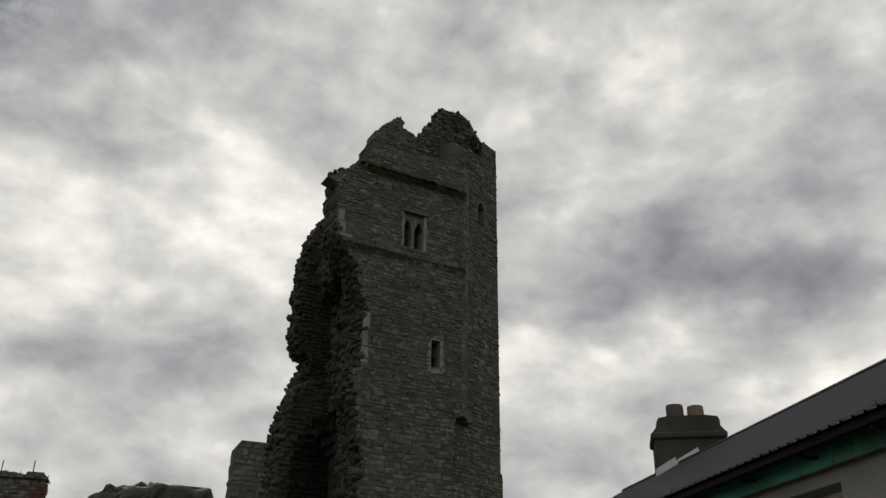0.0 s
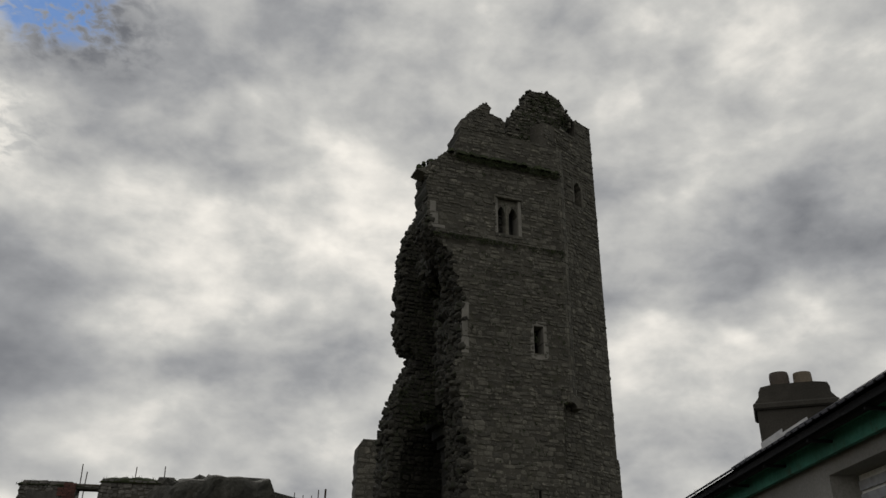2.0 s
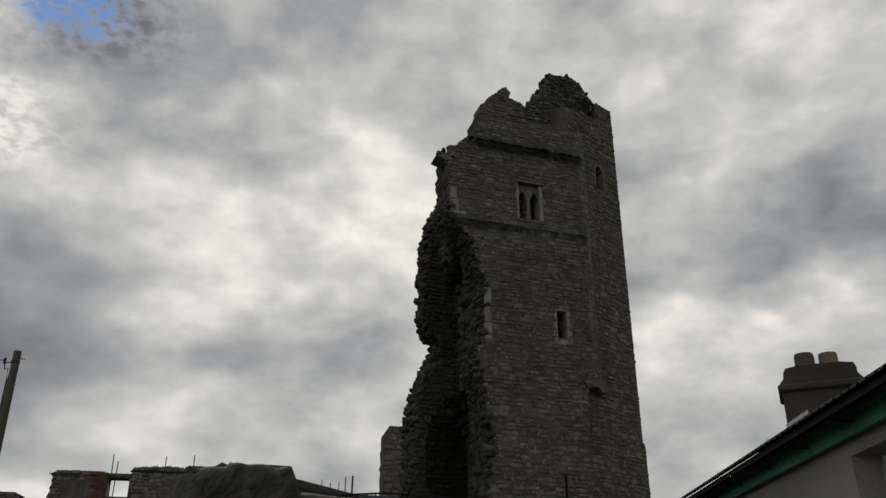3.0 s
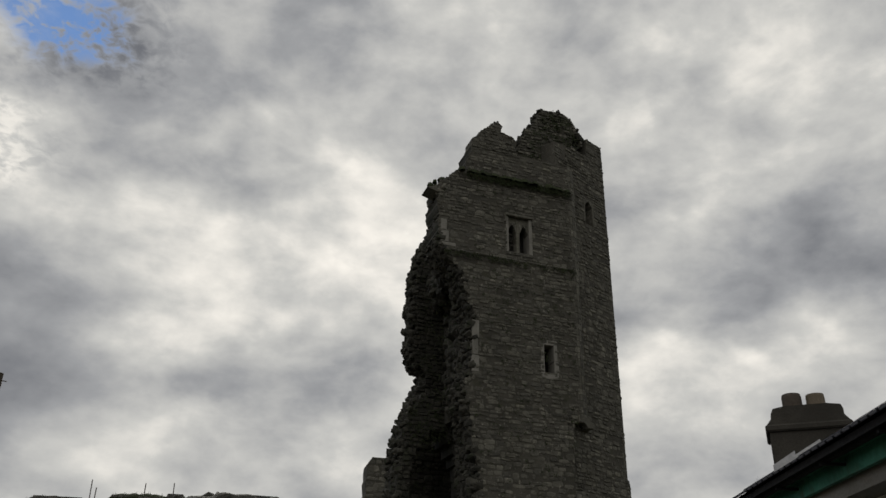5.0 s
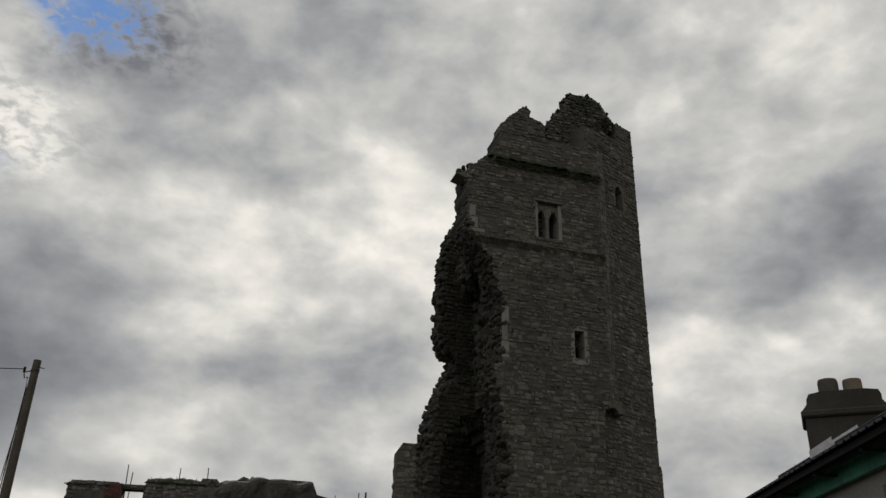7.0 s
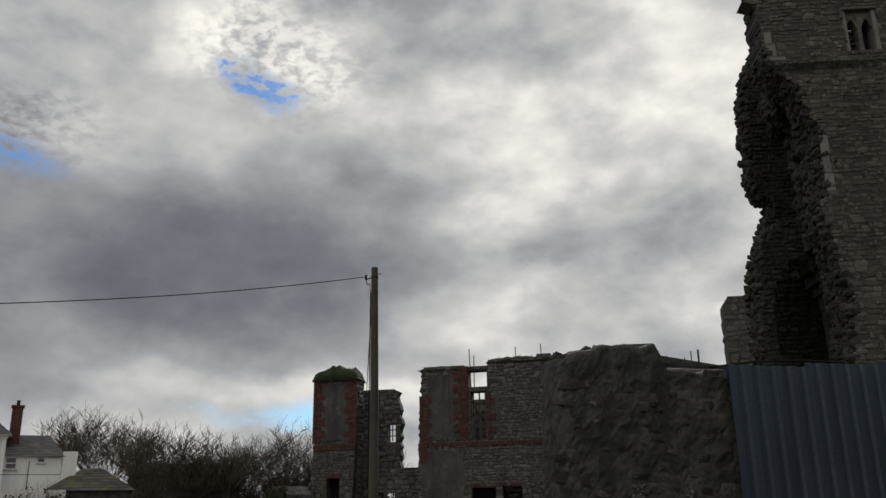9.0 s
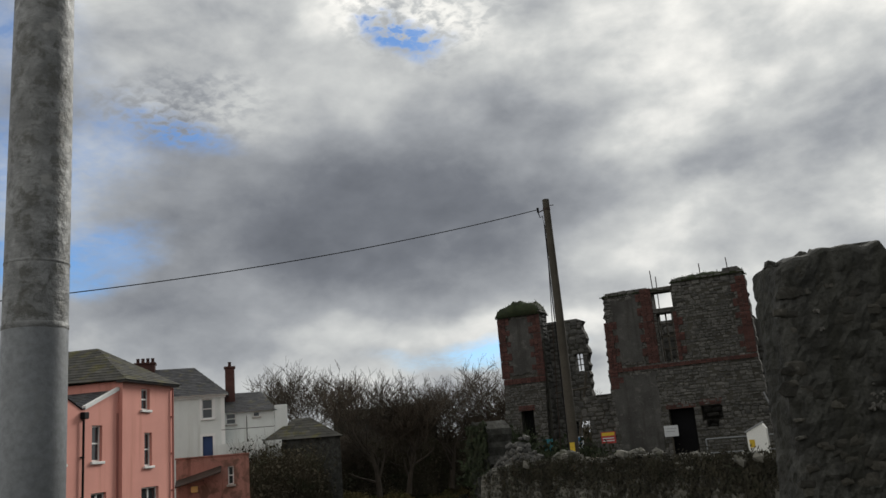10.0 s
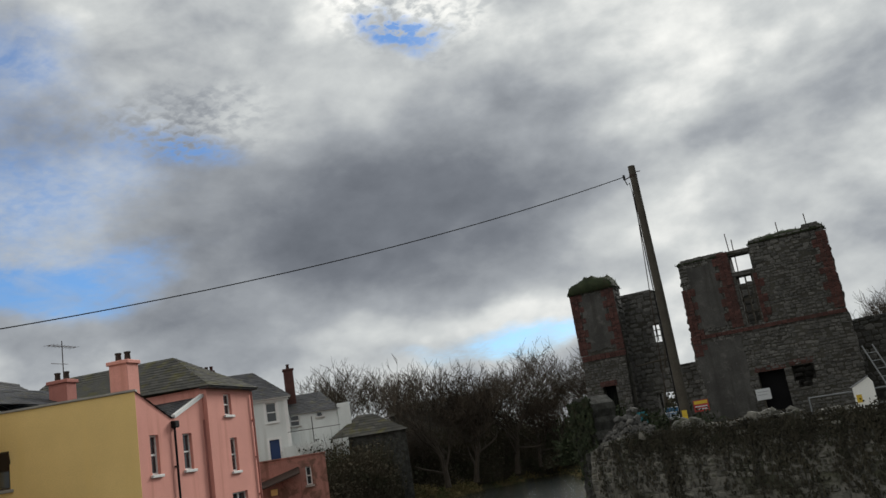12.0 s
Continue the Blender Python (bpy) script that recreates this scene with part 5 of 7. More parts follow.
part("drop_cable", Solid().tube([(-0.3, -0.03, 9.0), (-0.24, -0.05, 8.8), (-0.16, -0.05, 8.85), (-0.13, -0.03, 8.5), (-0.15, -0.03, 5.0), (-0.17, -0.02, 0.5)], 0.018, 5), BLACK, pole)
part("marker_plate", Solid().box(-0.07, 0.09, -0.19, -0.17, 1.05, 1.38, None, 0.004), YEL_SIGN, pole, "small yellow plate")
part("stay_wire", Solid().tube([(-0.1, 0.05, 8.6), (-0.75, 0.8, 0.2)], 0.014, 5), RUST, pole)
cable = Solid()
cable.tube([(-7.98 - 0.599 * s_, 26.64 - 0.801 * s_, 9.1 - 0.274 * s_ + 0.0045 * s_ * s_) for s_ in np.linspace(0, 23.3, 40)], 0.014, 6)
single("overhead_cable", cable, BLACK, "black overhead cable sagging from the wooden pole", "cable", smooth=True)
far_pole = thing("utility_pole", pose(-21.97, 7.94, 0), "shorter wooden utility pole at the cable's far end", "utility pole")
part("shaft", Solid().tube([(0, 0, -4.5), (0, 0, 5.5)], [0.15, 0.11], 12), TIMBER, far_pole, smooth=True)
part("bracket", Solid().tube([(0.05, 0.05, 5.2), (0.0, 0.12, 5.26)], 0.02, 6), RUST, far_pole)
part("lamp_arm", Solid().tube([(0, 0, 5.1), (-0.02, -0.05, 6.0), (-0.1, -0.2, 6.2), (-0.3, -0.7, 6.25)], 0.03, 8), GALV, far_pole, "curved grey lamp arm", True)
part("meter_box", Solid().box(-0.05, 0.2, -0.12, 0.12, 4.6, 4.85, None, 0.02), LEAD, far_pole)

# ---- street lamp column ----
lamp = thing("street_lamp", pose(-1.18, 1.735, 0), "weathered galvanised steel street lamp column", "street lamp")
part("base", Solid().tube([(0, 0, 0), (0, 0, 1.2), (0, 0, 1.22)], [0.082, 0.082, 0.07], 28), GALV, lamp, smooth=True)
part("column", Solid().tube([(0, 0, 1.2), (0, 0, 1.5), (0, 0, 1.935)], [0.071, 0.0695, 0.068], 32), GALV, lamp, smooth=True)
part("upper_column", Solid().tube([(0, 0, 1.945), (0, 0, 2.4), (0, 0, 3.6), (0, 0, 5.6)], [0.068, 0.0675, 0.062, 0.05], 32), GALV_OLD, lamp, "mottled weathered upper column", True)
part("weld_ring", Solid().tube([(0, 0, 1.932), (0, 0, 1.936), (0, 0, 1.944), (0, 0, 1.948)], [0.0675, 0.0692, 0.0692, 0.0678], 32), GALV_OLD, lamp, smooth=True)
part("weld_ring", Solid().tube([(0, 0, 2.079), (0, 0, 2.081), (0, 0, 2.085), (0, 0, 2.087)], [0.0677, 0.0688, 0.0688, 0.0677], 32), GALV_OLD, lamp, smooth=True)
part("bracket_arm", Solid().tube([(0, 0, 5.5), (0, 0.1, 5.75), (0.1, 0.5, 5.9), (0.15, 0.9, 5.95)], 0.03, 10), GALV, lamp, smooth=True)
part("lantern", Solid().box(0.02, 0.3, 0.85, 1.4, 5.88, 6.0, None, 0.03), GALV, lamp)

# ---- low house beside the street ----
low_house = thing("low_house", pose(3.479, -0.708, 0, 0, 0, -11.5), "low grey roughcast house with profiled sheet roof", "house")
EAVE, RIDGE_X, RIDGE_Z, HY0, HY1 = 3.05, 2.6, 4.61, -3.0, 16.0


def holed_wall(length, z0, z1, thick, holes):
    """A wall from x 0 to length, face at y 0 towards -y, with openings (x0, x1, z0, z1) cut through: one closed body."""
    sd = Solid()
    xs = sorted({0.0, length, *[v for h in holes for v in h[:2]]})
    zs = sorted({z0, z1, *[min(max(v, z0), z1) for h in holes for v in h[2:]]})
    known = {}

    def corner(i, k, s_):
        if (i, k, s_) not in known:
            known[i, k, s_] = len(sd.v)
            sd.v.append((xs[i], s_ * thick, zs[k]))
        return known[i, k, s_]

    def solid(i, k):
        if not (0 <= i < len(xs) - 1 and 0 <= k < len(zs) - 1):
            return False
        x, z = (xs[i] + xs[i + 1]) / 2, (zs[k] + zs[k + 1]) / 2
        return not any(h[0] < x < h[1] and h[2] < z < h[3] for h in holes)

    for i in range(len(xs) - 1):
        for k in range(len(zs) - 1):
            if not solid(i, k):
                continue
            sd.f += [tuple(corner(*p, 0) for p in ((i, k), (i + 1, k), (i + 1, k + 1), (i, k + 1))), tuple(corner(*p, 1) for p in ((i + 1, k), (i, k), (i, k + 1), (i + 1, k + 1)))]
            for di, dk, p, q in ((-1, 0, (i, k + 1), (i, k)), (1, 0, (i + 1, k), (i + 1, k + 1)), (0, -1, (i, k), (i + 1, k)), (0, 1, (i + 1, k + 1), (i, k + 1))):
                if not solid(i + di, k + dk):
                    sd.f.append((corner(*q, 0), corner(*p, 0), corner(*p, 1), corner(*q, 1)))
    return sd


lw = part("street_wall", holed_wall(HY1 - HY0, -0.1, 3.0, 0.3, [(HY1 - 6.83, HY1 - 5.5, 1.0, 2.79)]), ROUGHCAST, low_house)
lw.matrix_local = pose(0.18, HY1, 0, 0, 0, -90)
gb = part("gable_wall", Solid().prism([(0.2, -0.1), (5.0, -0.1), (5.0, 3.0), (RIDGE_X, 4.5), (0.2, 3.0)], HY1 - 0.35, HY1 - 0.02), ROUGHCAST, low_house)
part("gable_wall", Solid().prism([(0.2, -0.1), (5.0, -0.1), (5.0, 3.0), (RIDGE_X, 4.5), (0.2, 3.0)], HY0 + 0.02, HY0 + 0.35), ROUGHCAST, low_house)
part("rear_wall", Solid().box(4.7, 5.0, HY0 + 0.35, HY1 - 0.35, -0.1, 3.0), ROUGHCAST, low_house)


def sheet_roof():
    """Box-profile sheet: narrow ribs running from the eave up to the ridge."""
    pitch, vs, fs, ys = 0.13, [], [], []
    for w in range(int((HY1 - HY0) / pitch)):
        for q, h in ((0.0, 0.0), (0.66, 0.0), (0.7, 0.013), (0.9, 0.013), (0.96, 0.0)):
            ys.append((HY0 + (w + q) * pitch, h))
    n = len(ys)
    for k in (0.0, 1.0):
        for under in (0.0, 0.006):
            for y, h in ys:
                vs.append((-0.14 + (RIDGE_X + 0.14) * k - 0.5 * (h - under), y, EAVE + (RIDGE_Z - EAVE) * k + 0.87 * (h - under)))
    for i in range(n - 1):
        fs += [(i, 2 * n + i, 2 * n + i + 1, i + 1), (n + i, n + i + 1, 3 * n + i + 1, 3 * n + i), (i, i + 1, n + i + 1, n + i)]
    return Solid().add(vs, fs)


part("roof_sheet", sheet_roof(), TIN, low_house, "dark corrugated steel roof sheets")
# Deck in black: shadow between roof sheet and fascia is put into its colour.
part("roof_deck", Solid().prism([(-0.1, EAVE - 0.06), (RIDGE_X, RIDGE_Z - 0.08), (5.3, EAVE - 0.06), (5.3, EAVE - 0.0), (RIDGE_X, RIDGE_Z - 0.02), (-0.1, EAVE - 0.01)], HY0 - 0.05, HY1 + 0.02), BLACK, low_house)
part("rear_slope", Solid().add([(RIDGE_X, HY0, RIDGE_Z), (5.32, HY0, EAVE), (5.32, HY1, EAVE), (RIDGE_X, HY1, RIDGE_Z)], [(0, 1, 2, 3)]), TIN, low_house)
part("ridge_cap", Solid().tube([(RIDGE_X, HY0, RIDGE_Z + 0.01), (RIDGE_X, HY1, RIDGE_Z + 0.02)], 0.03, 8), TIN, low_house)
part("fascia", Solid().box(0.1, 0.14, HY0, HY1, 2.89, 3.05), GUTTER, low_house, "peeling green painted fascia board")
part("soffit", Solid().box(0.0, 0.18, HY0, HY1, 3.02, 3.04), GUTTER, low_house)
gut = Solid()
for i in range(9):
    a0, a1 = math.pi + math.pi * i / 9, math.pi + math.pi * (i + 1) / 9
    for y0, y1 in ((HY0, 1.0), (1.0, 5.0), (5.0, 9.0), (9.0, 12.0), (12.0, HY1)):
        gut.add([(-0.02 + 0.05 * math.cos(a), y, 3.03 + 0.05 * math.sin(a)) for a in (a0, a1) for y in (y0 + 0.004, y1 - 0.004)], [(0, 1, 3, 2)])
part("gutter", gut, BLACK, low_house, "dark half-round gutter")
for y in np.arange(HY0 + 0.5, HY1, 0.9):
    part("gutter_bracket", Solid().box(-0.08, 0.12, y - 0.012, y + 0.012, 2.96, 2.98), BLACK, low_house)
for y0, sd_ in ((7.8, 1), (9.5, 2), (12.4, 3), (4.6, 4)):
    tuft = Solid()
    rng = random.Random(300 + sd_)
    for _ in range(26):
        q = Vector((-0.06 + rng.uniform(-0.03, 0.03), y0 + rng.gauss(0, 0.06), EAVE + 0.01))
        t = q + Vector((rng.uniform(-0.03, 0.03), rng.uniform(-0.06, 0.06), rng.uniform(0.03, 0.1)))
        tuft.add([q + Vector((0, -0.004, 0)), q + Vector((0, 0.004, 0)), t], [(0, 1, 2)])
    tagged(part("gutter_grass", tuft, MOSS, low_house, "grass growing in the gutter"), kind="stuff")
win_l = part("shuttered_window", Solid().box(0.40, 0.46, 5.48, 6.85, 0.98, 2.81), WHITE_PAINT, low_house, "window with a closed slatted blind")
for i in range(19):
    part("slat", Solid().box(0.375, 0.40, 5.53, 6.8, 1.02 + i * 0.092, 1.085 + i * 0.092), LEAD, win_l)
chim = part("chimney", Solid().box(-0.58, 0.58, 0.0, 0.8, -0.1, 5.06, None, 0.02), STACK, low_house, "sooty cement-rendered chimney stack")
chim.matrix_local = low_house.matrix_world.inverted() @ pose(8.87, 11.75, 0, 0, 0, -32)
part("cornice", Solid().box(-0.63, 0.63, -0.06, 0.86, 5.04, 5.15, None, 0.025), STACK, chim)
part("cap", Solid().prism([(-0.60, 5.15), (0.60, 5.15), (0.53, 5.24), (0.53, 5.33), (0.50, 5.4), (0.3, 5.43), (-0.3, 5.43), (-0.48, 5.4), (-0.52, 5.32), (-0.53, 5.24)], -0.03, 0.83), STACK, chim)
part("chimney_pot", Solid().tube([(0.18, 0.3, 5.4), (0.18, 0.3, 5.62), (0.18, 0.3, 5.66)], [0.145, 0.14, 0.135], 16), POT, chim, "buff clay chimney pot")
part("chimney_pot", Solid().tube([(-0.17, 0.3, 5.4), (-0.17, 0.3, 5.64), (-0.17, 0.3, 5.69)], [0.15, 0.15, 0.14], 16), POT_DARK, chim, "sooty clay chimney pot")
part("flashing", Solid().prism([(-0.6, 4.36), (-0.26, 4.6), (-0.26, 4.73), (-0.6, 4.53)], -0.03, 0.0), LEAD, chim, "bright lead flashing")
part("flashing", Solid().prism([(-0.27, 4.5), (0.16, 4.74), (0.12, 4.88), (-0.27, 4.66)], -0.036, -0.004), LEAD, chim, "bright lead flashing")
wing = part("rear_wing", Solid().prism([(-0.55, -0.1), (3.6, -0.1), (3.6, 4.3), (1.2, 4.3), (-0.55, 4.2)], 0.81, 5.0), ROUGHCAST, low_house)
wing.matrix_local = low_house.matrix_world.inverted() @ pose(8.87, 11.75, 0, 0, 0, -32)

# ---- windows and houses across the river ----


def sash(parent, x, z, w, h, depth=0.12, frame_=None, panes=2, sill_=True, mullion=False, y=0.0):
    """A sash window set into an opening whose lower left corner is (x, z)."""
    fm = frame_ or WHITE_PAINT
    t = 0.06
    g = part("window", Solid().box(x, x + t, y + depth, y + depth + 0.08, z, z + h).box(x + w - t, x + w, y + depth, y + depth + 0.08, z, z + h).box(x + t, x + w - t, y + depth, y + depth + 0.08, z, z + t).box(x + t, x + w - t, y + depth, y + depth + 0.08, z + h - t, z + h), fm, parent)
    for i in range(panes):
        z0, z1 = z + t + (h - 2 * t) * i / panes, z + t + (h - 2 * t) * (i + 1) / panes
        if i:
            part("meeting_rail", Solid().box(x + t, x + w - t, y + depth - 0.01, y + depth + 0.07, z0 - 0.03, z0 + 0.03), fm, g)
        part("pane", Solid().box(x + t, x + w - t, y + depth + 0.035, y + depth + 0.045, z0 + 0.003, z1 - 0.003), PANE, g)
    if mullion:
        part("mullion", Solid().box(x + w / 2 - 0.035, x + w / 2 + 0.035, y + depth - 0.012, y + depth + 0.072, z + t, z + h - t), fm, g)
    if sill_:
        part("sill", Solid().box(x - 0.09, x + w + 0.09, y - 0.09, y + depth + 0.02, z - 0.11, z - 0.004, None, 0.012), fm if frame_ is None and sill_ == 2 else SILL, g)
    return g


def slates(p0, p1, p2, p3, seed, material, size=(0.3, 0.24)):
    """Overlapping slates on a roof plane: p0-p1 the eave, p3-p2 the ridge."""
    rng = random.Random(seed)
    p0, p1, p2, p3 = (Vector(p) for p in (p0, p1, p2, p3))
    nrm = (p1 - p0).cross(p3 - p0).normalized()
    sd = Solid()
    sd.add([p0, p1, p2, p3], [(0, 1, 2, 3)])
    rows_ = max(2, int((p3 - p0).length / size[1]))
    for r in range(rows_):
        k0, k1 = r / rows_, min(1.0, (r + 1.08) / rows_)
        a, b, c, d = p0.lerp(p3, k0), p1.lerp(p2, k0), p1.lerp(p2, k1), p0.lerp(p3, k1)
        n = max(1, int((b - a).length / size[0]))
        for i in range(n):
            off = 0.5 / n if r % 2 else 0.0
            u0, u1 = min(1, i / n + off), min(1, (i + 1) / n + off - 0.012 / size[0] / n)
            if u1 - u0 < 0.2 / n:
                continue
            t = rng.uniform(0.018, 0.03)
            q = [a.lerp(b, u0) + nrm * t, a.lerp(b, u1) + nrm * (t + rng.uniform(-0.004, 0.004)), d.lerp(c, u1) + nrm * 0.004, d.lerp(c, u0) + nrm * 0.004]
            e = [a.lerp(b, u0), a.lerp(b, u1)]
            sd.add(q + e, [(0, 1, 2, 3), (4, 5, 1, 0)])
    return sd


def stack(parent, x0, x1, y0, y1, z0, z1, body, pots, cap=True, potmat=None):
    c = part("chimney", Solid().box(x0, x1, y0, y1, z0, z1 - 0.12, None, 0.015), body, parent)
    if cap:
        part("chimney_cap", Solid().box(x0 - 0.07, x1 + 0.07, y0 - 0.07, y1 + 0.07, z1 - 0.14, z1, None, 0.02), body, c)
    for k in range(pots):
        along_x = (x1 - x0) > (y1 - y0)
        f_ = (k + 0.5) / pots
        cx, cy = (x0 + (x1 - x0) * f_, (y0 + y1) / 2) if along_x else ((x0 + x1) / 2, y0 + (y1 - y0) * f_)
        part("chimney_pot", Solid().tube([(cx, cy, z1 - 0.01), (cx, cy, z1 + 0.26), (cx, cy, z1 + 0.28), (cx, cy, z1 + 0.33)], [0.12, 0.1, 0.125, 0.125], 10), potmat or POT_DARK, c, "", True)
    return c


def rainpipe(parent, x, z0, z1, material, y=-0.07):
    p = part("rainwater_pipe", Solid().tube([(x, y, z0), (x, y, z1)], 0.045, 8), material, parent, "", True)
    for z in np.arange(z0 + 0.5, z1, 1.6):
        part("pipe_clip", Solid().box(x - 0.07, x + 0.07, y - 0.02, 0.0, z - 0.03, z + 0.03), material, p)
    return p


# yellow house with the dormer balcony: x along the river front, face towards -y
yh = thing("yellow_house", pose(-26.07, 11.96, 0, 0, 0, 117.8), "yellow rendered house with slate roof and dormer balcony", "house")
YL, YE, YR_Y, YR_Z = 7.14, 5.13, 2.9, 7.05
part("river_wall", holed_wall(YL, -3.2, YE, 0.3, [(2.05, 2.63, 3.97, 4.92), (4.2, 4.8, 3.75, 5.13), (4.25, 4.98, 2.24, 3.04), (4.3, 5.0, -1.0, 1.2)]), YELLOW, yh)
gw = part("gable_wall", holed_wall(6.2, -3.2, YE, 0.3, [(4.58, 5.22, 1.7, 3.0)]), YELLOW, yh)
gw.matrix_local = pose(0.0, 6.2, 0, 0, 0, -90)
part("gable_top", Solid().add([(0, 0, YE), (0, 6.2, YE), (0, YR_Y, YR_Z - 0.05), (0.3, 0, YE), (0.3, 6.2, YE), (0.3, YR_Y, YR_Z - 0.05)], [(0, 2, 1), (3, 4, 5), (0, 1, 4, 3), (1, 2, 5, 4), (2, 0, 3, 5)]), YELLOW, yh)
part("rear_wall", Solid().box(0.3, YL + 3, 5.9, 6.2, -3.2, YE), YELLOW, yh)
part("end_wall", Solid().box(YL + 2.7, YL + 3, 0.3, 5.9, -3.2, YE), YELLOW, yh)
part("front_slope", slates((-0.15, -0.2, YE - 0.02), (YL + 0.1, -0.2, YE - 0.02), (YL + 0.1, YR_Y, YR_Z), (-0.15, YR_Y, YR_Z), 401, SLATE), SLATE, yh, "dark grey slate roof")
part("front_slope", slates((YL + 0.1, -0.1, YE + 0.04), (YL + 9.0, -0.1, YE + 0.04), (YL + 9.0, YR_Y, YR_Z), (YL + 0.1, YR_Y, YR_Z), 402, SLATE), SLATE, yh)
part("rear_slope", Solid().add([(-0.15, YR_Y, YR_Z), (YL + 9.0, YR_Y, YR_Z), (YL + 9.0, 6.4, YE - 0.05), (-0.15, 6.4, YE - 0.05)], [(0, 1, 2, 3)]), SLATE, yh)
part("ridge_tile", Solid().tube([(-0.15, YR_Y, YR_Z), (YL + 9, YR_Y, YR_Z)], 0.08, 8), SLATE, yh)
part("barge_board", Solid().add([(-0.18, -0.22, YE - 0.22), (-0.18, -0.22, YE + 0.02), (-0.18, YR_Y, YR_Z + 0.03), (-0.18, YR_Y, YR_Z - 0.22), (-0.1, -0.22, YE - 0.22), (-0.1, -0.22, YE + 0.02), (-0.1, YR_Y, YR_Z + 0.03), (-0.1, YR_Y, YR_Z - 0.22)], [(0, 3, 2, 1), (4, 5, 6, 7), (0, 1, 5, 4), (0, 4, 7, 3), (1, 2, 6, 5)]), CREAM, yh, "pale cream barge board")
part("gutter", Solid().box(-0.15, 3.9, -0.3, -0.16, YE - 0.16, YE - 0.03, None, 0.03).box(5.75, YL + 0.1, -0.3, -0.16, YE - 0.16, YE - 0.03, None, 0.03), CREAM, yh, "cream eaves gutter")
part("eaves_board", Solid().box(-0.15, 3.9, -0.16, 0.0, YE - 0.26, YE - 0.14).box(5.75, YL, -0.16, 0.0, YE - 0.26, YE - 0.14), CREAM, yh)
rainpipe(yh, 0.4, -3.0, YE - 0.15, CREAM)
rainpipe(yh, 6.2, -3.0, YE - 0.15, CREAM)
sash(yh, 2.05, 3.97, 0.58, 0.95)
sash(yh, 4.25, 2.24, 0.73, 0.80)
gs = sash(yh, 4.58, 1.7, 0.64, 1.3)
gs.matrix_local = pose(0.0, 6.2, 0, 0, 0, -90)
part("red_door", Solid().box(4.3, 5.0, 0.12, 0.17, -1.0, 1.2), RED_DOOR, yh)
bd = part("balcony_door", Solid().box(4.2, 4.8, 0.14, 0.2, 3.75, 5.75), RED_DOOR, yh, "dark red balcony door")
part("door_pane", Solid().box(4.5, 4.74, 0.125, 0.14, 4.6, 5.5), PANE, bd)
# dormer
part("dormer_cheek", Solid().box(3.95, 4.2, -0.02, 1.9, 5.0, 5.85).box(4.8, 5.72, -0.02, 0.14, 5.0, 5.85).box(5.5, 5.72, 0.14, 1.9, 5.0, 5.85), YELLOW, yh)
part("dormer_gable", Solid().prism([(4.0, 5.84), (5.68, 5.84), (4.84, 6.62)], -0.02, 0.16), CREAM, yh)
part("dormer_slope", slates((3.75, -0.22, 5.6), (3.75, 2.6, 5.6), (4.84, 2.6, 6.72), (4.84, -0.22, 6.72), 403, SLATE), SLATE, yh)
part("dormer_slope", slates((5.93, 2.6, 5.6), (5.93, -0.22, 5.6), (4.84, -0.22, 6.72), (4.84, 2.6, 6.72), 404, SLATE), SLATE, yh)
for xa, xb in ((3.78, 4.84), (5.90, 4.84)):
    n_ = 0.16
    part("dormer_barge", Solid().add([(xa, -0.26, 5.5), (xa, -0.26, 5.68), (xb, -0.26, 6.74), (xb, -0.26, 6.54), (xa, -0.18, 5.5), (xa, -0.18, 5.68), (xb, -0.18, 6.74), (xb, -0.18, 6.54)], [(0, 3, 2, 1), (1, 2, 3, 0), (4, 5, 6, 7), (0, 1, 5, 4), (1, 2, 6, 5), (3, 0, 4, 7)]), CREAM, yh)
sp = thing("dish_bracket_lamp", yh.matrix_world @ pose(4.84, -0.3, 5.85), "pair of small grey flood lamps under the dormer gable", "lamp")
part("lamp_head", Solid().box(-0.3, -0.05, -0.15, 0.05, 0.0, 0.24, None, 0.03), LEAD, sp)
part("lamp_head", Solid().box(0.08, 0.33, -0.15, 0.05, 0.0, 0.24, None, 0.03), LEAD, sp)
part("bracket", Solid().box(-0.35, 0.38, 0.0, 0.3, -0.04, 0.0), BLACK, sp)
# balcony
bal = part("balcony", Solid().box(3.95, 5.32, -1.0, 0.0, 3.62, 3.76, None, 0.015), LEAD, yh, "small grey steel balcony")
for i in range(5):
    x = 3.98 + i * 0.3275
    part("baluster", Solid().box(x - 0.016, x + 0.016, -1.0, -0.968, 3.76, 4.76), LEAD, bal)
for i in range(2):
    y = -0.62 + i * 0.34
    for x in (3.98, 5.29):
        part("baluster", Solid().box(x - 0.008, x + 0.008, y - 0.008, y + 0.008, 3.76, 4.76), LEAD, bal)
part("handrail", Solid().box(3.95, 5.32, -1.01, -0.96, 4.76, 4.81).box(3.95, 4.0, -0.96, 0, 4.76, 4.81).box(5.27, 5.32, -0.96, 0, 4.76, 4.81), LEAD, bal)
part("screen", Solid().box(4.0, 5.27, -0.965, -0.96, 3.8, 4.74), SCREEN, bal, "see-through smoked balcony screen")
part("screen", Solid().box(3.978, 3.982, -0.95, 0.0, 3.8, 4.74), SCREEN, bal)
part("screen", Solid().box(5.288, 5.292, -0.95, 0.0, 3.8, 4.74), SCREEN, bal)
stack(yh, 6.75, 8.55, YR_Y - 0.2, YR_Y + 0.5, 6.2, 7.62, PINK_DARK, 3)
stack(yh, 0.35, 1.05, YR_Y - 0.35, YR_Y + 0.35, 5.8, 7.7, CREAM, 1)
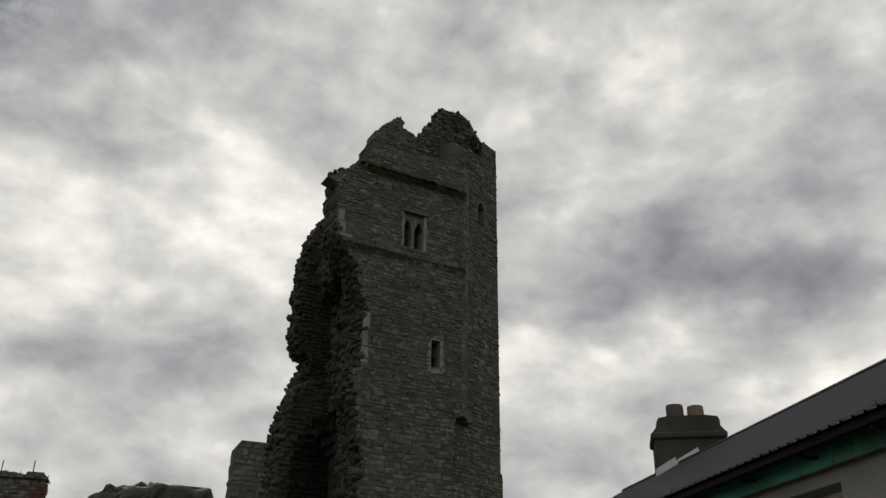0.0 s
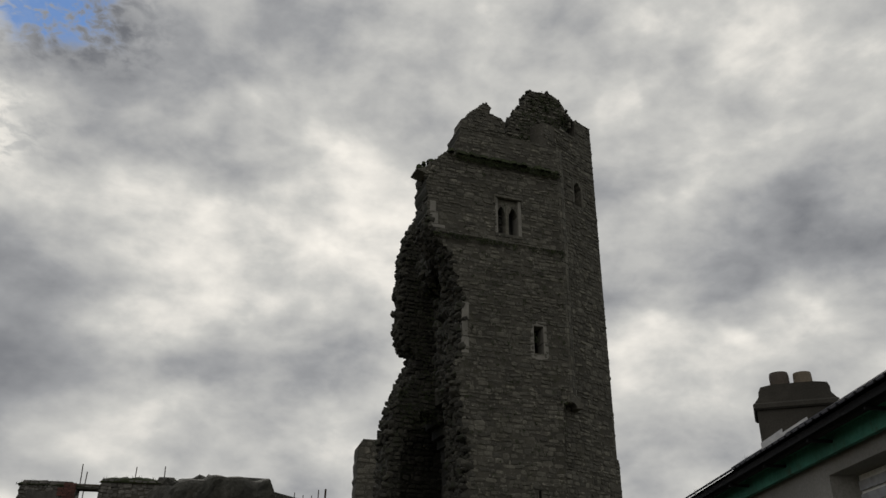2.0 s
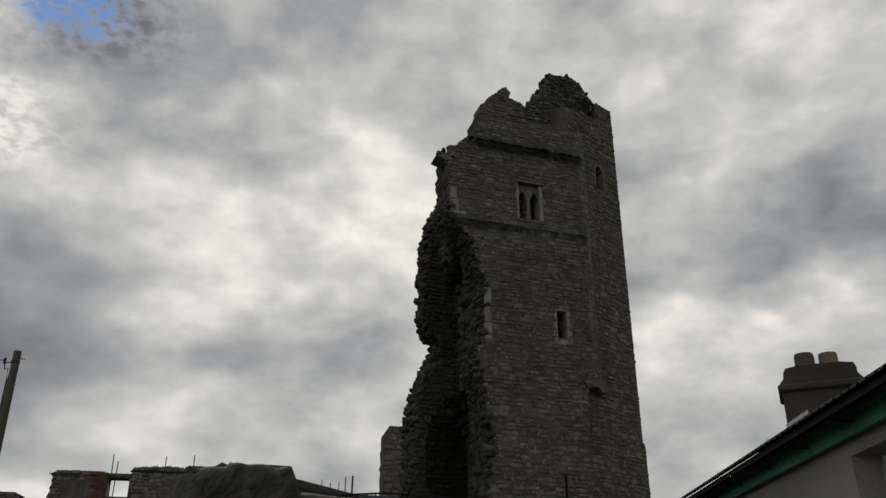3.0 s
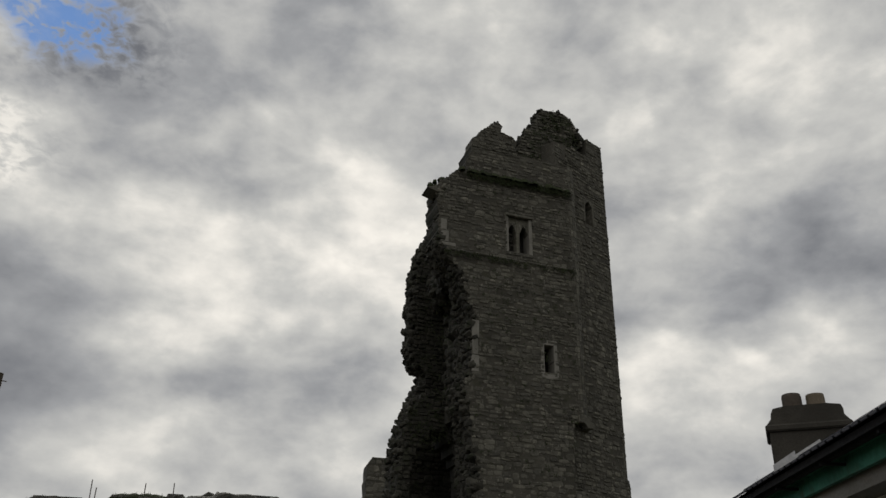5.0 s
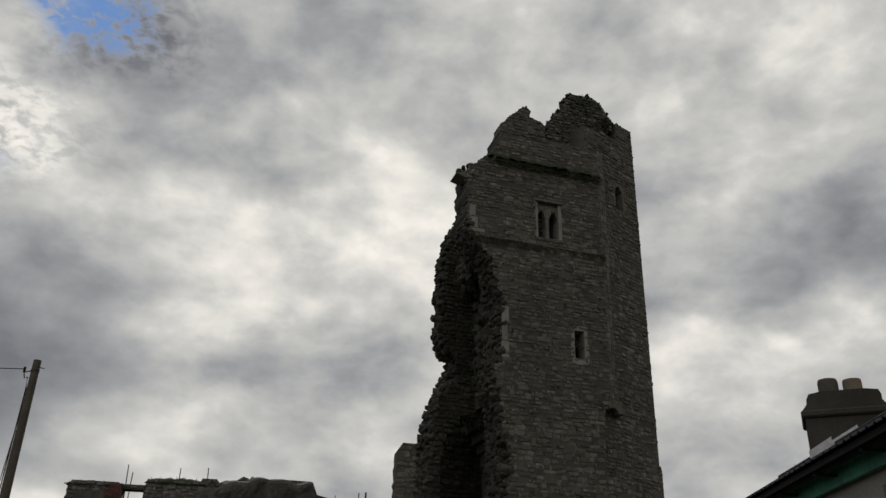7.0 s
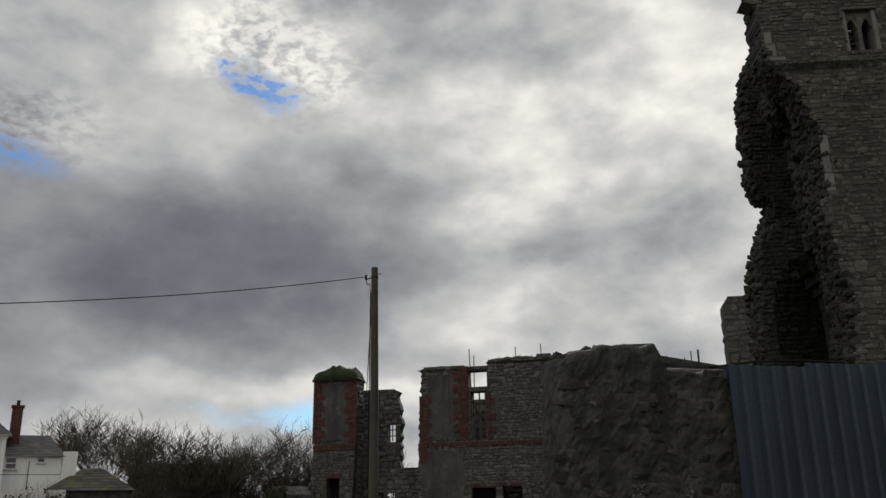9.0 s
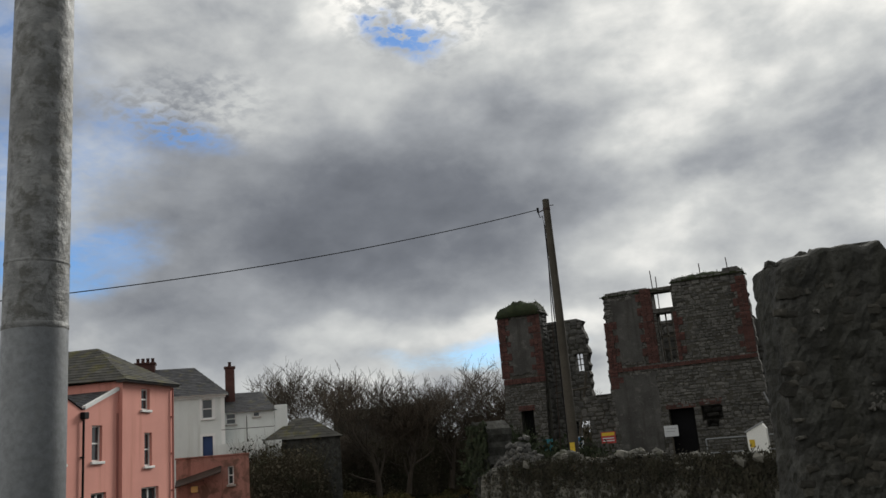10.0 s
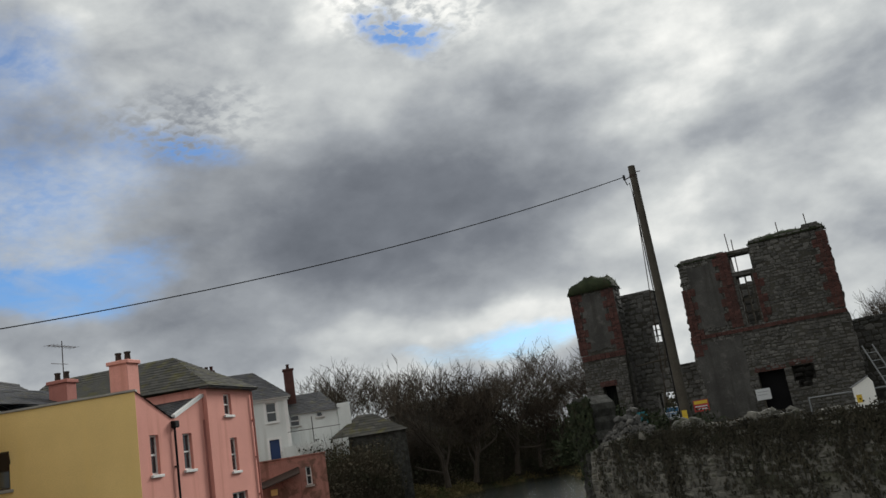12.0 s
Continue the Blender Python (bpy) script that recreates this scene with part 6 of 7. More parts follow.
part("skylight", Solid().box(-0.3, 0.3, -0.35, 0.35, 0.0, 0.06, pose(9.3, 1.5, 6.2, 33, 0, 0)), LEAD, yh)

wl = thing("wall_lamp", yh.matrix_world @ pose(5.35, -0.02, 1.35), "small black lantern on the yellow wall beside the door", "lamp")
part("bracket", Solid().tube([(0, 0.02, 0.05), (0, -0.16, 0.1), (0.02, -0.2, 0.02)], 0.015, 6), BLACK, wl)
part("lantern", Solid().prism([(-0.08, -0.22), (0.08, -0.22), (0.11, 0.0), (0.0, 0.09), (-0.11, 0.0)], -0.27, -0.12), LEAD, wl)
for x, z in ((3.05, 1.75), (3.3, 1.5), (3.42, 1.2), (2.75, 1.0), (1.45, 0.85)):
    part("iron_fixing", Solid().tube([(x, 0.0, z), (x, -0.06, z + 0.01), (x + 0.07, -0.07, z + 0.05), (x + 0.1, -0.07, z - 0.02)], 0.022, 6), BLACK, yh)
part("valley_flashing", Solid().tube([(3.8, -0.2, 5.66), (4.1, 0.9, 5.98), (4.75, 2.35, 6.72)], 0.05, 6), LEAD, yh, "grey lead valley flashing")
part("valley_flashing", Solid().tube([(9.55, 0.1, 5.2), (9.75, 2.6, 6.85)], 0.12, 6), LEAD, yh, "grey lead valley flashing")

# yellow flank wall and pink river front of the next house
fk = thing("pink_house", pose(-25.38, 21.49, 0, 0, 0, 104.3), "pink rendered three-storey house with slate hipped roof", "house")
PL = 8.72
part("low_front", holed_wall(4.75, -3.2, 4.05, 0.3, [(0.74, 1.3, 2.1, 3.5), (2.96, 3.64, 2.13, 3.5), (0.8, 1.4, -0.45, 0.92), (2.95, 3.95, -0.2, 0.95)]), PINK, fk)
part("half_gable", Solid().prism([(0, 4.05), (2.3, 4.05), (0, 5.05)], 0, 0.3), PINK, fk)
part("half_gable", Solid().prism([(2.3, 4.05), (4.75, 4.05), (4.75, 4.92)], 0, 0.3), PINK, fk)
mb = part("tall_front", holed_wall(PL - 4.75, -3.2, 5.3, 0.3, [(1.42, 2.08, 4.16, 5.06), (1.66, 2.26, 1.82, 3.2), (1.42, 2.78, -0.36, 0.95)]), PINK, fk)
mb.location = (4.75, -0.18, 0)
part("tall_return", Solid().box(4.75, 4.95, 0.12, 4.5, 3.6, 5.3), PINK, fk)
part("tall_return", Solid().box(PL - 0.3, PL, 0.12, 6.0, -3.2, 5.3), PINK, fk)
for x, z, w, h, dy, mu in ((0.74, 2.1, 0.56, 1.4, 0, False), (2.96, 2.13, 0.68, 1.37, 0, False), (0.8, -0.45, 0.6, 1.37, 0, False), (2.95, -0.2, 1.0, 1.15, 0, True), (6.17, 4.16, 0.66, 0.9, -0.18, False), (6.41, 1.82, 0.6, 1.38, -0.18, False), (6.17, -0.36, 1.36, 1.31, -0.18, True)):
    sash(fk, x, z, w, h, sill_=2, mullion=mu, y=dy)
part("valley_slope", slates((2.3, -0.05, 4.08), (2.3, 5, 4.08), (0.0, 5, 5.06), (0.0, -0.05, 5.06), 411, SLATE), SLATE, fk)
part("valley_slope", slates((2.3, 5, 4.08), (2.3, -0.05, 4.08), (4.75, -0.05, 4.95), (4.75, 5, 4.95), 412, SLATE), SLATE, fk)
part("white_verge", Solid().add([(2.45, -0.06, 4.08), (2.45, -0.06, 4.22), (4.72, -0.06, 5.06), (4.72, -0.06, 4.92), (2.45, 0.1, 4.08), (2.45, 0.1, 4.22), (4.72, 0.1, 5.06), (4.72, 0.1, 4.92)], [(0, 3, 2, 1), (1, 2, 6, 5), (0, 1, 5, 4), (4, 5, 6, 7)]), WHITE_PAINT, fk, "white painted verge")
part("hopper", Solid().box(2.18, 2.5, -0.2, 0.0, 3.72, 3.98, None, 0.03), BLACK, fk)
rainpipe(fk, 2.3, -3.0, 3.75, BLACK, -0.09)
rainpipe(fk, PL - 0.06, -3.0, 5.2, PINK_DARK, -0.26)
part("branch_pipe", Solid().tube([(2.3, -0.09, 0.9), (2.0, -0.1, 0.6), (1.95, -0.1, 0.1)], 0.04, 6), BLACK, fk)
part("tall_eave", Solid().box(4.55, PL + 0.25, -0.45, 0.0, 5.24, 5.34, None, 0.02), SLATE, fk)
hip = (7.2, 2.6, 7.15)
part("hip_slope", slates((4.5, -0.5, 5.32), (PL + 0.3, -0.5, 5.32), hip, (hip[0] - 0.02, hip[1], hip[2]), 413, SLATE_MOSS), SLATE_MOSS, fk, "mossy slate hipped roof")
part("hip_slope", slates((4.5, 9.0, 5.5), (4.5, -0.5, 5.32), hip, (hip[0], 9.0, hip[2]), 414, SLATE_MOSS), SLATE_MOSS, fk, "mossy slate hipped roof")
part("hip_slope", slates((PL + 0.3, -0.5, 5.32), (PL + 0.3, 9.0, 5.32), (hip[0], 9.0, hip[2]), hip, 415, SLATE_MOSS), SLATE_MOSS, fk, "mossy slate hipped roof")
part("left_roof", slates((-2.5, 4.2, 5.3), (4.6, 4.2, 5.3), (4.6, 7.0, 6.35), (-2.5, 7.0, 6.35), 416, SLATE), SLATE, fk)
stack(fk, 0.3, 1.0, 0.4, 1.15, 4.6, 6.3, PINK, 2)
st2 = stack(fk, 2.0, 2.6, 4.2, 5.0, 5.4, 6.3, PINK_DARK, 2)
aer = thing("roof_aerial", fk.matrix_world @ pose(2.4, 4.6, 6.2), "thin metal television aerial on a chimney", "aerial")
part("mast", Solid().tube([(0, 0, 0.1), (0, 0, 1.7)], 0.02, 5), RUST, aer)
part("boom", Solid().tube([(-0.8, 0, 1.45), (0.8, 0, 1.5)], 0.014, 5), RUST, aer)
part("boom", Solid().tube([(-0.7, 0, 0.75), (0.3, 0, 0.78)], 0.012, 5), RUST, aer)
for i in range(8):
    x = -0.75 + i * 0.21
    part("element", Solid().tube([(x, -0.25, 1.47), (x, 0.25, 1.47)], 0.008, 4), RUST, aer)

fw = thing("yellow_annex", pose(-29.40, 18.27, 0, 0, 0, 38.7), "blank yellow rendered flank wall with a brown window", "house")
part("flank_wall", holed_wall(5.16, -3.2, 4.86, 0.3, [(0.37, 1.0, 2.37, 3.63)]), YELLOW, fw)
part("parapet", Solid().prism([(0, 4.86), (5.16, 4.86), (5.16, 5.04), (0, 4.88)], 0, 0.3), YELLOW, fw)
cp = Solid()
for i in range(9):
    a, b = i * 5.2 / 9, (i + 1) * 5.2 / 9
    za, zb = 4.89 + 0.17 * a / 5.16, 4.89 + 0.17 * b / 5.16
    cp.prism([(a + 0.004, za), (b - 0.004, zb), (b - 0.004, zb + 0.07), (a + 0.004, za + 0.07)], -0.06, 0.36)
part("coping", cp, SILL, fw, "stone coping")
wb = sash(fw, 0.37, 2.37, 0.63, 1.26, frame_=DARK_FRAME)
part("open_sash", Solid().box(0.34, 1.03, -0.02, 0.02, 0.0, 0.62, pose(0, 0.1, 3.02, 24, 0, 0)), DARK_FRAME, wb, "top-hung sash standing open")
part("plaster_line", Solid().box(0.0, 5.1, -0.012, 0.0, 0.93, 0.97), YELLOW, fw)
part("flat_roof", Solid().box(0.0, 5.1, 0.3, 4.6, 4.0, 4.1), SLATE, fw)
part("lamp_arm", Solid().tube([(3.9, -0.02, 0.2), (3.9, -0.3, 0.28), (4.5, -0.35, 0.22)], 0.03, 6), BLACK, fw)

part("meter_box", Solid().box(1.75, 2.0, -0.07, 0.0, -0.1, 0.55, None, 0.03), SILL, fk, "grey meter box")
part("drip_band", Solid().box(4.62, 4.72, -0.03, 0.0, -3.0, 4.0), PINK_DARK, fk, "darker pink stained strip beside the return")
part("overflow_pipe", Solid().tube([(5.0, -0.2, -0.55), (8.6, -0.2, -0.62)], 0.02, 5), BLACK, fk)

# white house and its wing
wh = thing("white_house", pose(-39.5, 43.38, 0, 0, 0, 40.1), "white rendered house with slate roof and blue door", "house")
part("front_wall", holed_wall(3.0, -3.0, 6.2, 0.3, [(1.57, 2.25, 4.65, 5.92), (1.58, 2.22, 2.2, 3.5)]), WHITE, wh)
part("left_wall", Solid().box(-7.0, 0.0, 0.0, 0.3, -3.0, 6.2), WHITE, wh)
part("side_wall", Solid().box(2.7, 3.0, 0.3, 6.5, -3.0, 6.2), WHITE, wh)
part("rear_wall", Solid().box(-7, 2.7, 6.2, 6.5, -3.0, 6.2), WHITE, wh)
sash(wh, 1.57, 4.65, 0.68, 1.27, sill_=2)
wd = part("blue_door", Solid().box(1.58, 2.22, 0.12, 0.17, 2.2, 3.5), BLUE_DOOR, wh)
part("door_frame", Solid().box(1.5, 1.58, -0.02, 0.14, 2.2, 3.56).box(2.22, 2.3, -0.02, 0.14, 2.2, 3.56).box(1.5, 2.3, -0.02, 0.14, 3.5, 3.58), WHITE_PAINT, wd)
part("eaves", Solid().box(-7.2, 3.25, -0.3, 0.0, 6.12, 6.24, None, 0.02), WHITE_PAINT, wh)
part("front_slope", slates((-7.3, -0.35, 6.2), (3.3, -0.35, 6.2), (1.0, 3.2, 8.4), (-7.3, 3.2, 8.4), 421, SLATE), SLATE, wh)
part("side_slope", slates((3.3, -0.35, 6.2), (3.3, 6.8, 6.2), (1.0, 3.3, 8.4), (1.0, 3.2, 8.4), 422, SLATE), SLATE, wh)
stack(wh, -2.9, -1.6, 2.8, 3.7, 7.6, 8.9, BRICK, 4, potmat=BRICK)
part("wing_wall", holed_wall(3.3, -3.0, 5.0, 0.3, [(0.1, 0.75, 4.2, 4.95), (1.9, 2.35, 4.6, 4.95)]), WHITE, wh).location = (3.0, 1.2, 0)
sash(wh, 3.1, 4.2, 0.65, 0.75, y=1.2)
sash(wh, 4.9, 4.6, 0.45, 0.35, panes=1, y=1.2)
part("wing_slope", slates((2.8, 0.95, 4.98), (6.5, 0.95, 4.98), (5.6, 4.0, 6.5), (2.8, 4.0, 6.5), 423, SLATE), SLATE, wh)
stack(wh, 3.1, 3.75, 2.6, 3.3, 4.8, 8.3, BRICK, 1, potmat=BRICK)
for x0, x1, z0, z1 in ((1.57, 2.25, 4.65, 5.92), (1.58, 2.22, 2.2, 3.5)):
    part("window_surround", Solid().box(x0 - 0.16, x0, -0.03, 0.0, z0 - 0.1, z1 + 0.16).box(x1, x1 + 0.16, -0.03, 0.0, z0 - 0.1, z1 + 0.16).box(x0, x1, -0.03, 0.0, z1, z1 + 0.16), WHITE_PAINT, wh, "raised white plaster surround")
part("corner_band", Solid().box(2.78, 3.02, -0.035, 0.0, -3.0, 6.1), WHITE_PAINT, wh)
part("corbel_band", Solid().box(-0.1, 3.1, -0.1, 0.0, 5.98, 6.12), WHITE_PAINT, wh)
part("end_pier", Solid().box(6.35, 7.2, 1.0, 1.6, 0.0, 5.3, None, 0.02), WHITE, wh)
part("terrace_wall", Solid().box(2.3, 6.6, -1.2, -0.9, -2.0, 2.9).box(2.3, 6.6, -0.9, 1.2, 2.6, 2.75), WHITE, wh)
part("terrace_rail", Solid().tube([(2.8, -1.0, 3.8), (6.2, -1.0, 3.8)], 0.02, 5).tube([(4.4, -1.0, 2.8), (4.4, -1.0, 4.6)], 0.03, 5), RUST, wh)

shed = thing("pink_outbuilding", pose(-32.08, 35.26, 0, 0, 0, 39.2), "low flaking pink outbuilding with a white window", "outbuilding")
part("front_wall", holed_wall(3.75, -3.2, 2.05, 0.3, [(2.65, 2.95, 0.55, 1.5)]), OLD_PINK, shed)
part("side_wall", Solid().box(3.45, 3.75, 0.3, 4.5, -3.2, 1.95), OLD_PINK, shed)
part("coping", Solid().box(-0.05, 3.8, -0.05, 0.35, 2.05, 2.13, None, 0.015), OLD_PINK, shed)
part("roof", Solid().box(-0.0, 3.5, 0.3, 4.5, 1.5, 1.6), SLATE, shed)
sash(shed, 2.65, 0.55, 0.3, 0.95)
part("garden_wall", Solid().box(-0.6, 2.3, -2.4, -2.15, -3.2, -0.55), OLD_PINK, shed, "low flaking garden wall")
part("garden_coping", Solid().box(-0.65, 2.35, -2.45, -2.1, -0.55, -0.43, None, 0.02), WHITE_PAINT, shed, "pale painted coping")
part("yellow_box", Solid().box(0.75, 1.1, -0.12, 0.0, 0.3, 0.62, None, 0.03), YELLOW, shed, "small yellow box on the wall")
part("lean_to_roof", Solid().add([(0.0, -0.02, 0.9), (2.3, -0.02, 1.5), (2.3, -1.0, 1.2), (0.0, -1.0, 0.6), (0.0, -0.02, 0.97), (2.3, -0.02, 1.57), (2.3, -1.0, 1.27), (0.0, -1.0, 0.67)], [(0, 3, 2, 1), (4, 5, 6, 7), (0, 1, 5, 4), (1, 2, 6, 5), (2, 3, 7, 6), (3, 0, 4, 7)]), RUST, shed, "rusty lean-to roof sheet")

barn = thing("long_barn", pose(-40.6, 63.7, -1.3, 0, 0, 28.5), "long low stone building with a dark slate roof", "barn")
part("wall", Solid().box(0, 9.0, 0, 5, -2, 5.75), NEAR, barn)
part("roof", slates((-0.3, -0.3, 5.75), (9.2, -0.3, 5.75), (9.0, 2.6, 6.75), (0.0, 2.6, 6.75), 431, BARN_SLATE, (0.6, 0.5)), BARN_SLATE, barn)
part("roof", slates((9.2, 5.3, 5.75), (-0.3, 5.3, 5.75), (0.0, 2.6, 6.75), (9.0, 2.6, 6.75), 432, BARN_SLATE, (0.6, 0.5)), BARN_SLATE, barn)
hut = thing("stone_hut", pose(-35.2, 46.9, 0, 0, 0, 33), "small grey stone hut half hidden in scrub", "hut")
part("wall", Solid().box(0, 5.0, 0, 4, -3, 2.9), NEAR, hut)
part("roof", slates((-0.2, -0.25, 2.85), (5.2, -0.25, 2.85), (3.0, 2.0, 4.3), (1.9, 2.0, 4.3), 433, SLATE_MOSS, (0.5, 0.4)), SLATE_MOSS, hut)
part("roof", slates((5.2, -0.25, 2.85), (5.2, 4.2, 2.85), (3.0, 2.05, 4.3), (3.0, 2.0, 4.3), 434, SLATE_MOSS, (0.5, 0.4)), SLATE_MOSS, hut)
part("roof", slates((-0.2, 4.2, 2.85), (-0.2, -0.25, 2.85), (1.9, 2.0, 4.3), (1.9, 2.05, 4.3), 435, SLATE_MOSS, (0.5, 0.4)), SLATE_MOSS, hut)

# ---- bare trees and scrub ----


def grow_tree(seed, height, spread, levels, droop=0.0, twig=0.012):
    """A bare tree: the trunk and limbs as one mesh, the fine twigs as another."""
    rng = random.Random(seed)
    wood, twigs = Solid(), Solid()

    def limb(p, d, length, r, level):
        steps = 3 if level < 3 else 2
        pts, rad, ended = [p], [r], False
        for i in range(steps):
            d = (d + Vector((rng.uniform(-1, 1), rng.uniform(-1, 1), rng.uniform(-0.5, 0.9))) * 0.16 + Vector((0, 0, 0.06 - droop * level * 0.05))).normalized()
            p = p + d * (length / steps)
            if level > 1 and (p.x ** 2 + p.y ** 2) / (0.3 * height) ** 2 + ((p.z - 0.47 * height) / (0.36 * height)) ** 2 > 1.0 + rng.uniform(-0.15, 0.1):
                ended = True
                break
            pts.append(p)
            rad.append(r * (1 - 0.45 * (i + 1) / steps))
        if len(pts) < 2:
            return
        (wood if level < 3 else twigs).tube(pts, rad, 7 if level == 0 else (5 if level < 3 else 3), cap=False)
        if level >= levels or ended:
            return
        kids = 6 if level == 0 else (4 if level < 4 else 3)
        for k in range(kids):
            t = rng.uniform(0.25, 1.0) if k else 1.0
            i = min(steps - 1, int(t * steps))
            q = pts[i].lerp(pts[i + 1], t * steps - i) if t < 1 else pts[-1]
            axis = Vector((rng.uniform(-1, 1), rng.uniform(-1, 1), rng.uniform(-0.25, 0.45))).normalized()
            nd = (d * (0.95 if k == 0 else 0.6) + axis * spread * rng.uniform(0.6, 1.1)).normalized()
            limb(q, nd, length * rng.uniform(0.68, 0.84), max(twig, rad[-1] * rng.uniform(0.6, 0.85)), level + 1)

    limb(Vector((0, 0, -0.5)), Vector((rng.uniform(-0.08, 0.08), rng.uniform(-0.08, 0.08), 1)), height * 0.2, height * 0.016, 0)
    return wood, twigs


def tree(seed, height, spread, levels, label, twig=0.012):
    t = thing("bare_tree", pose(0, 0, 0), label, "tree", "trees on the far bank")
    w, g = grow_tree(seed, height, spread, levels, twig=twig)
    part("trunk", w, BARK, t)
    part("crown", g, TWIG, t, "crown of fine leafless twigs")
    return t


proto = [tree(501, 21.0, 0.8, 6, "broad leafless tree with a rounded twiggy crown", 0.022), tree(502, 21.0, 0.7, 6, "tall leafless tree with fine upright twigs", 0.022), tree(503, 19.0, 0.9, 6, "leafless spreading tree on the river bank", 0.022)]
spots = []


def tree_spot(px_yaw, dist, base, scale, which, turn):
    a = radians(px_yaw)
    spots.append((Vector((-0.96 - math.sin(a) * dist, 0.04 + math.cos(a) * dist, base)), scale, which, turn))


for row in ((34.2, 90, 0.0, 0.96, 0, 10), (41.5, 110, 0.5, 0.72, 2, 220), (37.6, 112, 0.5, 0.72, 1, 140), (28.9, 62, -1.2, 0.72, 1, 30), (27.0, 63, -1.2, 0.70, 2, 200), (24.2, 66, -1.2, 0.74, 0, 260),
            (20.9, 70, -1.0, 0.64, 2, 300), (18.6, 74, -1.0, 0.66, 0, 120), (31.0, 104, 0.0, 0.6, 1, 170), (16.5, 95, 0.5, 0.76, 1, 50), (-0.5, 62, 0.0, 0.56, 1, 90), (-3.0, 66, 0.0, 0.66, 2, 190),
            (22.6, 68, -1.2, 0.5, 0, 330), (30.4, 66, -1.2, 0.46, 2, 20)):
    tree_spot(*row)
first = set()
for p, sc, which, turn in spots:
    m = Matrix.Translation(p) @ pose(0, 0, 0, 0, 0, turn)
    if which not in first:
        first.add(which)
        proto[which].matrix_world = m
        proto[which].scale = (sc, sc, sc)
        ob = proto[which]
    else:
        ob = copy_thing(proto[which], m)
        ob.scale = (sc, sc, sc)


def thicket(name, label, spots_, seed, per, material, size=1.0):
    """Tangled winter scrub: bent thin stems with small clumped leaves, round the given places (x, y, z, radius, height)."""
    rng = random.Random(seed)
    vs, fs = [], []
    for x, y, z, r, h in spots_:
        for _ in range(int(per * r * h)):
            a, q = rng.uniform(0, 6.28), r * math.sqrt(rng.random())
            bx, by = x + q * math.cos(a), y + q * math.sin(a)
            k = math.sqrt(max(0.05, 1 - (q / r) ** 2))
            top = h * k * rng.uniform(0.35, 1.12)
            lx, ly = rng.uniform(-0.5, 0.5) * top * 0.6, rng.uniform(-0.5, 0.5) * top * 0.6
            w = rng.uniform(0.012, 0.03) * size
            n = len(vs)
            for t in (0.0, 0.5, 1.0):
                ww = w * (1.1 - t)
                px, py, pz = bx + lx * t * t, by + ly * t * t, z + top * t
                vs += [(px - ww, py - ww * 0.5, pz), (px + ww, py + ww * 0.5, pz)]
            fs += [(n, n + 1, n + 3, n + 2), (n + 2, n + 3, n + 5, n + 4)]
            for _ in range(3):
                t = rng.uniform(0.25, 1.0)
                c = Vector((bx + lx * t * t, by + ly * t * t, z + top * t)) + Vector((rng.uniform(-0.25, 0.25), rng.uniform(-0.25, 0.25), rng.uniform(-0.15, 0.2)))
                e = Vector((rng.uniform(-1, 1), rng.uniform(-1, 1), rng.uniform(-1, 1))).normalized() * rng.uniform(0.05, 0.14) * size
                g = e.orthogonal().normalized() * rng.uniform(0.03, 0.08) * size
                n = len(vs)
                vs += [tuple(c - e), tuple(c - g), tuple(c + e), tuple(c + g)]
                fs.append((n, n + 1, n + 2, n + 3))
    return tagged(new(name, mesh(name, vs, fs, material)), label, "scrub", kind="stuff")


rng = random.Random(600)
bank_spots = []
for yaw, d0_, d1_, hh, cnt in ((33.5, 56, 64, 2.8, 18), (31, 57, 66, 3.4, 20), (28.5, 60, 70, 4.2, 22), (25.5, 63, 74, 4.4, 22), (23, 66, 78, 4.4, 20), (20, 66, 80, 4.2, 16), (36.0, 50, 60, 2.6, 16), (38.5, 50, 60, 3.0, 8)):
    for _ in range(cnt):
        a, d_ = radians(yaw + rng.uniform(-1.8, 1.8)), rng.uniform(d0_, d1_)
        x, y = -0.96 - math.sin(a) * d_, 0.04 + math.cos(a) * d_
        if x > river_left(y) - 4.5 and y < 65:
            continue
        bank_spots.append((x, y, ground_height(x, y) - 0.1, rng.uniform(1.6, 3.0), hh * rng.uniform(0.5, 0.85)))
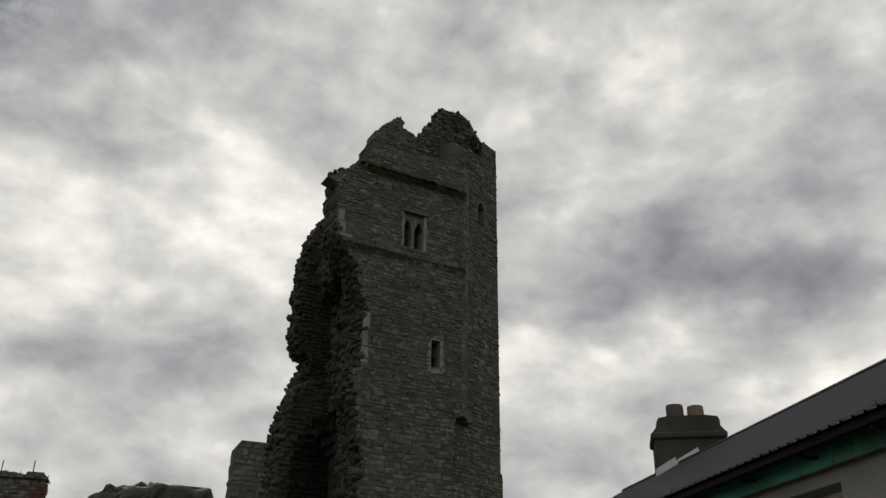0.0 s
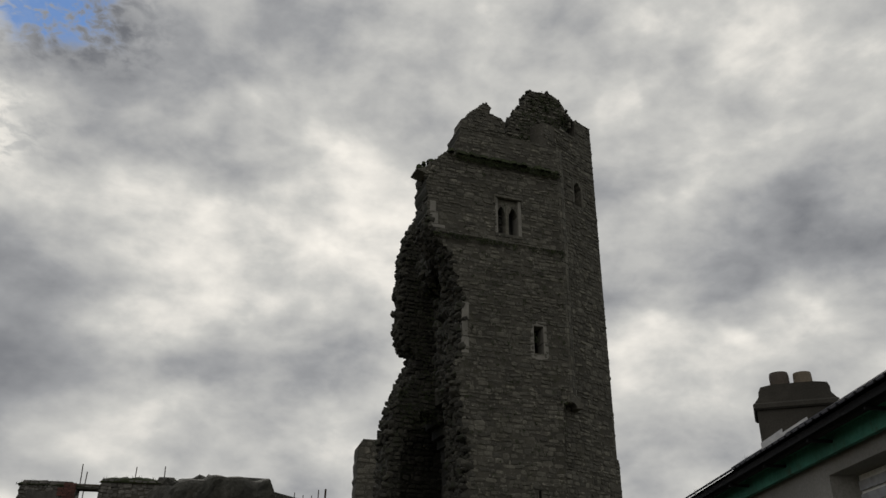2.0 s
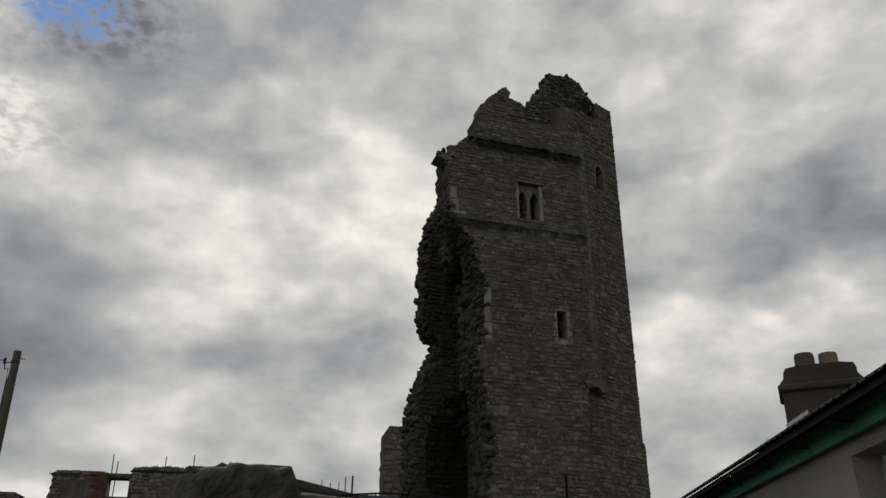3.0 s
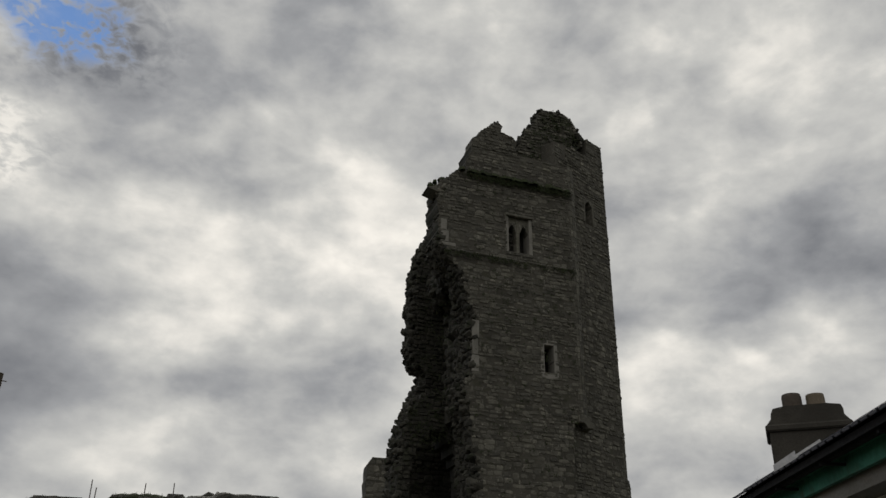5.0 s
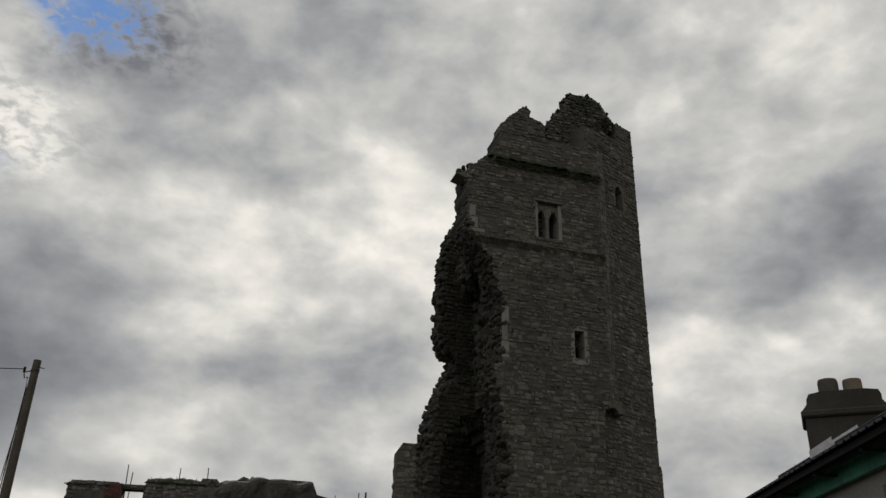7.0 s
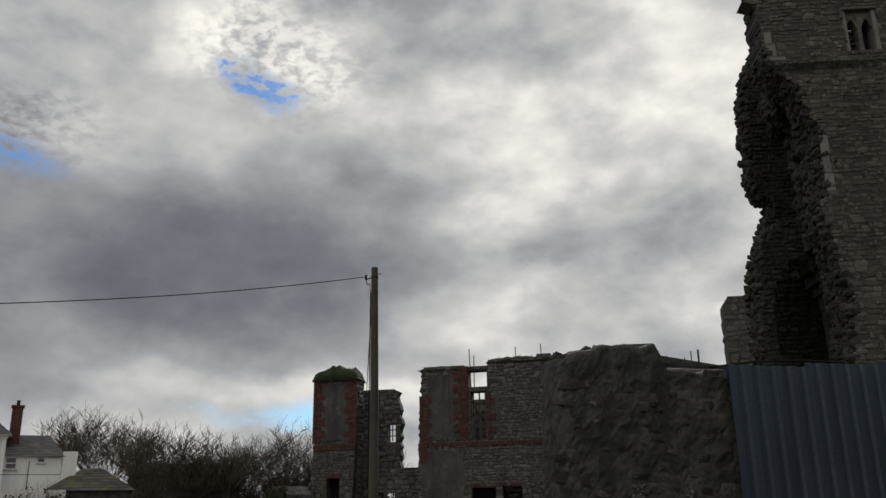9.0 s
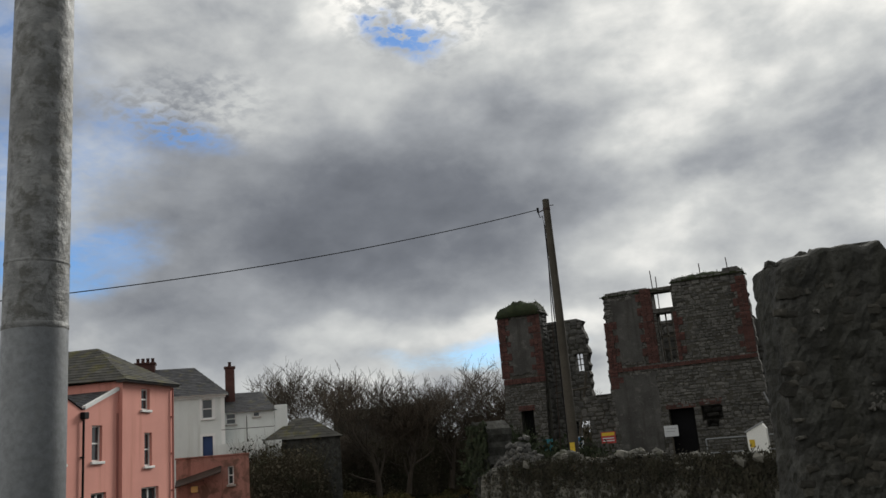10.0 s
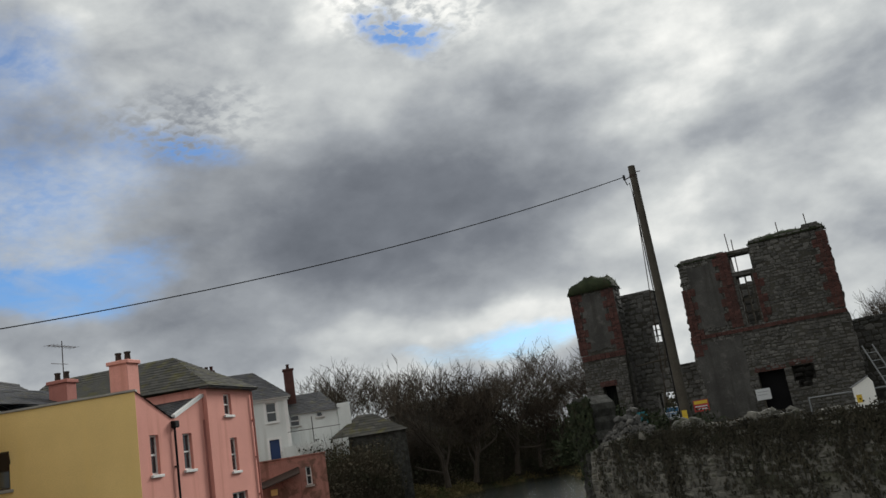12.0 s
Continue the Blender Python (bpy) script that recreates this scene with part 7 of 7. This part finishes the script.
for base_, n_, depth_, hmin, hmax in ((hut, 60, 4.0, 2.8, 5.0), (barn, 44, 8.0, 3.2, 5.6)):
    for _ in range(n_):
        q = base_.matrix_world @ Vector((rng.uniform(-1.0, 9.5 if base_ is barn else 6.0), -rng.uniform(0.3, depth_), 0))
        if q.x < river_left(q.y) - 3.0:
            bank_spots.append((q.x, q.y, ground_height(q.x, q.y) - 0.1, rng.uniform(1.2, 2.2), rng.uniform(hmin, hmax)))
for _ in range(70):
    y = rng.uniform(42, 66)
    x = river_right(y) + rng.uniform(4.0, 10.0)
    bank_spots.append((x, y, ground_height(x, y) - 0.1, rng.uniform(1.2, 2.2), rng.uniform(1.4, 3.2)))
thicket("bank_scrub", "dense brown leafless scrub along the river bank", bank_spots, 601, 70, SCRUB, 1.05)
far_spots = [(x + rng.uniform(-3, 3), 86 + rng.uniform(0, 14), -0.2, rng.uniform(2.5, 4), rng.uniform(2.2, 4.2)) for x in range(-78, 22, 3)]
thicket("far_scrub", "far line of dark winter scrub", far_spots, 602, 26, SCRUB, 2.6)
reeds = []
for _ in range(260):
    y = rng.uniform(30, 66)
    x = river_left(y) - rng.uniform(0.0, 4.2)
    reeds.append((x, y, ground_height(x, y) - 0.05, rng.uniform(0.4, 1.0), rng.uniform(0.3, 0.9)))
for _ in range(120):
    y = rng.uniform(40, 65)
    x = river_right(y) + rng.uniform(0.4, 5.0)
    reeds.append((x, y, ground_height(x, y) - 0.05, rng.uniform(0.4, 1.0), rng.uniform(0.3, 0.9)))
thicket("bank_grass", "pale tussocks of rank grass at the water's edge", reeds, 603, 130, GRASS, 0.9)
near_spots = [(-9.4 + rng.uniform(-1.5, 1.5), 29 + rng.uniform(0, 3), 0.1, 0.9, rng.uniform(0.8, 1.6)) for _ in range(9)] + [(-12.5 + rng.uniform(-1, 0.6), 32 + rng.uniform(0, 4), 0.0, 1.0, rng.uniform(1.2, 2.6)) for _ in range(8)]
yard = [(rng.uniform(-1.6, 3.5), rng.uniform(43.5, 52), 0.0, rng.uniform(1.2, 2.0), rng.uniform(2.6, 4.2)) for _ in range(26)]
thicket("yard_scrub", "dark winter scrub beside the ruined house", yard, 605, 120, SCRUB, 0.9)
thicket("site_brambles", "dark brambles growing at the foot of the ruin", near_spots, 604, 150, MOSS, 0.9)
